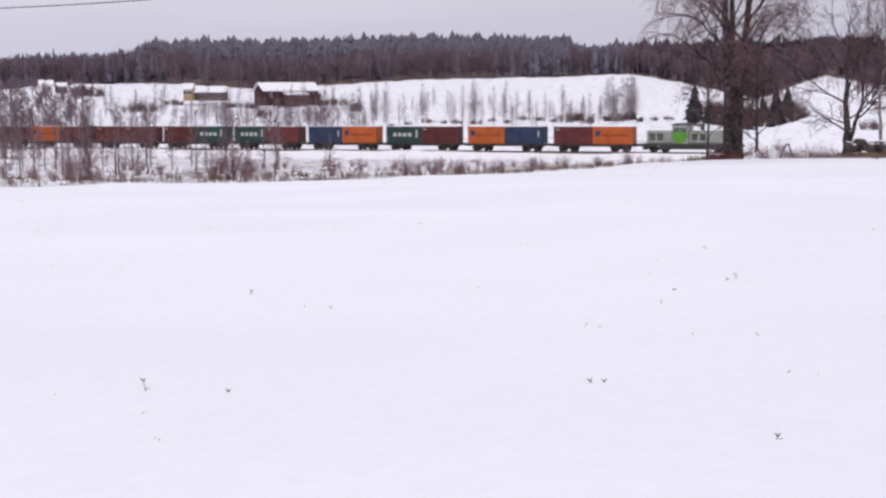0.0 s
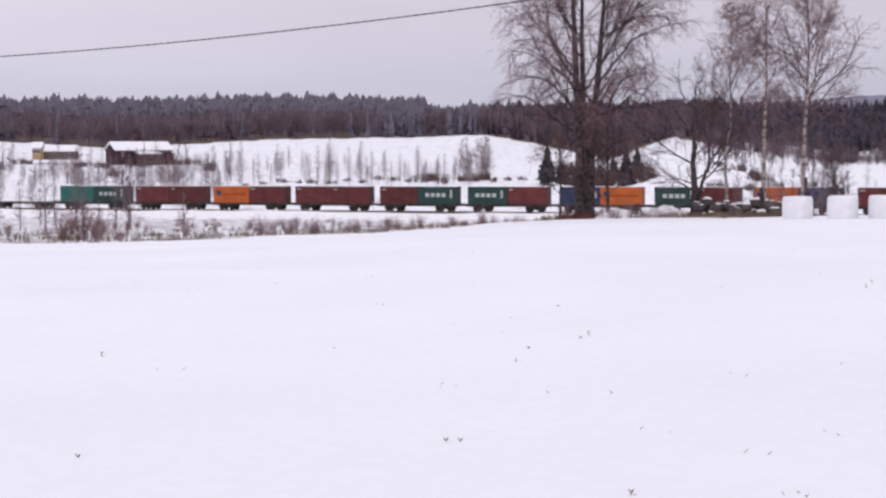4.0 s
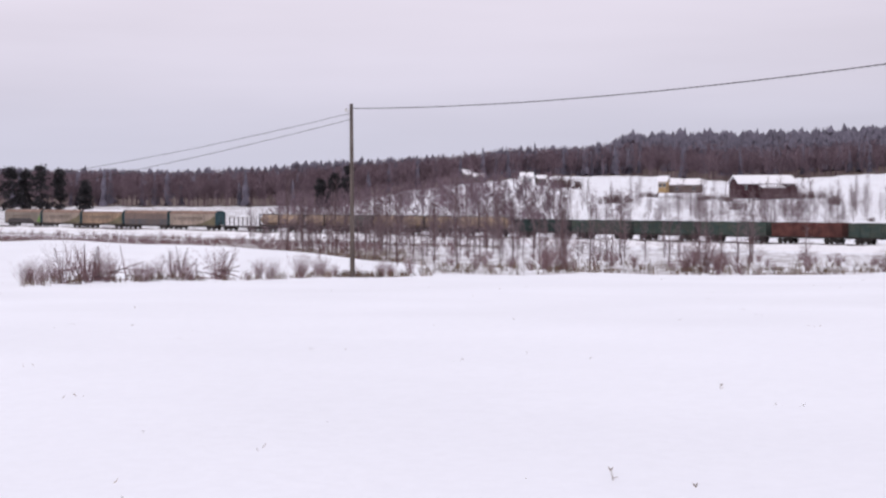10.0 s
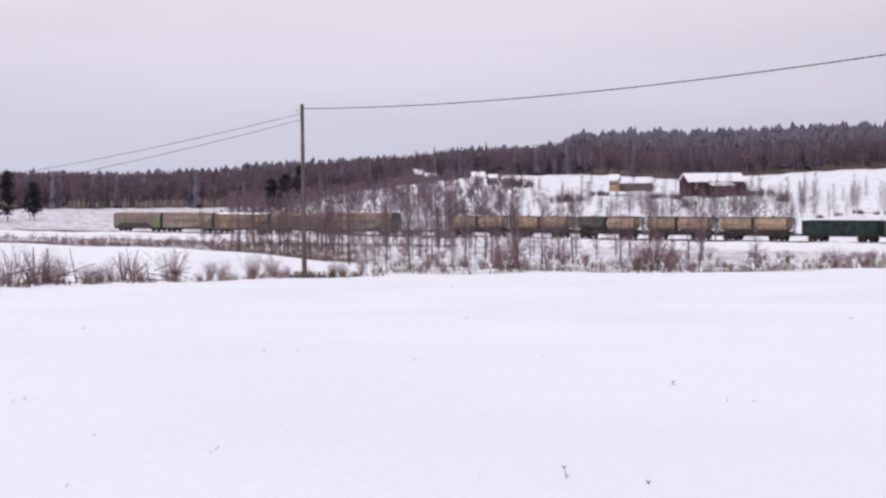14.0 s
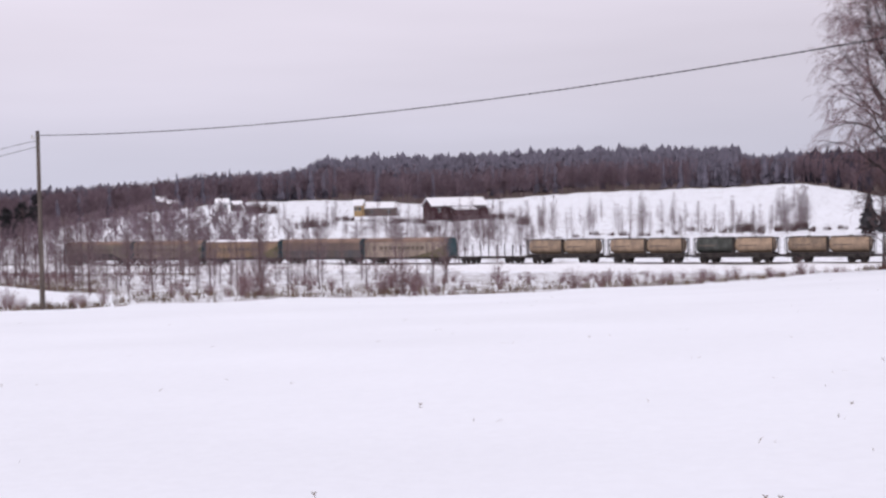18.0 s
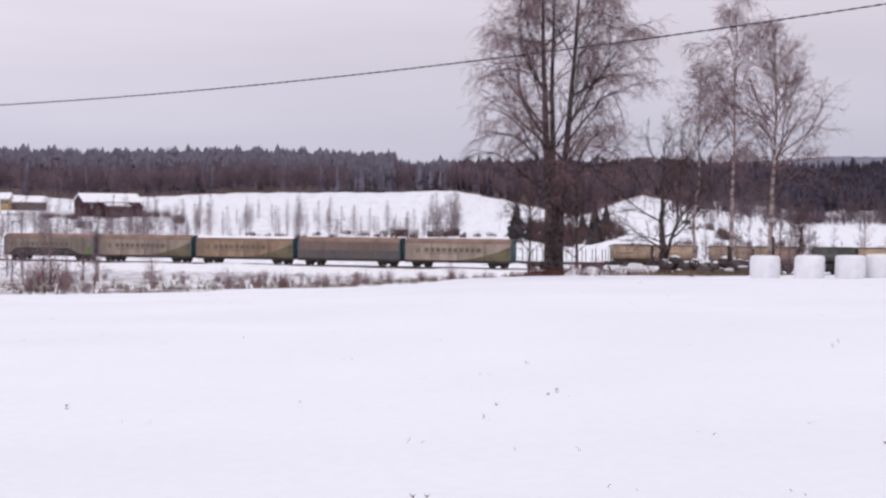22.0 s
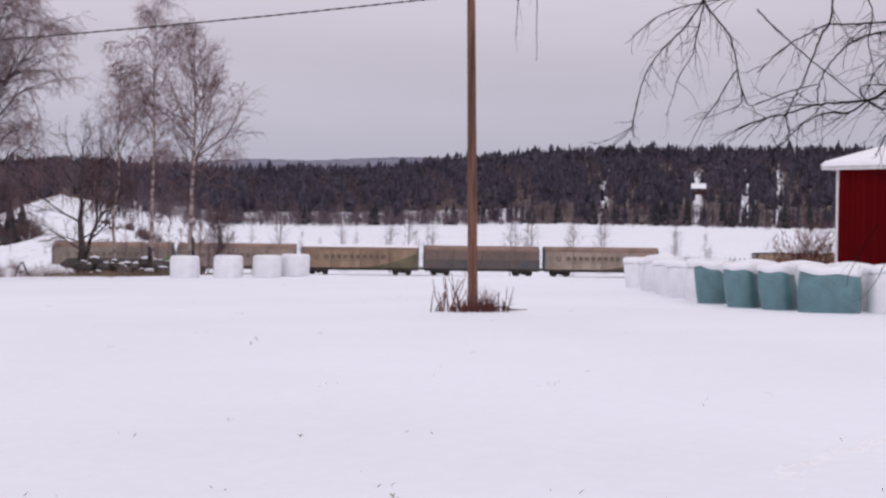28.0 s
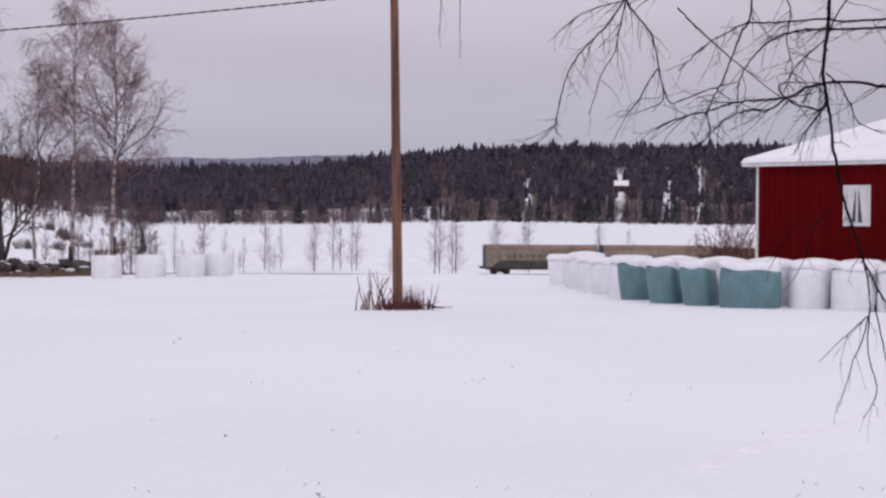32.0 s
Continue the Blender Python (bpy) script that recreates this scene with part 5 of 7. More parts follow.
def finish_house():
    over, rise = 0.36, 2.0
    x0, x1, y0, y1 = -over, HL + over, -over, HW + over
    zt = HH + 0.02
    vs = [(x0, y0, zt), (x1, y0, zt), (x1, y1, zt), (x0, y1, zt), (x0 + 5.0, HW / 2, zt + rise), (x1 - 5.0, HW / 2, zt + rise)]
    vs += [(x, y, z - 0.10) for x, y, z in vs[:4]]
    fs = [(0, 1, 5, 4), (1, 2, 5), (2, 3, 4, 5), (3, 0, 4), (0, 6, 7, 1), (1, 7, 8, 2), (2, 8, 9, 3), (3, 9, 6, 0), (6, 9, 8, 7)]
    mesh_ob("roof", vs, fs, M_WHITE_PAINT, HOUSE, "white fascia and eaves")
    up = 0.16
    vs = [(x0 - 0.03, y0 - 0.03, zt + 0.012), (x1 + 0.03, y0 - 0.03, zt + 0.012), (x1 + 0.03, y1 + 0.03, zt + 0.012), (x0 - 0.03, y1 + 0.03, zt + 0.012),
          (x0 + 0.05, y0 + 0.05, zt + up), (x1 - 0.05, y0 + 0.05, zt + up), (x1 - 0.05, y1 - 0.05, zt + up), (x0 + 0.05, y1 - 0.05, zt + up),
          (x0 + 5.0, HW / 2, zt + rise + up), (x1 - 5.0, HW / 2, zt + rise + up)]
    fs = [(0, 1, 5, 4), (1, 2, 6, 5), (2, 3, 7, 6), (3, 0, 4, 7), (4, 5, 9, 8), (5, 6, 9), (6, 7, 8, 9), (7, 4, 8)]
    mesh_ob("roof_snow", vs, fs, M_SNOWCAP, HOUSE, "thick even snow on the roof")
    # corner boards
    for x in (0.0, HL):
        part("corner_board", box(x - 0.045, -0.035, 0, x + 0.045, 0.09, HH - 0.02, 0.008), M_WHITE_PAINT, HOUSE, "white corner board")
    # window
    wx0, wx1, wz0, wz1 = 3.22, 3.92, HH - 1.80, HH - 0.80
    win = part("window", box(wx0, -0.02, wz0, wx1, 0.05, wz1), M_GLASS, HOUSE)
    bm = bmesh.new()
    for a in ((wx0 - 0.11, wz0 - 0.11, wx1 + 0.11, wz0), (wx0 - 0.11, wz1, wx1 + 0.11, wz1 + 0.11), (wx0 - 0.11, wz0, wx0, wz1), (wx1, wz0, wx1 + 0.11, wz1)):
        box(a[0], -0.055, a[1], a[2], 0.02, a[3], 0.008, bm)
    part("window_frame", bm, M_WHITE_PAINT, win, "white painted window surround")
    part("mullion", box((wx0 + wx1) / 2 - 0.03, -0.04, wz0, (wx0 + wx1) / 2 + 0.03, 0.0, wz1), M_WHITE_PAINT, win)
    for k, (c0, c1) in enumerate(((wx0 + 0.02, wx0 + 0.30), (wx1 - 0.30, wx1 - 0.02))):
        vs = [(c0, -0.026, wz1), (c1, -0.026, wz1), (c1 if k else c0 + 0.14, -0.026, wz0), (c0 if not k else c1 - 0.14, -0.026, wz0)]
        mesh_ob("curtain", vs, [(0, 1, 2, 3)], M_WHITE_PAINT, win, "white curtain drawn aside")
    # boards of the wall that shows, each one a piece
    n = 36
    w = 7.2 / n
    me = bpy.data.meshes.new("board")
    bm = box(0.004, -0.022, 0.02, w - 0.004, 0.03, HH - 0.03, 0.004)
    bm.to_mesh(me)
    bm.free()
    me.materials.append(M_RED_WALL)
    lo, hi = bpy.data.meshes.new("board"), bpy.data.meshes.new("board")
    for m_, za, zb in ((lo, 0.02, wz0 - 0.11), (hi, wz1 + 0.11, HH - 0.03)):
        bm = box(0.004, -0.022, za, w - 0.004, 0.03, zb, 0.004)
        bm.to_mesh(m_)
        bm.free()
        m_.materials.append(M_RED_WALL)
    for k in range(n):
        x = 0.06 + k * w
        parts = [me] if x + w < wx0 - 0.1 or x > wx1 + 0.1 else [lo, hi]
        for m_ in parts:
            b = new("board", m_)
            b.parent = HOUSE
            b.location = (x, 0, 0)
    bt = bpy.data.meshes.new("batten")
    bm = box(-0.022, -0.040, 0.02, 0.022, -0.02, HH - 0.03, 0.004)
    bm.to_mesh(bt)
    bm.free()
    bt.materials.append(M_RED_WALL)
    for k in range(1, n):
        x = 0.06 + k * w
        if wx0 - 0.14 < x < wx1 + 0.14:
            continue
        b = new("batten", bt)
        b.parent = HOUSE
        b.location = (x, 0, 0)


finish_house()


# ---------------------------------------------------------------- the row of bales by the house
def big_bale(az, d, wide, deep, h, material, label, rz, tilt=0.0, cap=0.13):
    """A slumped, plastic-wrapped bale: a rounded block with folds, under a cushion of snow."""
    x, y = polar(az, d)
    rng = np.random.default_rng(int(az * 100))
    ob = empty("bale", (x, y, gz(x, y) - 0.05), rz, label=label, category="bale", group="row of silage bales by the house")
    seg = 40
    ph = rng.uniform(0, 6, 4)

    def ring(fr, z, k):
        a = 2 * math.pi * k / seg
        c, s = math.cos(a), math.sin(a)
        q = (abs(c) ** 3.2 + abs(s) ** 3.2) ** (-1 / 3.2)
        wob = 1 + 0.02 * math.sin(3 * a + ph[0]) + 0.012 * math.sin(7 * a + ph[1] + 4 * z) + 0.008 * math.sin(13 * a + ph[2])
        return (wide / 2 * fr * q * c * wob + tilt * z, deep / 2 * fr * q * s * wob, z + 0.03 * math.sin(2 * a + ph[3]) * (z > 0.5))
    prof = [(0.94, 0.0), (0.99, 0.08), (1.02, 0.35), (1.0, 0.65), (0.97, 0.86), (0.92, 0.96), (0.80, 1.0), (0.0, 1.0)]
    vs = [ring(fr, pz * h, k) for fr, pz in prof for k in range(seg)]
    fs = [(j * seg + k, j * seg + (k + 1) % seg, (j + 1) * seg + (k + 1) % seg, (j + 1) * seg + k) for j in range(len(prof) - 1) for k in range(seg)]
    mesh_ob("wrap", vs, fs, material, ob, smooth=True)
    prof = [(0.97, h * 0.92), (1.005, h * 0.95), (1.0, h + cap * 0.40), (0.9, h + cap * 0.85), (0.55, h + cap), (0.0, h + cap * 1.05)]
    vs = []
    for j, (fr, pz) in enumerate(prof):
        for k in range(seg):
            a = 2 * math.pi * k / seg
            drop = h * (-0.03 + 0.10 * (0.5 + 0.5 * math.cos(a - 0.2)) ** 2 + 0.022 * math.sin(5 * a + ph[1])) * (j < 2)
            vs.append(ring(fr, pz - drop, k))
    fs = [(j * seg + k, j * seg + (k + 1) % seg, (j + 1) * seg + (k + 1) % seg, (j + 1) * seg + k) for j in range(len(prof) - 1) for k in range(seg)]
    mesh_ob("snow_cap", vs, fs, M_SNOWCAP, ob, "cushion of snow on top", smooth=True)
    return ob


WHITE_L = "white plastic-wrapped silage bale under a cushion of snow"
TEAL_L = "teal plastic-wrapped silage bale with snow sliding over its top"
for az, el, wide, m in ((41.15, -2.62, 1.0, M_WHITE_WRAP), (41.75, -2.72, 1.0, M_WHITE_WRAP), (42.35, -2.84, 1.0, M_WHITE_WRAP), (42.95, -2.98, 1.05, M_WHITE_WRAP),
                        (43.95, -3.18, 0.86, M_TEAL_WRAP), (45.12, -3.30, 0.95, M_TEAL_WRAP), (46.4, -3.36, 0.94, M_TEAL_WRAP), (48.15, -3.42, 1.62, M_TEAL_WRAP),
                        (50.3, -3.38, 1.10, M_WHITE_WRAP), (51.95, -3.44, 1.15, M_WHITE_WRAP), (53.6, -3.48, 1.15, M_WHITE_WRAP), (55.3, -3.5, 1.2, M_WHITE_WRAP)):
    dd = on_ground(az, el) + 0.55
    teal = m is M_TEAL_WRAP
    big_bale(az, dd, wide, 1.15, 1.17 if az > 43.5 else 1.10, m, TEAL_L if teal else WHITE_L, -az + (-14 if az < 48 else 0), -0.14 if az < 47 else 0.0)
for az in np.arange(42.0, 56, 1.72):
    dd = on_ground(az, float(np.interp(az, [41, 44, 48, 56], [-2.6, -3.16, -3.38, -3.5]))) + 1.85
    big_bale(az, dd, 1.4, 1.2, 1.14, M_WHITE_WRAP, WHITE_L, -az, 0.0, 0.20)


# ---------------------------------------------------------------- shrubs, saplings and small trees
def shrub_segs(rng, h, n, wide=0.55, r=0.010):
    segs = []
    for _ in range(n):
        a, b = rng.uniform(0, 6.28), rng.uniform(0.15, 1.0) * wide
        p = np.array([rng.uniform(-.12, .12) * h, rng.uniform(-.12, .12) * h, 0.0])
        v = np.array([math.cos(a) * b, math.sin(a) * b, 1.0])
        ln = h * rng.uniform(0.55, 1.05)
        for k in range(5):
            v = v + rng.uniform(-.16, .16, 3) * np.array([1, 1, 0.3])
            q = p + v / np.linalg.norm(v) * ln / 5
            segs.append([*p, *q, r * (1.25 - k * .2), r * (1.05 - k * .2)])
            if k:
                for _ in range(2):
                    c = rng.uniform(0, 6.28)
                    w = v * 0.7 + np.array([math.cos(c), math.sin(c), 0.2]) * 0.7
                    segs.append([*q, *(q + w * ln * rng.uniform(0.10, 0.22)), r * 0.6, r * 0.4])
            p = q
    return segs


rng_s = np.random.default_rng(23)


def make_prototypes(name, label, category, group, count, maker, materials, sides=3):
    out = []
    for k in range(count):
        ob = empty(name, (0, 0, -300), label=label, category=category, group=group)
        for nm, segs, m in maker(k):
            np_mesh(nm, *(chain_mesh(segs, 7) if nm == "trunk" else tube_mesh(segs, sides)), m, ob)
        out.append(ob)
    return out


def plant(protos, spots):
    """Set the prototypes themselves at the first spots and copies at the others. A spot: bearing, distance, size."""
    for k, (az, d, size) in enumerate(spots):
        x, y = polar(az, d)
        p = protos[k % len(protos)]
        m = pose(x, y, gz(x, y) - 0.06, 0, 0, float(rng_s.uniform(0, 360)))
        if k < len(protos):
            p.matrix_basis = m
            p.scale = (size, size, size)
        else:
            c = copy_thing(p, m)
            c.scale = (size, size, size)
    for p in protos[len(spots):]:
        for c in (*p.children_recursive, p):
            bpy.data.objects.remove(c)


def cone_tree_parts(h, wide, n, seed):
    """A slim young tree: a straight stem with many fine rising side twigs, longest low down."""
    def maker(k):
        rng = np.random.default_rng(seed + k)
        stem, fine = [], []
        p = np.zeros(3)
        hh = h * (0.9 + 0.07 * k)
        for j in range(10):
            q = np.array([rng.normal(0, 0.05), rng.normal(0, 0.05), hh * (j + 1) / 10])
            stem.append([*p, *q, 0.06 * (1 - j / 10) + 0.012, 0.06 * (1 - (j + 1) / 10) + 0.012])
            p = q
        for _ in range(n):
            f = 0.05 + 0.93 * rng.uniform(0, 1) ** 0.9
            a = rng.uniform(0, 6.28)
            ln = hh * wide * (1.08 - f) ** 0.8 * rng.uniform(0.5, 1.15) + 0.15
            el = radians(rng.uniform(32, 66))
            v = np.array([math.cos(a) * math.cos(el), math.sin(a) * math.cos(el), math.sin(el)])
            b = np.array([0, 0, hh * f])
            fine.append([*b, *(b + v * ln), 0.013, 0.007])
            for _ in range(5):
                g = b + v * ln * rng.uniform(0.3, 1.0)
                w = v + rng.normal(0, 0.5, 3)
                fine.append([*g, *(g + w * ln * rng.uniform(0.2, 0.55)), 0.0085, 0.006])
        return (("trunk", stem, M_TWIG), ("crown", fine, M_BARE_YOUNG))
    return maker


def bush_segs(rng, h, r=0.03):
    """A low spread of many small shrubs grown into one dome."""
    segs = []
    for _ in range(13):
        a, rad = rng.uniform(0, 6.28), h * 0.75 * rng.uniform(0, 1) ** 0.6
        o = np.array([rad * math.cos(a), rad * math.sin(a), 0])
        for s in shrub_segs(rng, h * (1.0 - 0.45 * rad / (h * 0.75)) * rng.uniform(0.7, 1.0), 8, 0.6, r):
            segs.append([s[0] + o[0], s[1] + o[1], s[2], s[3] + o[0], s[4] + o[1], s[5], s[6], s[7]])
    return segs


U = lambda a, b: float(rng_s.uniform(a, b))
# slim birches on the meadow past the railway
slim = make_prototypes("young_birch", "slim leafless birch on the snowy meadow past the railway", "tree", "young birches past the railway", 4,
                       cone_tree_parts(9.6, 0.23, 105, 300), None)
spots = [(a, U(335, 365), s) for a, s in ((-3.4, .8), (-2.6, .7), (-1.0, .6), (0.3, .75), (1.4, .9), (2.35, 1.0), (2.75, 1.05), (3.4, .7), (4.1, .85), (5.2, .8), (6.1, 1.1), (7.3, .9), (7.7, .85), (8.2, .75), (8.8, .65), (10.9, .6), (11.5, .85), (11.9, 1.0), (12.2, .95), (11.2, .9), (11.75, 1.15), (12.05, 1.2), (11.35, 1.0), (9.5, .6), (10.25, .65), (9.8, .6))]
thin_spots = [(a, U(236, 262), s * 1.3) for a, s in ((25.4, .75), (26.3, .6), (27.4, .95), (28.2, .5), (29.7, .9), (30.3, .55), (31.6, .8), (32.3, .9), (33.2, .85), (36.2, .85), (37.0, .9), (38.6, .8), (39.8, .95), (42.5, .75), (28.9, .45), (34.6, .5), (43.6, .6))]
spots += [(a + U(-.1, .1), U(265, 420), U(.6, 1.1)) for a in np.arange(-12.0, 2.2, 0.24)]
spots = spots + [(a + U(-.22, .22), d + U(-6, 6), s * U(.6, .95)) for a, d, s in spots]
spots += [(U(-5.5, 12.5), U(300, 430), U(.35, .85)) for _ in range(70)]
plant(slim, spots)
thin = make_prototypes("young_birch", "thin leafless birch with few twigs on the meadow past the railway", "tree", "young birches past the railway", 4,
                       cone_tree_parts(10.6, 0.22, 75, 350), None)
thin_spots = thin_spots + [(a + U(-.3, .3), d + U(-6, 6), s * U(.5, .9)) for a, d, s in thin_spots]
plant(thin, thin_spots)
# thicket before the railway
sap = make_prototypes("alder_sapling", "thin leafless alder sapling in the thicket before the railway", "tree", "thicket saplings before the railway", 5,
                      cone_tree_parts(6.0, 0.22, 60, 400), None)
spots = []
for a in np.arange(-19.5, 1.2, 0.23):
    dens = np.interp(a, [-20, -15, -8, -5, 1.2], [0.35, 0.85, 0.85, 0.45, 0.2])
    if U(0, 1) < dens:
        spots.append((a + U(-.1, .1), U(105, 185), U(0.45, 1.05)))
for _ in range(85):
    a = -20.5 + 12 * U(0, 1)
    spots.append((a, (RAIL_D - U(7, 34)) / math.cos(radians(a - RAIL_AZ)), U(0.75, 1.35)))
spots += [(-8.6, 101, 1.0), (-8.5, 101.5, 0.9), (-14.9, 99, 0.8), (-12.6, 97, 0.9)]
spots += [(22.75, 120, .8), (23.2, 128, .9), (23.65, 118, .75), (24.35, 116, .95), (24.7, 124, 1.0), (25.15, 113, .85), (25.6, 122, .8), (24.0, 132, 1.0), (22.2, 125, .85), (21.6, 118, .7), (24.9, 134, .9)]
plant(sap, spots)
# shrubs: field edge, railway bank, far meadow
shrub = make_prototypes("shrub", "tangled leafless shrub poking out of the snow", "shrub", "shrubs of the field edge", 5,
                        lambda k: (("stem", shrub_segs(np.random.default_rng(60 + k), 1.5, 32 + 5 * k, 0.68, 0.0085), M_TWIG_RED),), None)
spots = [(a, float(np.interp(a, EDGE_AZ, EDGE_D)) + U(-2, 4), U(.6, 1.05)) for a in (-28.6, -27.4, -26.8, -26.2, -25.7, -23.9, -23.4, -22.9, -21.6, -20.2, -19.8, -18.6, -17.9, -14.4)]
spots += [(a, float(np.interp(a, EDGE_AZ, EDGE_D)) + 2 + 85 * U(0, 1) ** 1.15, U(.3, .85)) for a in [U(-13, 13.5) for _ in range(130)]]
spots += [(a, float(np.interp(a, EDGE_AZ, EDGE_D)) + U(-1.5, 5), U(.3, .6)) for a in [U(-29, -14) for _ in range(34)]]
spots += [(-3.9, 90, 1.3), (-3.2, 91, 1.5), (-2.6, 90, 1.2), (0.6, 96, 1.0), (-9.2, 92, 1.2), (-8.7, 94, 1.4)]
spots += [(35.3, 37.5, .42)]
spots += [(41.9, 60, .9)]
spots += [(43.1, 62, .8), (44.6, 60, .8)]
spots += [(17.6, 95, .8), (20.9, 95, .7), (23.3, 93, .6), (15.1, 96, .8), (16.5, 95.5, .7)]
plant(shrub, spots)
# shrubs grown together along the ditch and the bank, too many and too far to count
mass = []
for k in range(210):
    a = U(-30.5, -12.5)
    d = (RAIL_D - U(24, 34)) / math.cos(radians(a - RAIL_AZ)) if k < 125 else U(125, 215)
    x, y = polar(a, d)
    o = np.array([x, y, gz(x, y) - 0.06] * 2 + [0, 0])
    mass.append(np.array(shrub_segs(rng_s, U(.75, 1.7), 13, 0.68, 0.0105)) + o)
tagged(np_mesh("bank_shrubs", *tube_mesh(np.concatenate(mass), 3), M_TWIG_RED), "leafless shrubs grown together along the railway ditch", "shrubs", kind="stuff")
red = make_prototypes("shrub", "reddish leafless shrub beside the red building", "shrub", "shrubs behind the bales", 3,
                      lambda k: (("stem", shrub_segs(np.random.default_rng(90 + k), 1.7, 20 + 4 * k, 0.5, 0.011), M_BRUSH),), None)
plant(red, [(46.25, 60, 1.0), (46.7, 61, 1.3), (47.05, 60, 1.45), (47.35, 61, 1.5), (47.7, 60, 1.35), (48.0, 61, 1.4), (48.3, 60.5, 1.2), (45.5, 60, .7)])
dark = make_prototypes("bush", "dense dark leafless bush on the far snowy meadow", "shrub", "bushes of the far meadow", 3,
                       lambda k: (("stem", bush_segs(np.random.default_rng(80 + k), 2.6), M_TWIG),), None)
spots = [(a + U(-.1, .1), U(335, 352), U(.5, .8)) for a in np.arange(3.0, 14, 0.62)] + [(9.6, 345, 1.25), (9.9, 346, 1.2), (10.3, 345, 1.2), (11.3, 346, 1.1), (11.8, 346, 1.3), (12.0, 348, 1.0)]
spots += [(-8.75, 553, 2.0), (-8.48, 556, 2.5), (-8.2, 560, 1.8), (-8.0, 552, 1.0), (-6.8, 430, 1.6), (-6.3, 430, 1.5), (1.6, 420, 1.6), (-1.9, 405, 1.3), (0.9, 470, 1.5), (15.9, 330, 1.6), (16.6, 335, 1.4)] + [(a, U(462, 474), U(.7, 1.3)) for a in (-5.4, -5.15, -3.3, -3.0, -2.5, -2.3, 0.3, 0.5, -0.4)] + [(U(14.9, 18.3), U(345, 430), U(1.3, 2.4)) for _ in range(24)] + [(U(20.6, 24.5), U(300, 420), U(.8, 1.5)) for _ in range(14)]
plant(dark, spots)


def spruce_tree(az, d, h, w, label):
    x, y = polar(az, d)
    ob = empty("spruce_tree", (x, y, gz(x, y)), label=label, category="tree", group="spruces by the meadow")
    v, f = spruce_arrays(np.random.default_rng(int(az * 10) + 500), 0, 0, 0, h, w, 20, 11, 0.20, 0.3)
    np_mesh("crown", v, f, M_SPRUCE_TREE, ob)
    part("trunk", cyl((0, 0, -0.3), (0, 0, h * 0.5), 0.16, 0.08, seg=8), M_BARK, ob)


for az, d, h, w in ((14.42, 340, 9.4, 2.9), (14.95, 352, 6.0, 2.1), (17.42, 345, 10.4, 2.4), (16.95, 380, 7.0, 2.2), (17.85, 390, 7.5, 2.2)):
    spruce_tree(az, d, h, w, "dark green spruce at the edge of the meadow")
for az, d, h, w in ((38.0, 930, 17, 3.4), (39.35, 935, 20, 3.6), (40.15, 925, 15, 3.0), (41.7, 925, 19, 3.4), (42.05, 935, 22, 3.8), (42.45, 925, 18, 3.4), (42.9, 930, 21, 3.6), (44.2, 930, 20, 3.5), (44.55, 925, 16, 3.2), (45.35, 935, 19, 3.4), (46.5, 925, 17, 3.8), (47.4, 930, 18, 3.4), (31.0, 880, 17, 3.2), (28.3, 840, 13, 2.8), (30.9, 890, 12, 2.8), (34.0, 905, 15, 3.2)):
    spruce_tree(az, d, h, w, "tall dark spruce standing before the woods")
def pine_tree(az, d, h, w, label):
    """A pine: bare lower stem and a rounded crown of needle clumps."""
    x, y = polar(az, d)
    rng = np.random.default_rng(int(abs(az) * 10) + 900)
    ob = empty("pine_tree", (x, y, gz(x, y)), label=label, category="tree", group="pines by the railway")
    part("trunk", cyl((0, 0, -0.3), (0, 0, h * 0.85), 0.2, 0.06, seg=8), M_BARK, ob)
    quads = []
    for _ in range(46):
        f = rng.uniform(0.16, 0.98)
        rad = w * math.sin(math.pi * min(1.0, 0.25 + 0.75 * f)) ** 0.6 * rng.uniform(0.2, 1.0)
        a = rng.uniform(0, 2 * math.pi)
        c = np.array([rad * math.cos(a), rad * math.sin(a), h * f])
        for _ in range(34):
            p = c + rng.normal(0, 0.55, 3) * np.array([1.2, 1.2, 0.75])
            u, v = rng.normal(0, 1, 3), rng.normal(0, 1, 3)
            u, v = u / np.linalg.norm(u) * rng.uniform(0.2, 0.42), v / np.linalg.norm(v) * rng.uniform(0.15, 0.3)
            quads.append([p - u - v, p + u - v, p + u + v, p - u + v])
    q = np.array(quads).reshape(-1, 3)
    np_mesh("crown", q, np.arange(len(q)).reshape(-1, 4), M_SPRUCE_TREE, ob)


for az, d, h, w in ((-27.55, 500, 16.0, 2.6), (-28.2, 495, 17.5, 3.2), (-28.75, 505, 16.5, 3.0), (-29.3, 500, 17.5, 3.2), (-26.6, 515, 12.0, 2.4), (-16.75, 515, 15.0, 2.6), (-17.25, 520, 13.5, 2.6), (-17.8, 525, 12.0, 2.4)):
    pine_tree(az, d, h, w, "dark pine with a rounded crown before the woods")
for az, d, h, w in ((37.0, 905, 19, 3.6), (39.8, 930, 17, 3.4)):
    spruce_tree(az, d, h, w, "tall dark spruce standing before the woods")


# ---------------------------------------------------------------- grass and stalks
def tufts(spots, rng, hmin, hmax, r):
    segs = []
    for x, y, n in spots:
        z = gz(x, y) - 0.02
        for _ in range(n):
            h = rng.uniform(hmin, hmax)
            px, py = x + rng.uniform(-.25, .25), y + rng.uniform(-.25, .25)
            segs.append([px, py, z, px + rng.uniform(-.4, .4) * h, py + rng.uniform(-.4, .4) * h, z + h, r, r * 0.5])
    return tube_mesh(segs, 3)


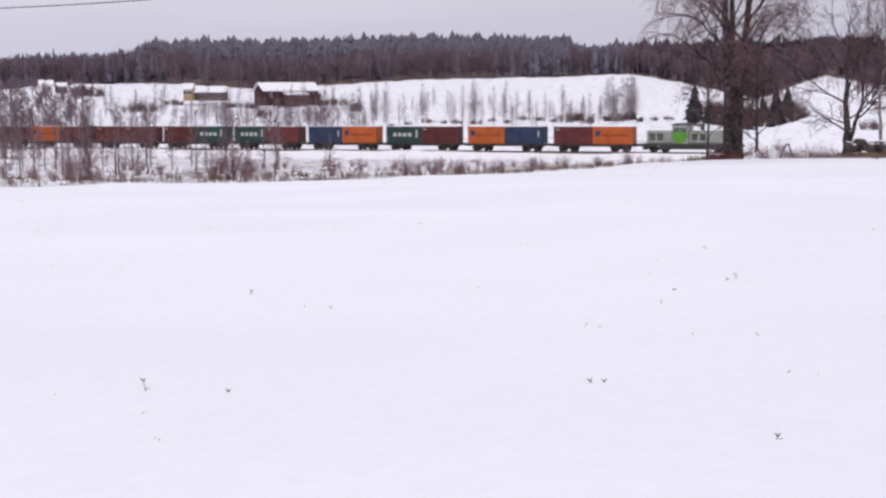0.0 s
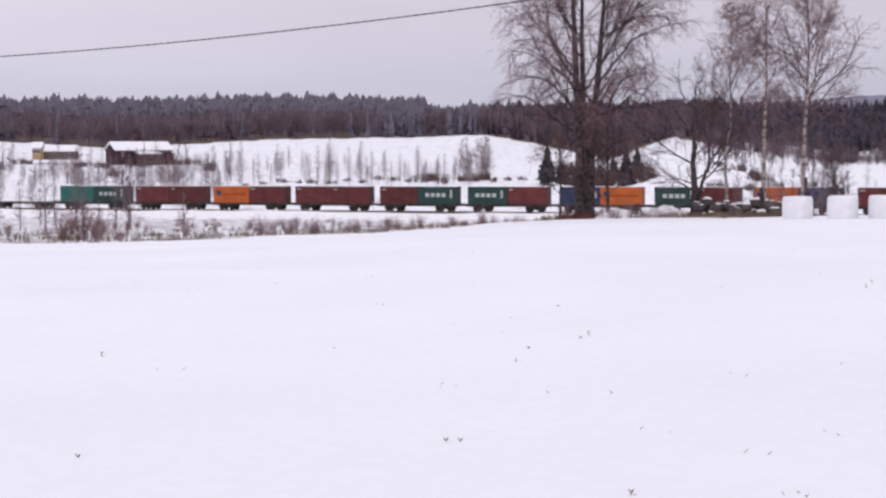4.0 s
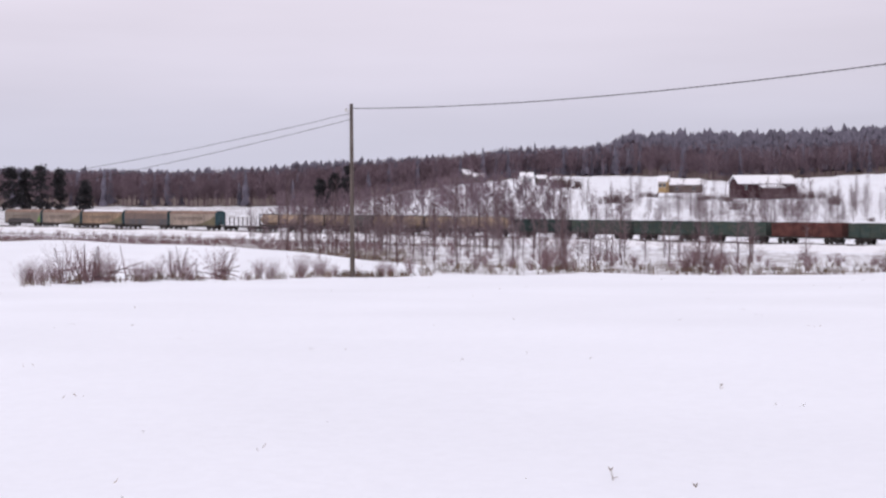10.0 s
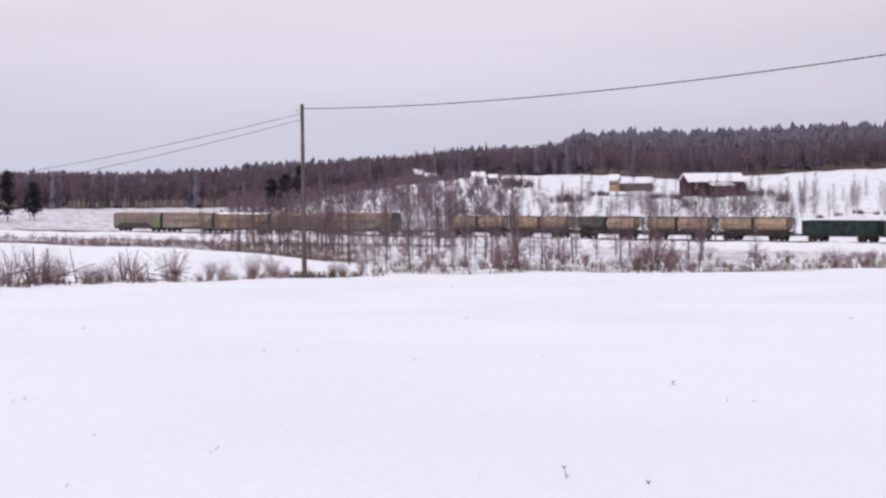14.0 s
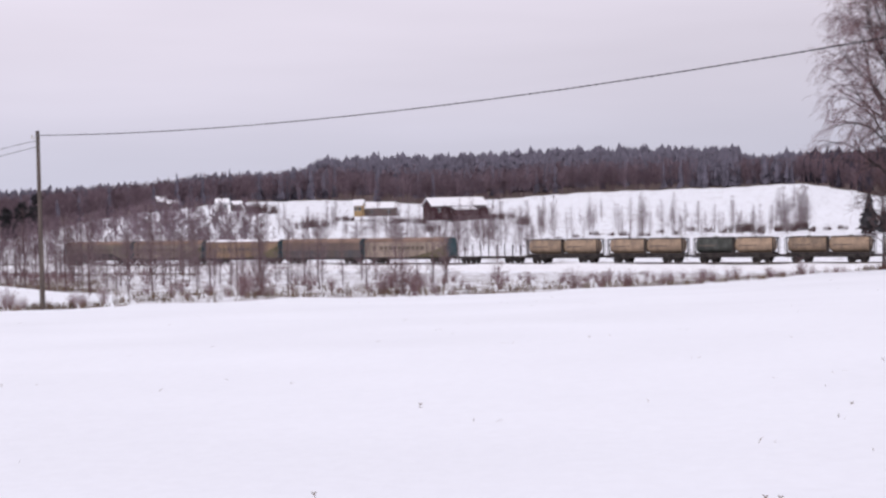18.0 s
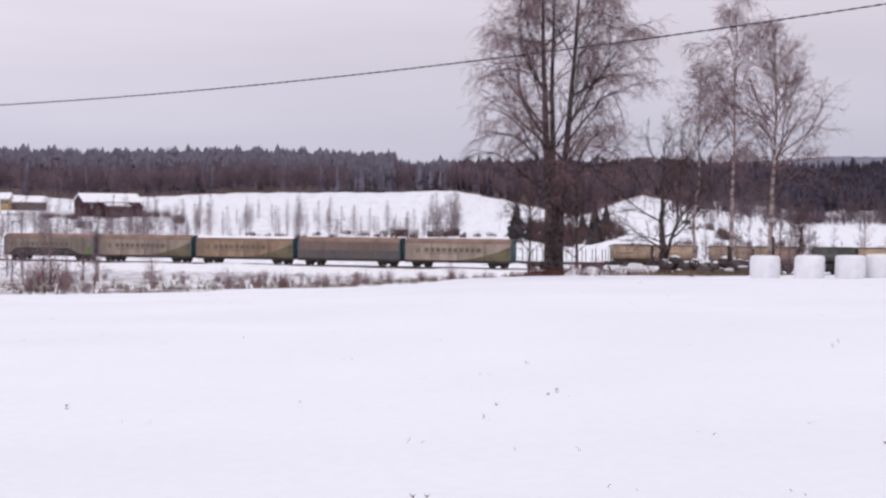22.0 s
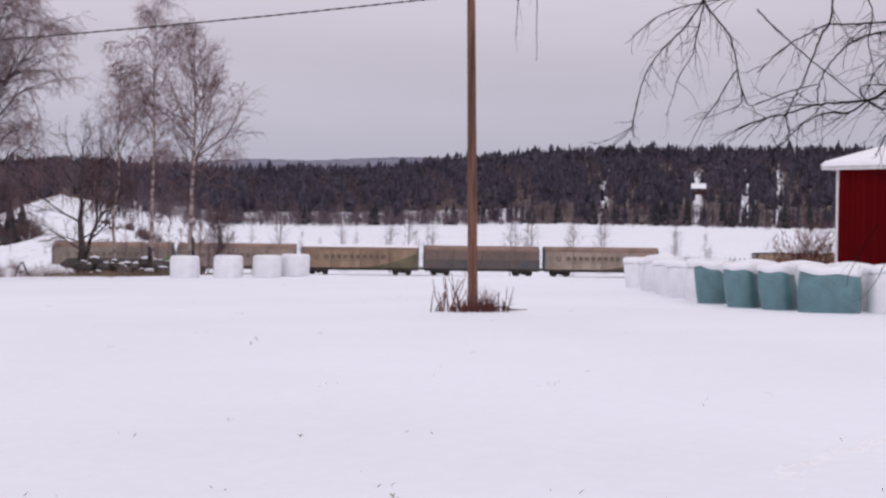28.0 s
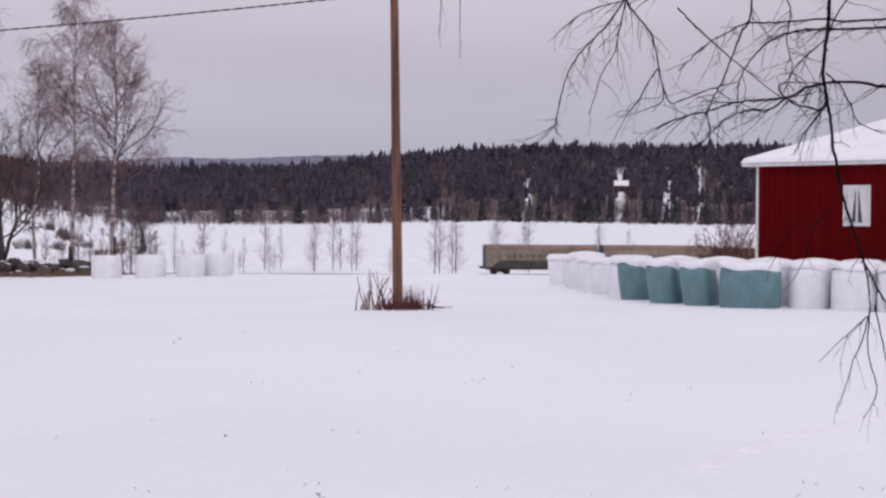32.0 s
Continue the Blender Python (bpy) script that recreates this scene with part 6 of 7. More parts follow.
def build_grass():
    rng = np.random.default_rng(9)
    spots = []
    for _ in range(1500):
        a = rng.uniform(-29, 15)
        d = float(np.interp(a, EDGE_AZ, EDGE_D)) + rng.exponential(28) + 0.5
        if d < 190 and (a > -14 or d > 112):
            x, y = polar(a, d)
            spots.append((x, y, int(rng.integers(3, 9))))
    for _ in range(750):
        a = rng.uniform(-31, -14.5)
        spots.append((*polar(a, rng.uniform(110, 190)), int(rng.integers(5, 11))))
    for _ in range(900):
        a = rng.uniform(-31, -11)
        d = (RAIL_D - rng.normal(24, 3)) / math.cos(radians(a - RAIL_AZ))
        spots.append((*polar(a, d), int(rng.integers(4, 10))))
    v, f = tufts(spots, rng, 0.10, 0.45, 0.016)
    tagged(np_mesh("rough_grass", v, f, M_GRASS), "withered grass standing out of thin snow by the railway", "grass", kind="stuff")
    spots = []
    for _ in range(1000):
        a = -31 + 15.5 * rng.uniform()
        spots.append((*polar(a, rng.uniform(205, 262) + 14 * math.sin(a * 1.7)), int(rng.integers(2, 7))))
    v, f = tufts(spots, rng, 0.3, 1.0, 0.024)
    tagged(np_mesh("bank_scrub", v, f, M_TWIG_RED), "low reddish scrub along the ditch before the railway", "scrub", kind="stuff")
    spots = []
    for a, d, n in [(rng.uniform(-29, -13.6), None, 8) for _ in range(70)] + [(-16.3 + rng.normal(0, 1.3), None, 9) for _ in range(60)] + [(rng.uniform(14.2, 24.4), None, int(rng.integers(3, 10))) for _ in range(400)]:
        d = float(np.interp(a, EDGE_AZ, EDGE_D)) + rng.uniform(-2.5, 1.5) - (2.0 + rng.exponential(0.9) - 1.2 if a > 14 else 0)
        spots.append((*polar(a, d), n))
    v, f = tufts(spots, rng, 0.10, 0.40, 0.014)
    tagged(np_mesh("field_edge_grass", v, f, M_GRASS), "tufts of brown dead grass along the field edge", "grass", kind="stuff")
    spots = [(*polar(34.8 + rng.normal(0, 0.34), 37.4 + rng.normal(0, .25)), 9) for _ in range(26)]
    v, f = tufts(spots, rng, 0.08, 0.34, 0.012)
    tagged(np_mesh("pole_grass", v, f, M_BRUSH), "dead reddish grass round the foot of the pole", "grass", kind="stuff")
    spots = [(*polar(15.75 + rng.normal(0, 0.42), 95.4 + rng.normal(0, .6)), 9) for _ in range(60)]
    spots += [(*polar(rng.uniform(16.4, 23.4), 91.6 + rng.normal(0, .4)), 7) for _ in range(70)]
    v, f = tufts(spots, rng, 0.12, 0.55, 0.013)
    tagged(np_mesh("birch_grass", v, f, M_BRUSH), "dead reddish grass round the old birch and the stones", "grass", kind="stuff")
    segs = []
    for _ in range(210):
        a = rng.uniform(-31, 56)
        d = 9 + 62 * rng.uniform(0, 1) ** 1.3
        x, y = polar(a, d)
        z = gz(x, y) - 0.01
        for _ in range(int(rng.integers(1, 4))):
            h = rng.uniform(0.015, 0.06)
            px, py = x + rng.uniform(-.12, .12), y + rng.uniform(-.12, .12)
            segs.append([px, py, z, px + rng.uniform(-1, 1) * h, py + rng.uniform(-.5, .5) * h, z + h * 0.7, 0.0028 + 0.00007 * d, 0.0025])
    tagged(np_mesh("stubble", *tube_mesh(segs, 3), M_GRASS), "sparse stubble poking through the field snow", "stubble", kind="stuff")


build_grass()


def weed(az, el, h, lean=0.0):
    d = on_ground(az, el)
    x, y = polar(az, d)
    ob = empty("weed_stalk", (x, y, gz(x, y) - 0.01), label="single dry weed stalk standing in the snow", category="plant", group="weed stalks in the field")
    segs = [[0, 0, 0, lean * 0.4, 0, h * 0.5, 0.004, 0.0035], [lean * .4, 0, h * .5, lean, 0, h, 0.0035, 0.003]]
    segs += [[lean, 0, h, lean + dx, 0, h + 0.02, 0.006, 0.004] for dx in (-0.02, 0.015)]
    segs += [[lean * .3, 0, h * .3, lean * .3 + 0.04, 0, h * .45, 0.003, 0.002]]
    np_mesh("stalk", *tube_mesh(segs, 5), M_GRASS, ob)


for az, el, h, ln in ((-6.62, -11.0, 0.16, -0.03), (10.98, -11.0, 0.03, 0.03), (10.6, -11.05, 0.04, -0.03), (16.0, -6.95, 0.09, 0.01), (15.65, -7.05, 0.04, 0.03), (13.6, -7.45, 0.03, 0.06), (14.9, -5.85, 0.05, -0.04),
                      (26.3, -5.0, 0.10, 0.0), (31.9, -10.8, 0.05, -0.04), (28.2, -8.5, 0.03, 0.02), (-3.5, -11.2, 0.03, 0.0), (26.5, -4.8, 0.08, 0.0), (-2.6, -7.5, 0.08, 0.03), (17.6, -13.0, 0.05, 0.02)):
    weed(az, el, h * 0.55, ln * 0.6)


# ---------------------------------------------------------------- stones, snow heap and sawhorse at the field edge
def stone_pile():
    cx, cy = polar(20.2, 92.5)
    ob = empty("stone_pile", (cx, cy, gz(cx, cy)), -20.2, label="heap of dark field stones capped with snow", category="stone pile")
    rng = np.random.default_rng(31)
    for k in range(58):
        x = rng.uniform(-0.3, 4.8)
        y = rng.uniform(-0.8, 0.9)
        r = rng.uniform(0.22, 0.55)
        z = rng.uniform(0.0, 0.85) * (1 - (y / 1.6) ** 2)
        bm = bmesh.new()
        bmesh.ops.create_icosphere(bm, subdivisions=2, radius=r)
        for v in bm.verts:
            v.co *= 1 + 0.25 * noise.noise(v.co * 2.5 / r + Vector((k * 7.1, 0, 0)))
            v.co.z *= 0.72
            v.co += Vector((x, y, z))
        st = part("stone", bm, M_STONE, ob, smooth=True)
        bm = bmesh.new()
        bmesh.ops.create_icosphere(bm, subdivisions=2, radius=r * rng.uniform(0.35, 0.72))
        for v in bm.verts:
            v.co *= 1 + 0.15 * noise.noise(v.co * 2.5 / r + Vector((k * 3.1, 5, 0)))
            v.co.z = max(v.co.z, -0.02) * 0.5
            v.co += Vector((x + 0.03, y, z + r * 0.52))
        part("snow_cap", bm, M_SNOWCAP, st, "snow on the stone", smooth=True)


stone_pile()


def snow_heap(az, d, w, h):
    x, y = polar(az, d)
    bm = bmesh.new()
    bmesh.ops.create_icosphere(bm, subdivisions=4, radius=1.0)
    for v in bm.verts:
        k = 1 + 0.22 * noise.noise(v.co * 2.2 + Vector((az, 0, 0))) + 0.08 * noise.noise(v.co * 6)
        v.co = Vector((v.co.x * w * k, v.co.y * 0.9 * k, max(v.co.z, -0.15) * h * k))
    ob = part("snow_heap", bm, M_SNOWCAP, None, smooth=True)
    ob.matrix_basis = pose(x, y, gz(x, y) - 0.02, 0, 0, -az)
    tagged(ob, "low heap of snow over brushwood by the old birch", "snow heap", "snow heaps")


for az, d, w, h in ((16.85, 94.0, 0.9, 0.42), (17.35, 93.4, 0.8, 0.55), (18.35, 93.6, 0.9, 0.62), (18.95, 93.5, 0.8, 0.78), (19.45, 93.3, 0.6, 0.5)):
    snow_heap(az, d, w, h)


def heap_sticks():
    """Thin sticks poking up through the snowed-in brushwood."""
    x, y = polar(18.2, 92.9)
    ob = empty("stick_heap", (x, y, gz(x, y)), -18.2, label="thin sticks poking through snowed-in brushwood at the field edge", category="brushwood")
    rng = np.random.default_rng(52)
    for _ in range(9):
        segs = []
        cx = rng.uniform(-2.6, 2.4)
        for _ in range(14):
            p = np.array([cx + rng.normal(0, 0.28), rng.normal(0, 0.3), 0.0])
            v = np.array([rng.normal(0, 0.35), rng.normal(0, 0.2), 1.0])
            q = p + v / np.linalg.norm(v) * rng.uniform(0.35, 0.95)
            segs.append([*p, *q, 0.014, 0.007])
        np_mesh("stick_bundle", *tube_mesh(segs, 4), M_TWIG_RED, ob)


heap_sticks()


def sawhorse(az, d):
    x, y = polar(az, d)
    ob = empty("sawhorse", (x, y, gz(x, y)), -az, label="small dark wooden trestle beside the stones", category="sawhorse")
    for s in (-0.18, 0.18):
        part("leg", cyl((-0.42, s, 0), (-0.06, s, 0.85), 0.04, seg=6), M_BARK, ob)
        part("leg", cyl((0.42, s, 0), (0.06, s, 0.85), 0.04, seg=6), M_BARK, ob)
    part("beam", cyl((0, -0.35, 0.82), (0, 0.35, 0.82), 0.05, seg=6), M_BARK, ob)
    part("brace", cyl((-0.3, 0, 0.28), (0.3, 0, 0.28), 0.035, seg=6), M_BARK, ob)


sawhorse(17.85, 92)


def brush_pile(az, d, k):
    x, y = polar(az, d)
    rng = np.random.default_rng(k)
    ob = empty("brushwood", (x, y, gz(x, y)), -az, label="fallen brown branches lying by the field edge", category="brushwood", group="brushwood heaps")
    for k in range(16):
        x0, y0, z0 = rng.uniform(-1.5, 0.9), rng.uniform(-.5, .5), rng.uniform(0.05, 0.5)
        if k % 3 == 0:
            p1 = (x0 + rng.normal(0, 0.25), y0, z0 + rng.uniform(0.5, 1.2))
            z0 = -0.05
        else:
            p1 = (x0 + rng.uniform(0.5, 1.5), y0 + rng.uniform(-.3, .3), max(0.03, z0 + rng.normal(0, 0.28)))
        part("branch", cyl((x0, y0, z0), p1, rng.uniform(0.018, 0.04), 0.012, seg=6), M_TWIG if k % 2 else M_TWIG_RED, ob)


brush_pile(-26.7, 61, 1)
brush_pile(-25.7, 62.5, 2)
brush_pile(-22.2, 68, 3)


def pole_brush():
    """Dry stalks and a few cut twigs round the foot of the near pole."""
    x, y = polar(34.8, 37.3)
    ob = empty("dry_brush", (x, y, gz(x, y)), -34.8, label="dry stalks and cut twigs round the foot of the pole", category="shrub")
    rng = np.random.default_rng(15)
    for side, n in ((-0.62, 9), (-0.25, 7), (0.3, 8), (0.75, 9), (-0.85, 6)):
        for _ in range(n):
            segs = []
            p = np.array([side + rng.normal(0, 0.10), rng.normal(0, 0.15), -0.02])
            v = np.array([rng.normal(0, 0.22), rng.normal(0, 0.15), 1.0])
            ln = rng.uniform(0.40, 1.05) if side < 0 else rng.uniform(0.3, 0.8)
            for k in range(4):
                v = v + rng.normal(0, 0.12, 3)
                q = p + v / np.linalg.norm(v) * ln / 4
                segs.append([*p, *q, 0.018 - k * 0.003, 0.015 - k * 0.003])
                p = q
            np_mesh("stalk", *chain_mesh(segs, 5), M_BRUSH, ob)
    for _ in range(8):
        x0 = rng.uniform(0.3, 0.9)
        part("cut_twig", cyl((x0, rng.uniform(-.2, .1), rng.uniform(0.03, .2)), (x0 + rng.uniform(.25, .5), rng.uniform(-.2, .1), rng.uniform(0.03, .28)), 0.014, 0.008, seg=5), M_BRUSH, ob)


pole_brush()


# ---------------------------------------------------------------- far buildings
M_TIMBER = mat("weathered_timber_wall", (0.17, 0.13, 0.115), 0.8, 0.2, 0.5)
def gable_house(name, az, el, d, L, W, wall_h, rise, wall, label, rz, lean_to=False, gable=None, chimney=False):
    x, y = polar(az, d)
    z = EYE + math.tan(radians(el)) * d - 0.5
    ob = empty(name, (x, y, z), rz, label=label, category="building")
    part("wall", box(-L / 2, -W / 2, -1.5, L / 2, W / 2, wall_h), wall, ob)
    for e in (-1, 1):
        mesh_ob("gable", [(e * L / 2, -W / 2, wall_h), (e * L / 2, W / 2, wall_h), (e * L / 2, 0, wall_h + rise), (e * (L / 2 - 0.15), -W / 2, wall_h), (e * (L / 2 - 0.15), W / 2, wall_h), (e * (L / 2 - 0.15), 0, wall_h + rise)],
                [(0, 1, 2), (3, 4, 5), (0, 1, 4, 3), (1, 2, 5, 4), (2, 0, 3, 5)], gable or wall, ob)
    o = 0.5
    vs = [(sx * (L / 2 + o), sy * (W / 2 + o), wall_h - o * rise / (W / 2) + dz) for dz in (0.05, 0.35) for sx in (-1, 1) for sy in (-1, 1)]
    vs += [(sx * (L / 2 + o), 0, wall_h + rise + dz) for dz in (0.05, 0.35) for sx in (-1, 1)]
    fs = [(0, 2, 9, 8), (1, 8, 9, 3), (4, 10, 11, 6), (5, 7, 11, 10), (0, 4, 6, 2), (1, 3, 7, 5), (0, 8, 10, 4), (8, 1, 5, 10), (2, 6, 11, 9), (9, 11, 7, 3)]
    mesh_ob("roof", vs, fs, M_SNOWCAP, ob, "snow-covered gable roof")
    if lean_to:
        part("shed_wall", box(-L / 2 + 6.5, -W / 2 - 3.0, -1.8, L / 2 - 0.5, -W / 2, wall_h - 1.0), wall, ob)
        vs = [(-L / 2 + 6.3, -W / 2 - 3.3, wall_h - 1.15), (L / 2 - 4.5, -W / 2 - 3.3, wall_h - 1.15), (L / 2 - 4.5, -W / 2, wall_h - 0.35), (-L / 2 + 6.3, -W / 2, wall_h - 0.35)]
        vs += [(a, b, c - 0.25) for a, b, c in vs]
        mesh_ob("shed_roof", vs, [(0, 1, 2, 3), (4, 7, 6, 5), (0, 4, 5, 1), (1, 5, 6, 2), (2, 6, 7, 3), (3, 7, 4, 0)], M_SNOWCAP, ob, "snow-covered lean-to roof")
    n = max(2, int(L / 4))
    for k in range(n):
        xx = -L / 2 + (k + 0.5) * L / n
        w = part("window", box(xx - 0.45, -W / 2 - 0.05, wall_h - 1.9, xx + 0.45, -W / 2 + 0.02, wall_h - 0.8), M_GLASS, ob)
        bm = box(xx - 0.55, -W / 2 - 0.09, wall_h - 0.8, xx + 0.55, -W / 2, wall_h - 0.7)
        box(xx - 0.55, -W / 2 - 0.09, wall_h - 2.0, xx + 0.55, -W / 2, wall_h - 1.9, 0, bm)
        part("window_frame", bm, M_WHITE_PAINT, w)
    if chimney:
        part("chimney", box(-0.4, -0.4, wall_h + rise - 0.6, 0.4, 0.4, wall_h + rise + 1.1, 0.02), M_STONE, ob)
    return ob


gable_house("barn", -1.06, -0.08, 480, 18.4, 9, 3.2, 2.3, M_RED_DARK, "long dark red barn with snowy roof on the hillside", 22, lean_to=True)
gable_house("farmhouse", -3.98, 0.13, 485, 11.0, 7, 1.2, 1.6, M_TIMBER, "low house with an ochre gable and a snow-covered roof", 14, gable=M_YELLOW_WALL)
gable_house("annex", -4.72, 0.14, 478, 2.6, 3.0, 2.3, 1.3, M_YELLOW_WALL, "small ochre-yellow annex at the end of the farmhouse", -12)
gable_house("hill_house", -9.92, 0.44, 560, 4.2, 5, 1.5, 1.3, M_WHITE_PAINT, "small pale house with a snowy roof on the hilltop", 15, chimney=True)
gable_house("shed", -9.38, 0.42, 562, 3.2, 3.5, 1.0, 1.0, M_TIMBER, "small timber shed with a snowy roof on the hilltop", 30)
gable_house("cottage", -12.2, 0.56, 690, 4.2, 4.5, 1.6, 1.8, M_TIMBER, "small weathered timber cottage in front of the forest", 30, chimney=True)
gable_house("cottage", -11.75, 0.50, 680, 4, 4, 1.2, 1.1, M_TIMBER, "small weathered timber outbuilding in front of the forest", 10)
gable_house("cabin", 43.3, 1.05, 1040, 9, 7, 3.0, 3.0, M_RED_DARK, "red cabin with a snowy roof in a forest clearing", -40)


# ---------------------------------------------------------------- the birch whose branches hang beside the camera
def near_birch():
    bx, by = polar(66, 7.6)
    bz = gz(bx, by) - 0.1
    ob = empty("birch_tree", (bx, by, bz), label="old birch with long thin branches hanging over the field", category="tree")
    rng = np.random.default_rng(77)
    t, _, _ = branchy(rng, (0, 0, 0), 12, 0.20, limbs=2)
    np_mesh("trunk", *chain_mesh(t, 12), M_BIRCH, ob, smooth=True)
    base = np.array([bx, by, bz])

    def pt(az, el, d):
        x, y = polar(az, d)
        return np.array([x, y, EYE + math.tan(radians(el)) * d]) - base

    def spray(p, v, ln, r, depth, droop):
        """A thin crooked twig with side twigs; returns its pieces."""
        segs = []
        n = max(4, int(ln / 0.09))
        for k in range(n):
            v = v + rng.normal(0, 0.17, 3) + np.array([0, 0, -droop])
            v = v / np.linalg.norm(v)
            q = p + v * ln / n
            segs.append([*p, *q, r * (1 - 0.75 * k / n), r * (1 - 0.75 * (k + 1) / n)])
            if depth and k >= 1 and rng.uniform() < 0.62:
                side = rng.normal(0, 1, 3) * np.array([1, 0.5, 0.8])
                w = v * 0.8 + side * 0.55
                segs += spray(q, w / np.linalg.norm(w), ln * rng.uniform(0.22, 0.5) * (1 - 0.5 * k / n), r * 0.55, depth - 1, droop * 1.2)
            p = q
        return segs

    def hang(ctrl, r, twigs):
        """One limb along a smooth line through bearings, elevations and distances, with its side twigs."""
        pts = [pt(*c) for c in ctrl]
        dense = [pts[0]]
        ext = [2 * pts[0] - pts[1], *pts, 2 * pts[-1] - pts[-2]]
        for p0, p1, p2, p3 in zip(ext[:-3], ext[1:-2], ext[2:-1], ext[3:]):
            m = 7
            for k in range(1, m + 1):
                f = k / m
                c = 0.5 * (2 * p1 + (p2 - p0) * f + (2 * p0 - 5 * p1 + 4 * p2 - p3) * f * f + (3 * p1 - p0 - 3 * p2 + p3) * f ** 3)
                dense.append(c + rng.normal(0, 0.0014, 3))
        segs = []
        n = len(dense) - 1
        for k in range(n):
            segs.append([*dense[k], *dense[k + 1], r * (1.4 - 0.85 * k / n), r * (1.4 - 0.85 * (k + 1) / n)])
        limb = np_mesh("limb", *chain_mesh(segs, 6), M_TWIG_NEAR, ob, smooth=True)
        for _ in range(int(twigs * 1.5)):
            k = min(int(rng.uniform(0.08, 1.0) * n), n - 1)
            v = dense[k + 1] - dense[k]
            v = v / np.linalg.norm(v) * 0.9 + rng.normal(0, 1, 3) * np.array([0.5, 0.4, 0.45]) + np.array([0, 0, -0.22])
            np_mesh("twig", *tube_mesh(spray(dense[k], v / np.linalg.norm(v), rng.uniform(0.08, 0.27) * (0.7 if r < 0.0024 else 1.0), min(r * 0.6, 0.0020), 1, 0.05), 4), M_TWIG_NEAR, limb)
        # small buds along the limb
        buds = []
        for k in range(2, n, 3):
            w = rng.normal(0, 1, 3)
            buds.append([*dense[k], *(dense[k] + w / np.linalg.norm(w) * r * 2.4), r * 0.8, r * 0.35])
        tagged(np_mesh("buds", *tube_mesh(buds, 4), M_TWIG_NEAR, limb), kind="stuff")

    # limbs that reach over from the stem, and limbs that hang nearly straight
    hang([(50.94, 9.27, 6.17), (50.88, 7.22, 6.09), (50.77, 6.19, 6.02), (50.72, 5.36, 6.06), (50.86, 4.43, 6.16), (51.03, 3.59, 6.16), (51.11, 2.65, 6.07), (51.28, 1.81, 6.02), (51.50, 0.76, 6.11), (51.88, -0.39, 6.18), (52.21, -1.43, 6.11), (52.55, -2.15, 6.02), (52.87, -2.77, 6.07), (53.73, -3.89, 6.18)], 0.0062, 14)
    hang([(54.56, 7.02, 6.35), (52.98, 7.00, 6.33), (51.57, 6.96, 6.32), (50.35, 6.99, 6.35), (49.54, 6.88, 6.42), (48.72, 6.54, 6.47), (48.10, 5.92, 6.47), (47.69, 5.19, 6.39), (47.58, 4.52, 6.32)], 0.0042, 13)
    hang([(54.55, 7.42, 6.55), (51.77, 7.24, 6.56), (50.55, 7.35, 6.52), (49.12, 7.26, 6.52), (47.88, 7.24, 6.56), (47.15, 6.88, 6.63), (46.42, 6.47, 6.68), (45.38, 5.51, 6.67)], 0.0038, 13)
    hang([(54.79, 4.84, 6.24), (53.01, 4.83, 6.23), (52.00, 5.01, 6.23), (50.89, 5.01, 6.27), (50.18, 4.85, 6.34), (49.46, 4.50, 6.38), (48.54, 4.39, 6.36), (47.50, 4.31, 6.30), (46.66, 4.04, 6.24), (45.61, 3.79, 6.22), (44.76, 3.47, 6.26)], 0.0052, 18)
    hang([(50.92, 4.36, 6.27), (50.70, 3.99, 6.20), (50.19, 4.12, 6.13), (49.57, 4.31, 6.13), (49.15, 4.97, 6.20), (50.58, 5.03, 6.27)], 0.0036, 6)
    hang([(49.36, 4.42, 6.38), (48.75, 4.03, 6.36), (47.92, 4.01, 6.30), (47.19, 3.68, 6.24), (46.46, 2.98, 6.22), (45.94, 2.61, 6.28)], 0.0034, 9)
    hang([(45.35, 7.86, 6.55), (46.20, 6.99, 6.67), (47.27, 6.04, 6.62), (48.32, 5.19, 6.52), (49.15, 4.55, 6.60), (49.78, 4.31, 6.68)], 0.0026, 5)
    hang([(43.64, 9.01, 6.82), (43.33, 8.18, 6.88), (42.59, 7.13, 6.95), (41.85, 6.39, 6.98), (41.32, 5.65, 6.94), (41.01, 4.69, 6.85), (40.84, 3.89, 6.82), (40.70, 3.38, 6.90), (40.18, 2.86, 6.97)], 0.0032, 15)
    hang([(43.51, 9.01, 6.92), (43.27, 7.55, 6.97), (43.09, 6.70, 7.06), (42.99, 6.18, 7.07), (42.50, 5.43, 7.00), (42.30, 4.69, 6.92), (42.03, 3.89, 6.95)], 0.0027, 8)
    hang([(43.22, 8.60, 6.72), (43.55, 7.92, 6.78), (44.19, 7.16, 6.88), (44.48, 6.59, 6.83), (44.66, 5.64, 6.73), (44.81, 5.00, 6.75), (45.09, 4.32, 6.85), (45.71, 4.49, 6.86), (46.65, 4.84, 6.74), (47.69, 5.09, 6.77)], 0.0032, 9)
    hang([(44.66, 5.64, 6.73), (44.22, 5.00, 6.81), (43.90, 4.37, 6.88), (43.44, 3.81, 6.86), (42.96, 2.82, 6.78)], 0.0024, 6)
    hang([(44.83, 4.89, 6.74), (44.80, 4.36, 6.83), (44.12, 4.04, 6.88), (43.44, 3.81, 6.86)], 0.0022, 4)
    hang([(48.10, 8.93, 6.55), (48.04, 7.49, 6.58), (47.71, 6.87, 6.51), (47.39, 6.04, 6.43), (47.07, 5.20, 6.43), (46.66, 4.36, 6.51), (46.49, 3.83, 6.58), (46.61, 3.19, 6.53)], 0.0036, 14)
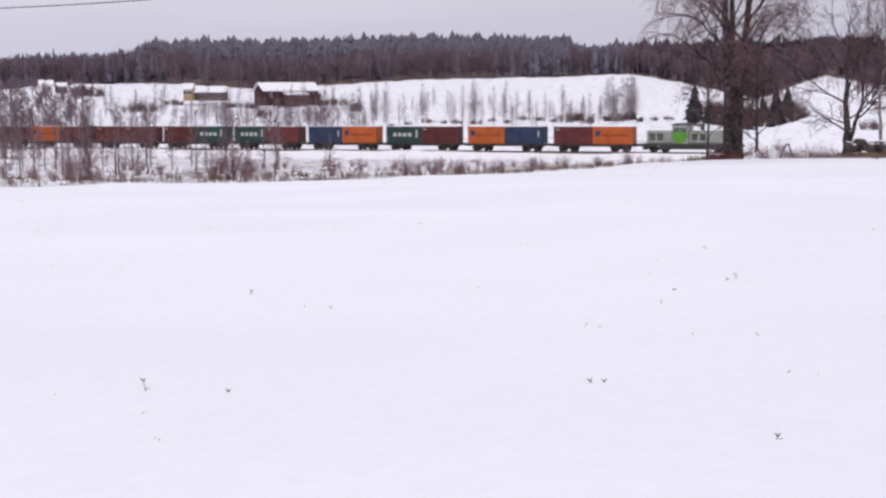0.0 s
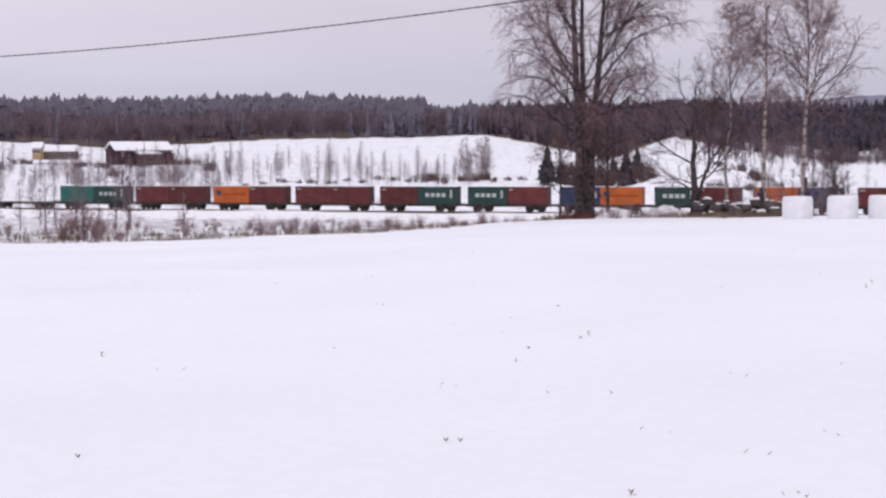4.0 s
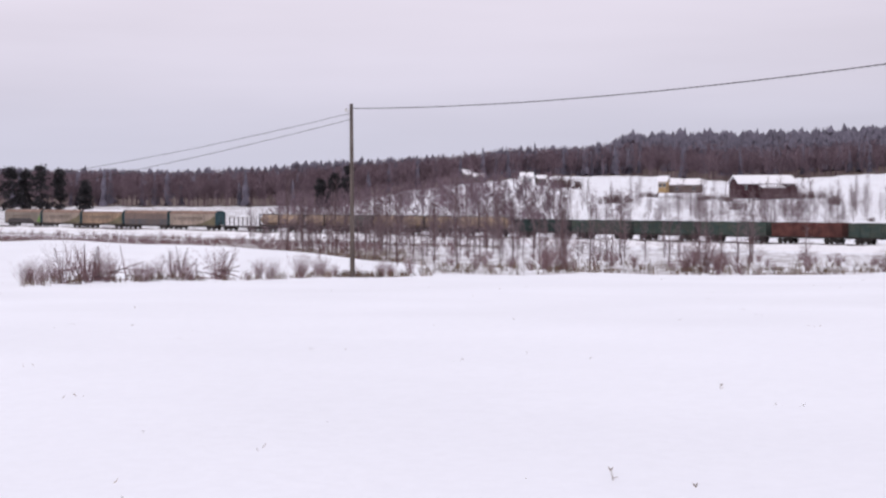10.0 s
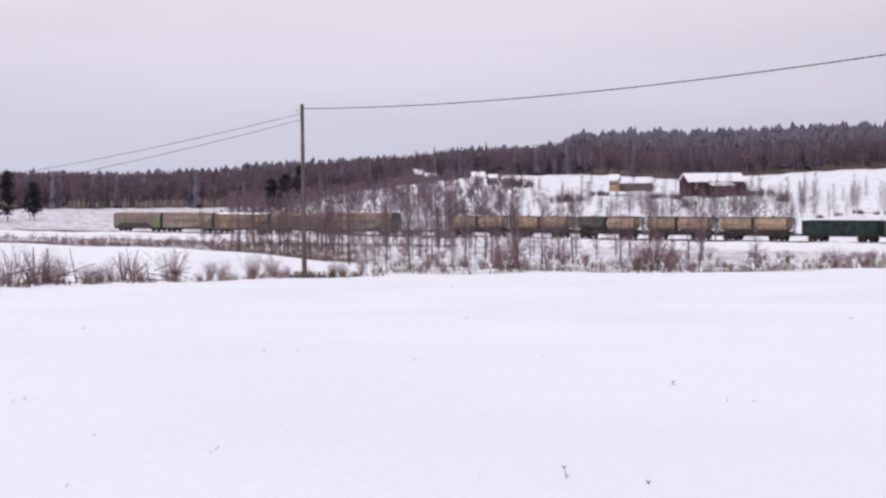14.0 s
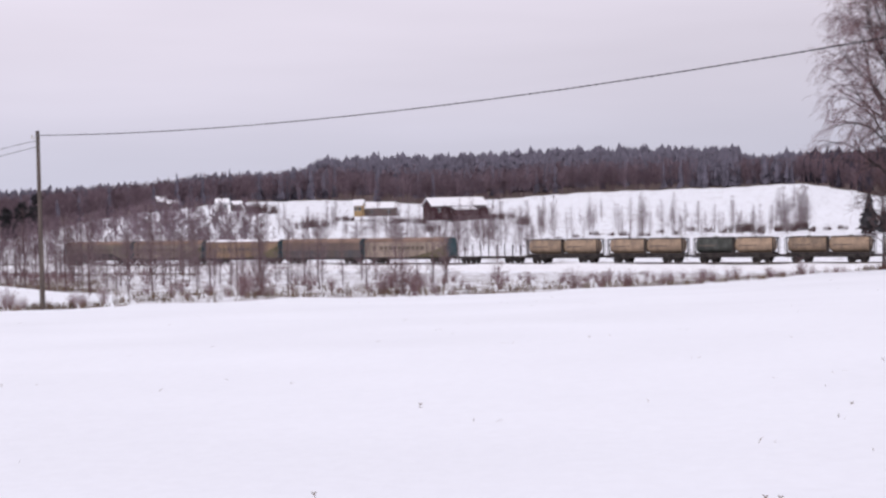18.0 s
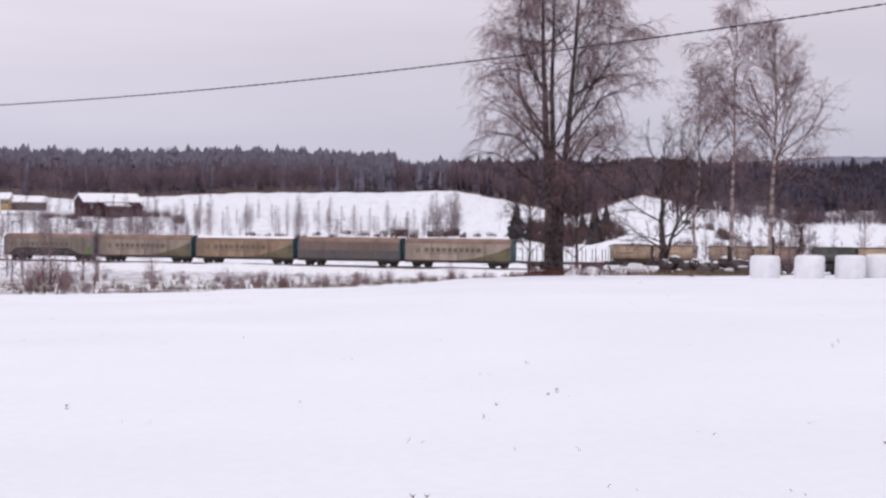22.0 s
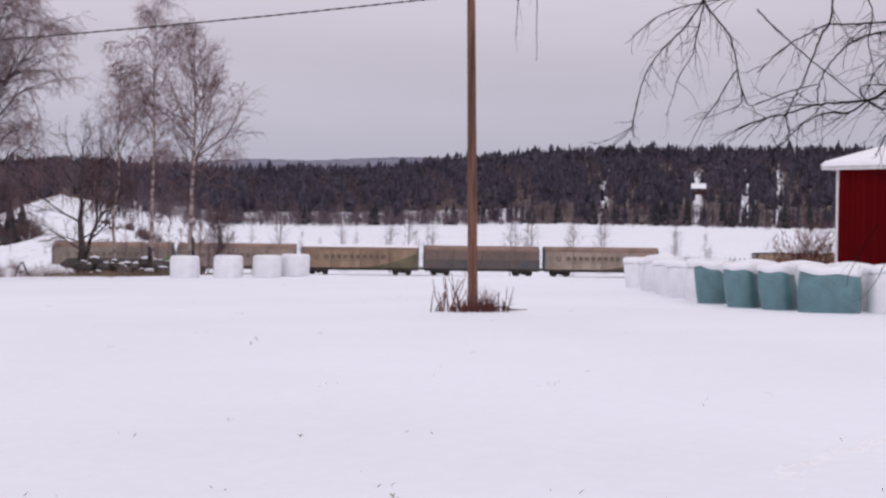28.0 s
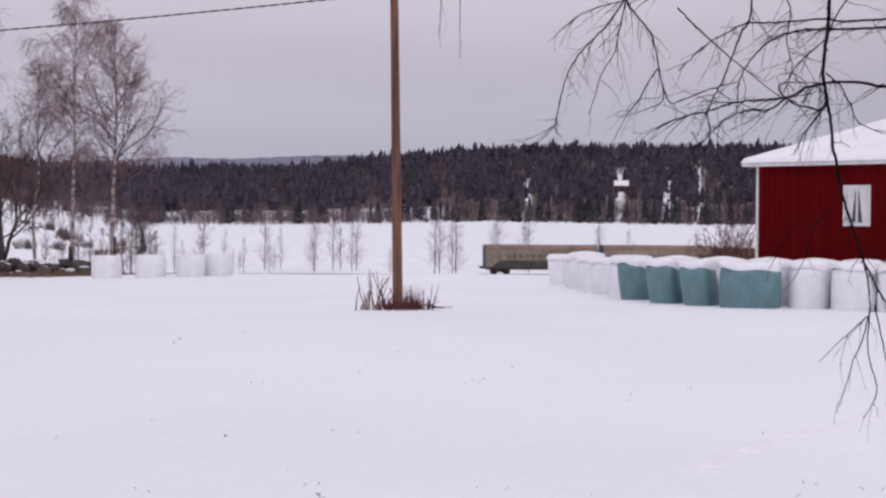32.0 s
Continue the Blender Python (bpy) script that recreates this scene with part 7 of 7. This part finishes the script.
    hang([(49.02, 8.71, 6.57), (49.53, 7.66, 6.54), (49.38, 6.63, 6.45), (49.59, 5.59, 6.43), (49.32, 4.65, 6.51)], 0.0026, 9)
    hang([(52.15, 8.82, 6.44), (51.26, 7.62, 6.37), (50.77, 6.61, 6.32), (49.96, 5.89, 6.34), (49.15, 4.76, 6.40)], 0.0028, 9)
    hang([(50.90, 4.42, 6.17), (50.40, 3.59, 6.11), (50.00, 3.07, 6.03), (49.76, 2.40, 6.03)], 0.0034, 4)
    hang([(50.83, 5.36, 6.17), (51.30, 4.94, 6.07), (51.71, 4.21, 6.02), (51.98, 3.58, 6.11), (52.87, 3.12, 6.18)], 0.0026, 6)
    hang([(46.39, 8.97, 6.99), (44.50, 8.37, 7.02), (43.01, 8.08, 7.06), (41.73, 7.66, 7.08), (40.45, 6.61, 7.06)], 0.0028, 14)
    hang([(52.21, -1.43, 6.04), (52.43, -2.37, 5.94), (52.52, -3.41, 5.93), (52.33, -3.72, 6.02), (51.53, -4.48, 6.07), (50.72, -5.34, 6.07)], 0.0026, 3)
    hang([(52.52, -3.41, 6.03), (52.24, -4.56, 5.95), (51.94, -5.30, 5.92), (51.65, -6.35, 5.99), (51.36, -7.03, 6.07)], 0.0022, 3)
    hang([(52.52, -3.30, 6.03), (52.46, -4.87, 5.94), (52.78, -6.10, 5.94), (52.69, -6.77, 6.03), (52.33, -7.36, 6.08)], 0.0023, 3)
    hang([(52.68, -3.19, 6.03), (53.04, -4.85, 5.93), (53.22, -6.08, 5.95), (53.28, -7.36, 6.05)], 0.0023, 3)
    hang([(51.10, 0.34, 6.17), (50.45, -0.34, 6.11), (50.26, -1.14, 6.03), (50.02, -1.78, 6.04), (49.74, -2.33, 6.12)], 0.0018, 3)
    hang([(49.83, -0.09, 6.28), (49.27, -1.15, 6.25), (48.92, -1.79, 6.17), (48.76, -2.35, 6.12)], 0.0016, 3)
    hang([(38.3, 11.8, 7.4), (37.2, 9.3, 7.4), (37.1, 6.0, 7.4)], 0.0026, 2)
    hang([(36.6, 11.5, 7.3), (36.4, 8.5, 7.3), (36.3, 6.9, 7.3)], 0.0022, 2)


near_birch()


# ---------------------------------------------------------------- animal tracks over the near snow
def tracks():
    rng = np.random.default_rng(3)
    ob = empty("animal_tracks", (0, 0, 0), label="line of small animal prints pressed into the snow", category="tracks")
    for k in range(30):
        f = k / 29
        az, d = 46.5 + 7.0 * f + rng.normal(0, 0.12), 12.8 + 4.4 * f + rng.normal(0, 0.1)
        x, y = polar(az, d)
        z = gz(x, y)
        seg, vs, fs = 12, [], []
        for rr, zz in ((0.050, -0.03), (0.055, 0.012), (0.075, 0.020), (0.105, 0.004), (0.12, -0.02)):
            for j in range(seg):
                a = 2 * math.pi * j / seg
                vs.append((x + rr * math.cos(a) * 1.3, y + rr * math.sin(a), z + zz + rng.uniform(-0.003, 0.003)))
        for j in range(4):
            for i in range(seg):
                fs.append((j * seg + i, j * seg + (i + 1) % seg, (j + 1) * seg + (i + 1) % seg, (j + 1) * seg + i))
        mesh_ob("print", vs, fs, M_SNOWCAP, ob, smooth=True)


tracks()


motions()
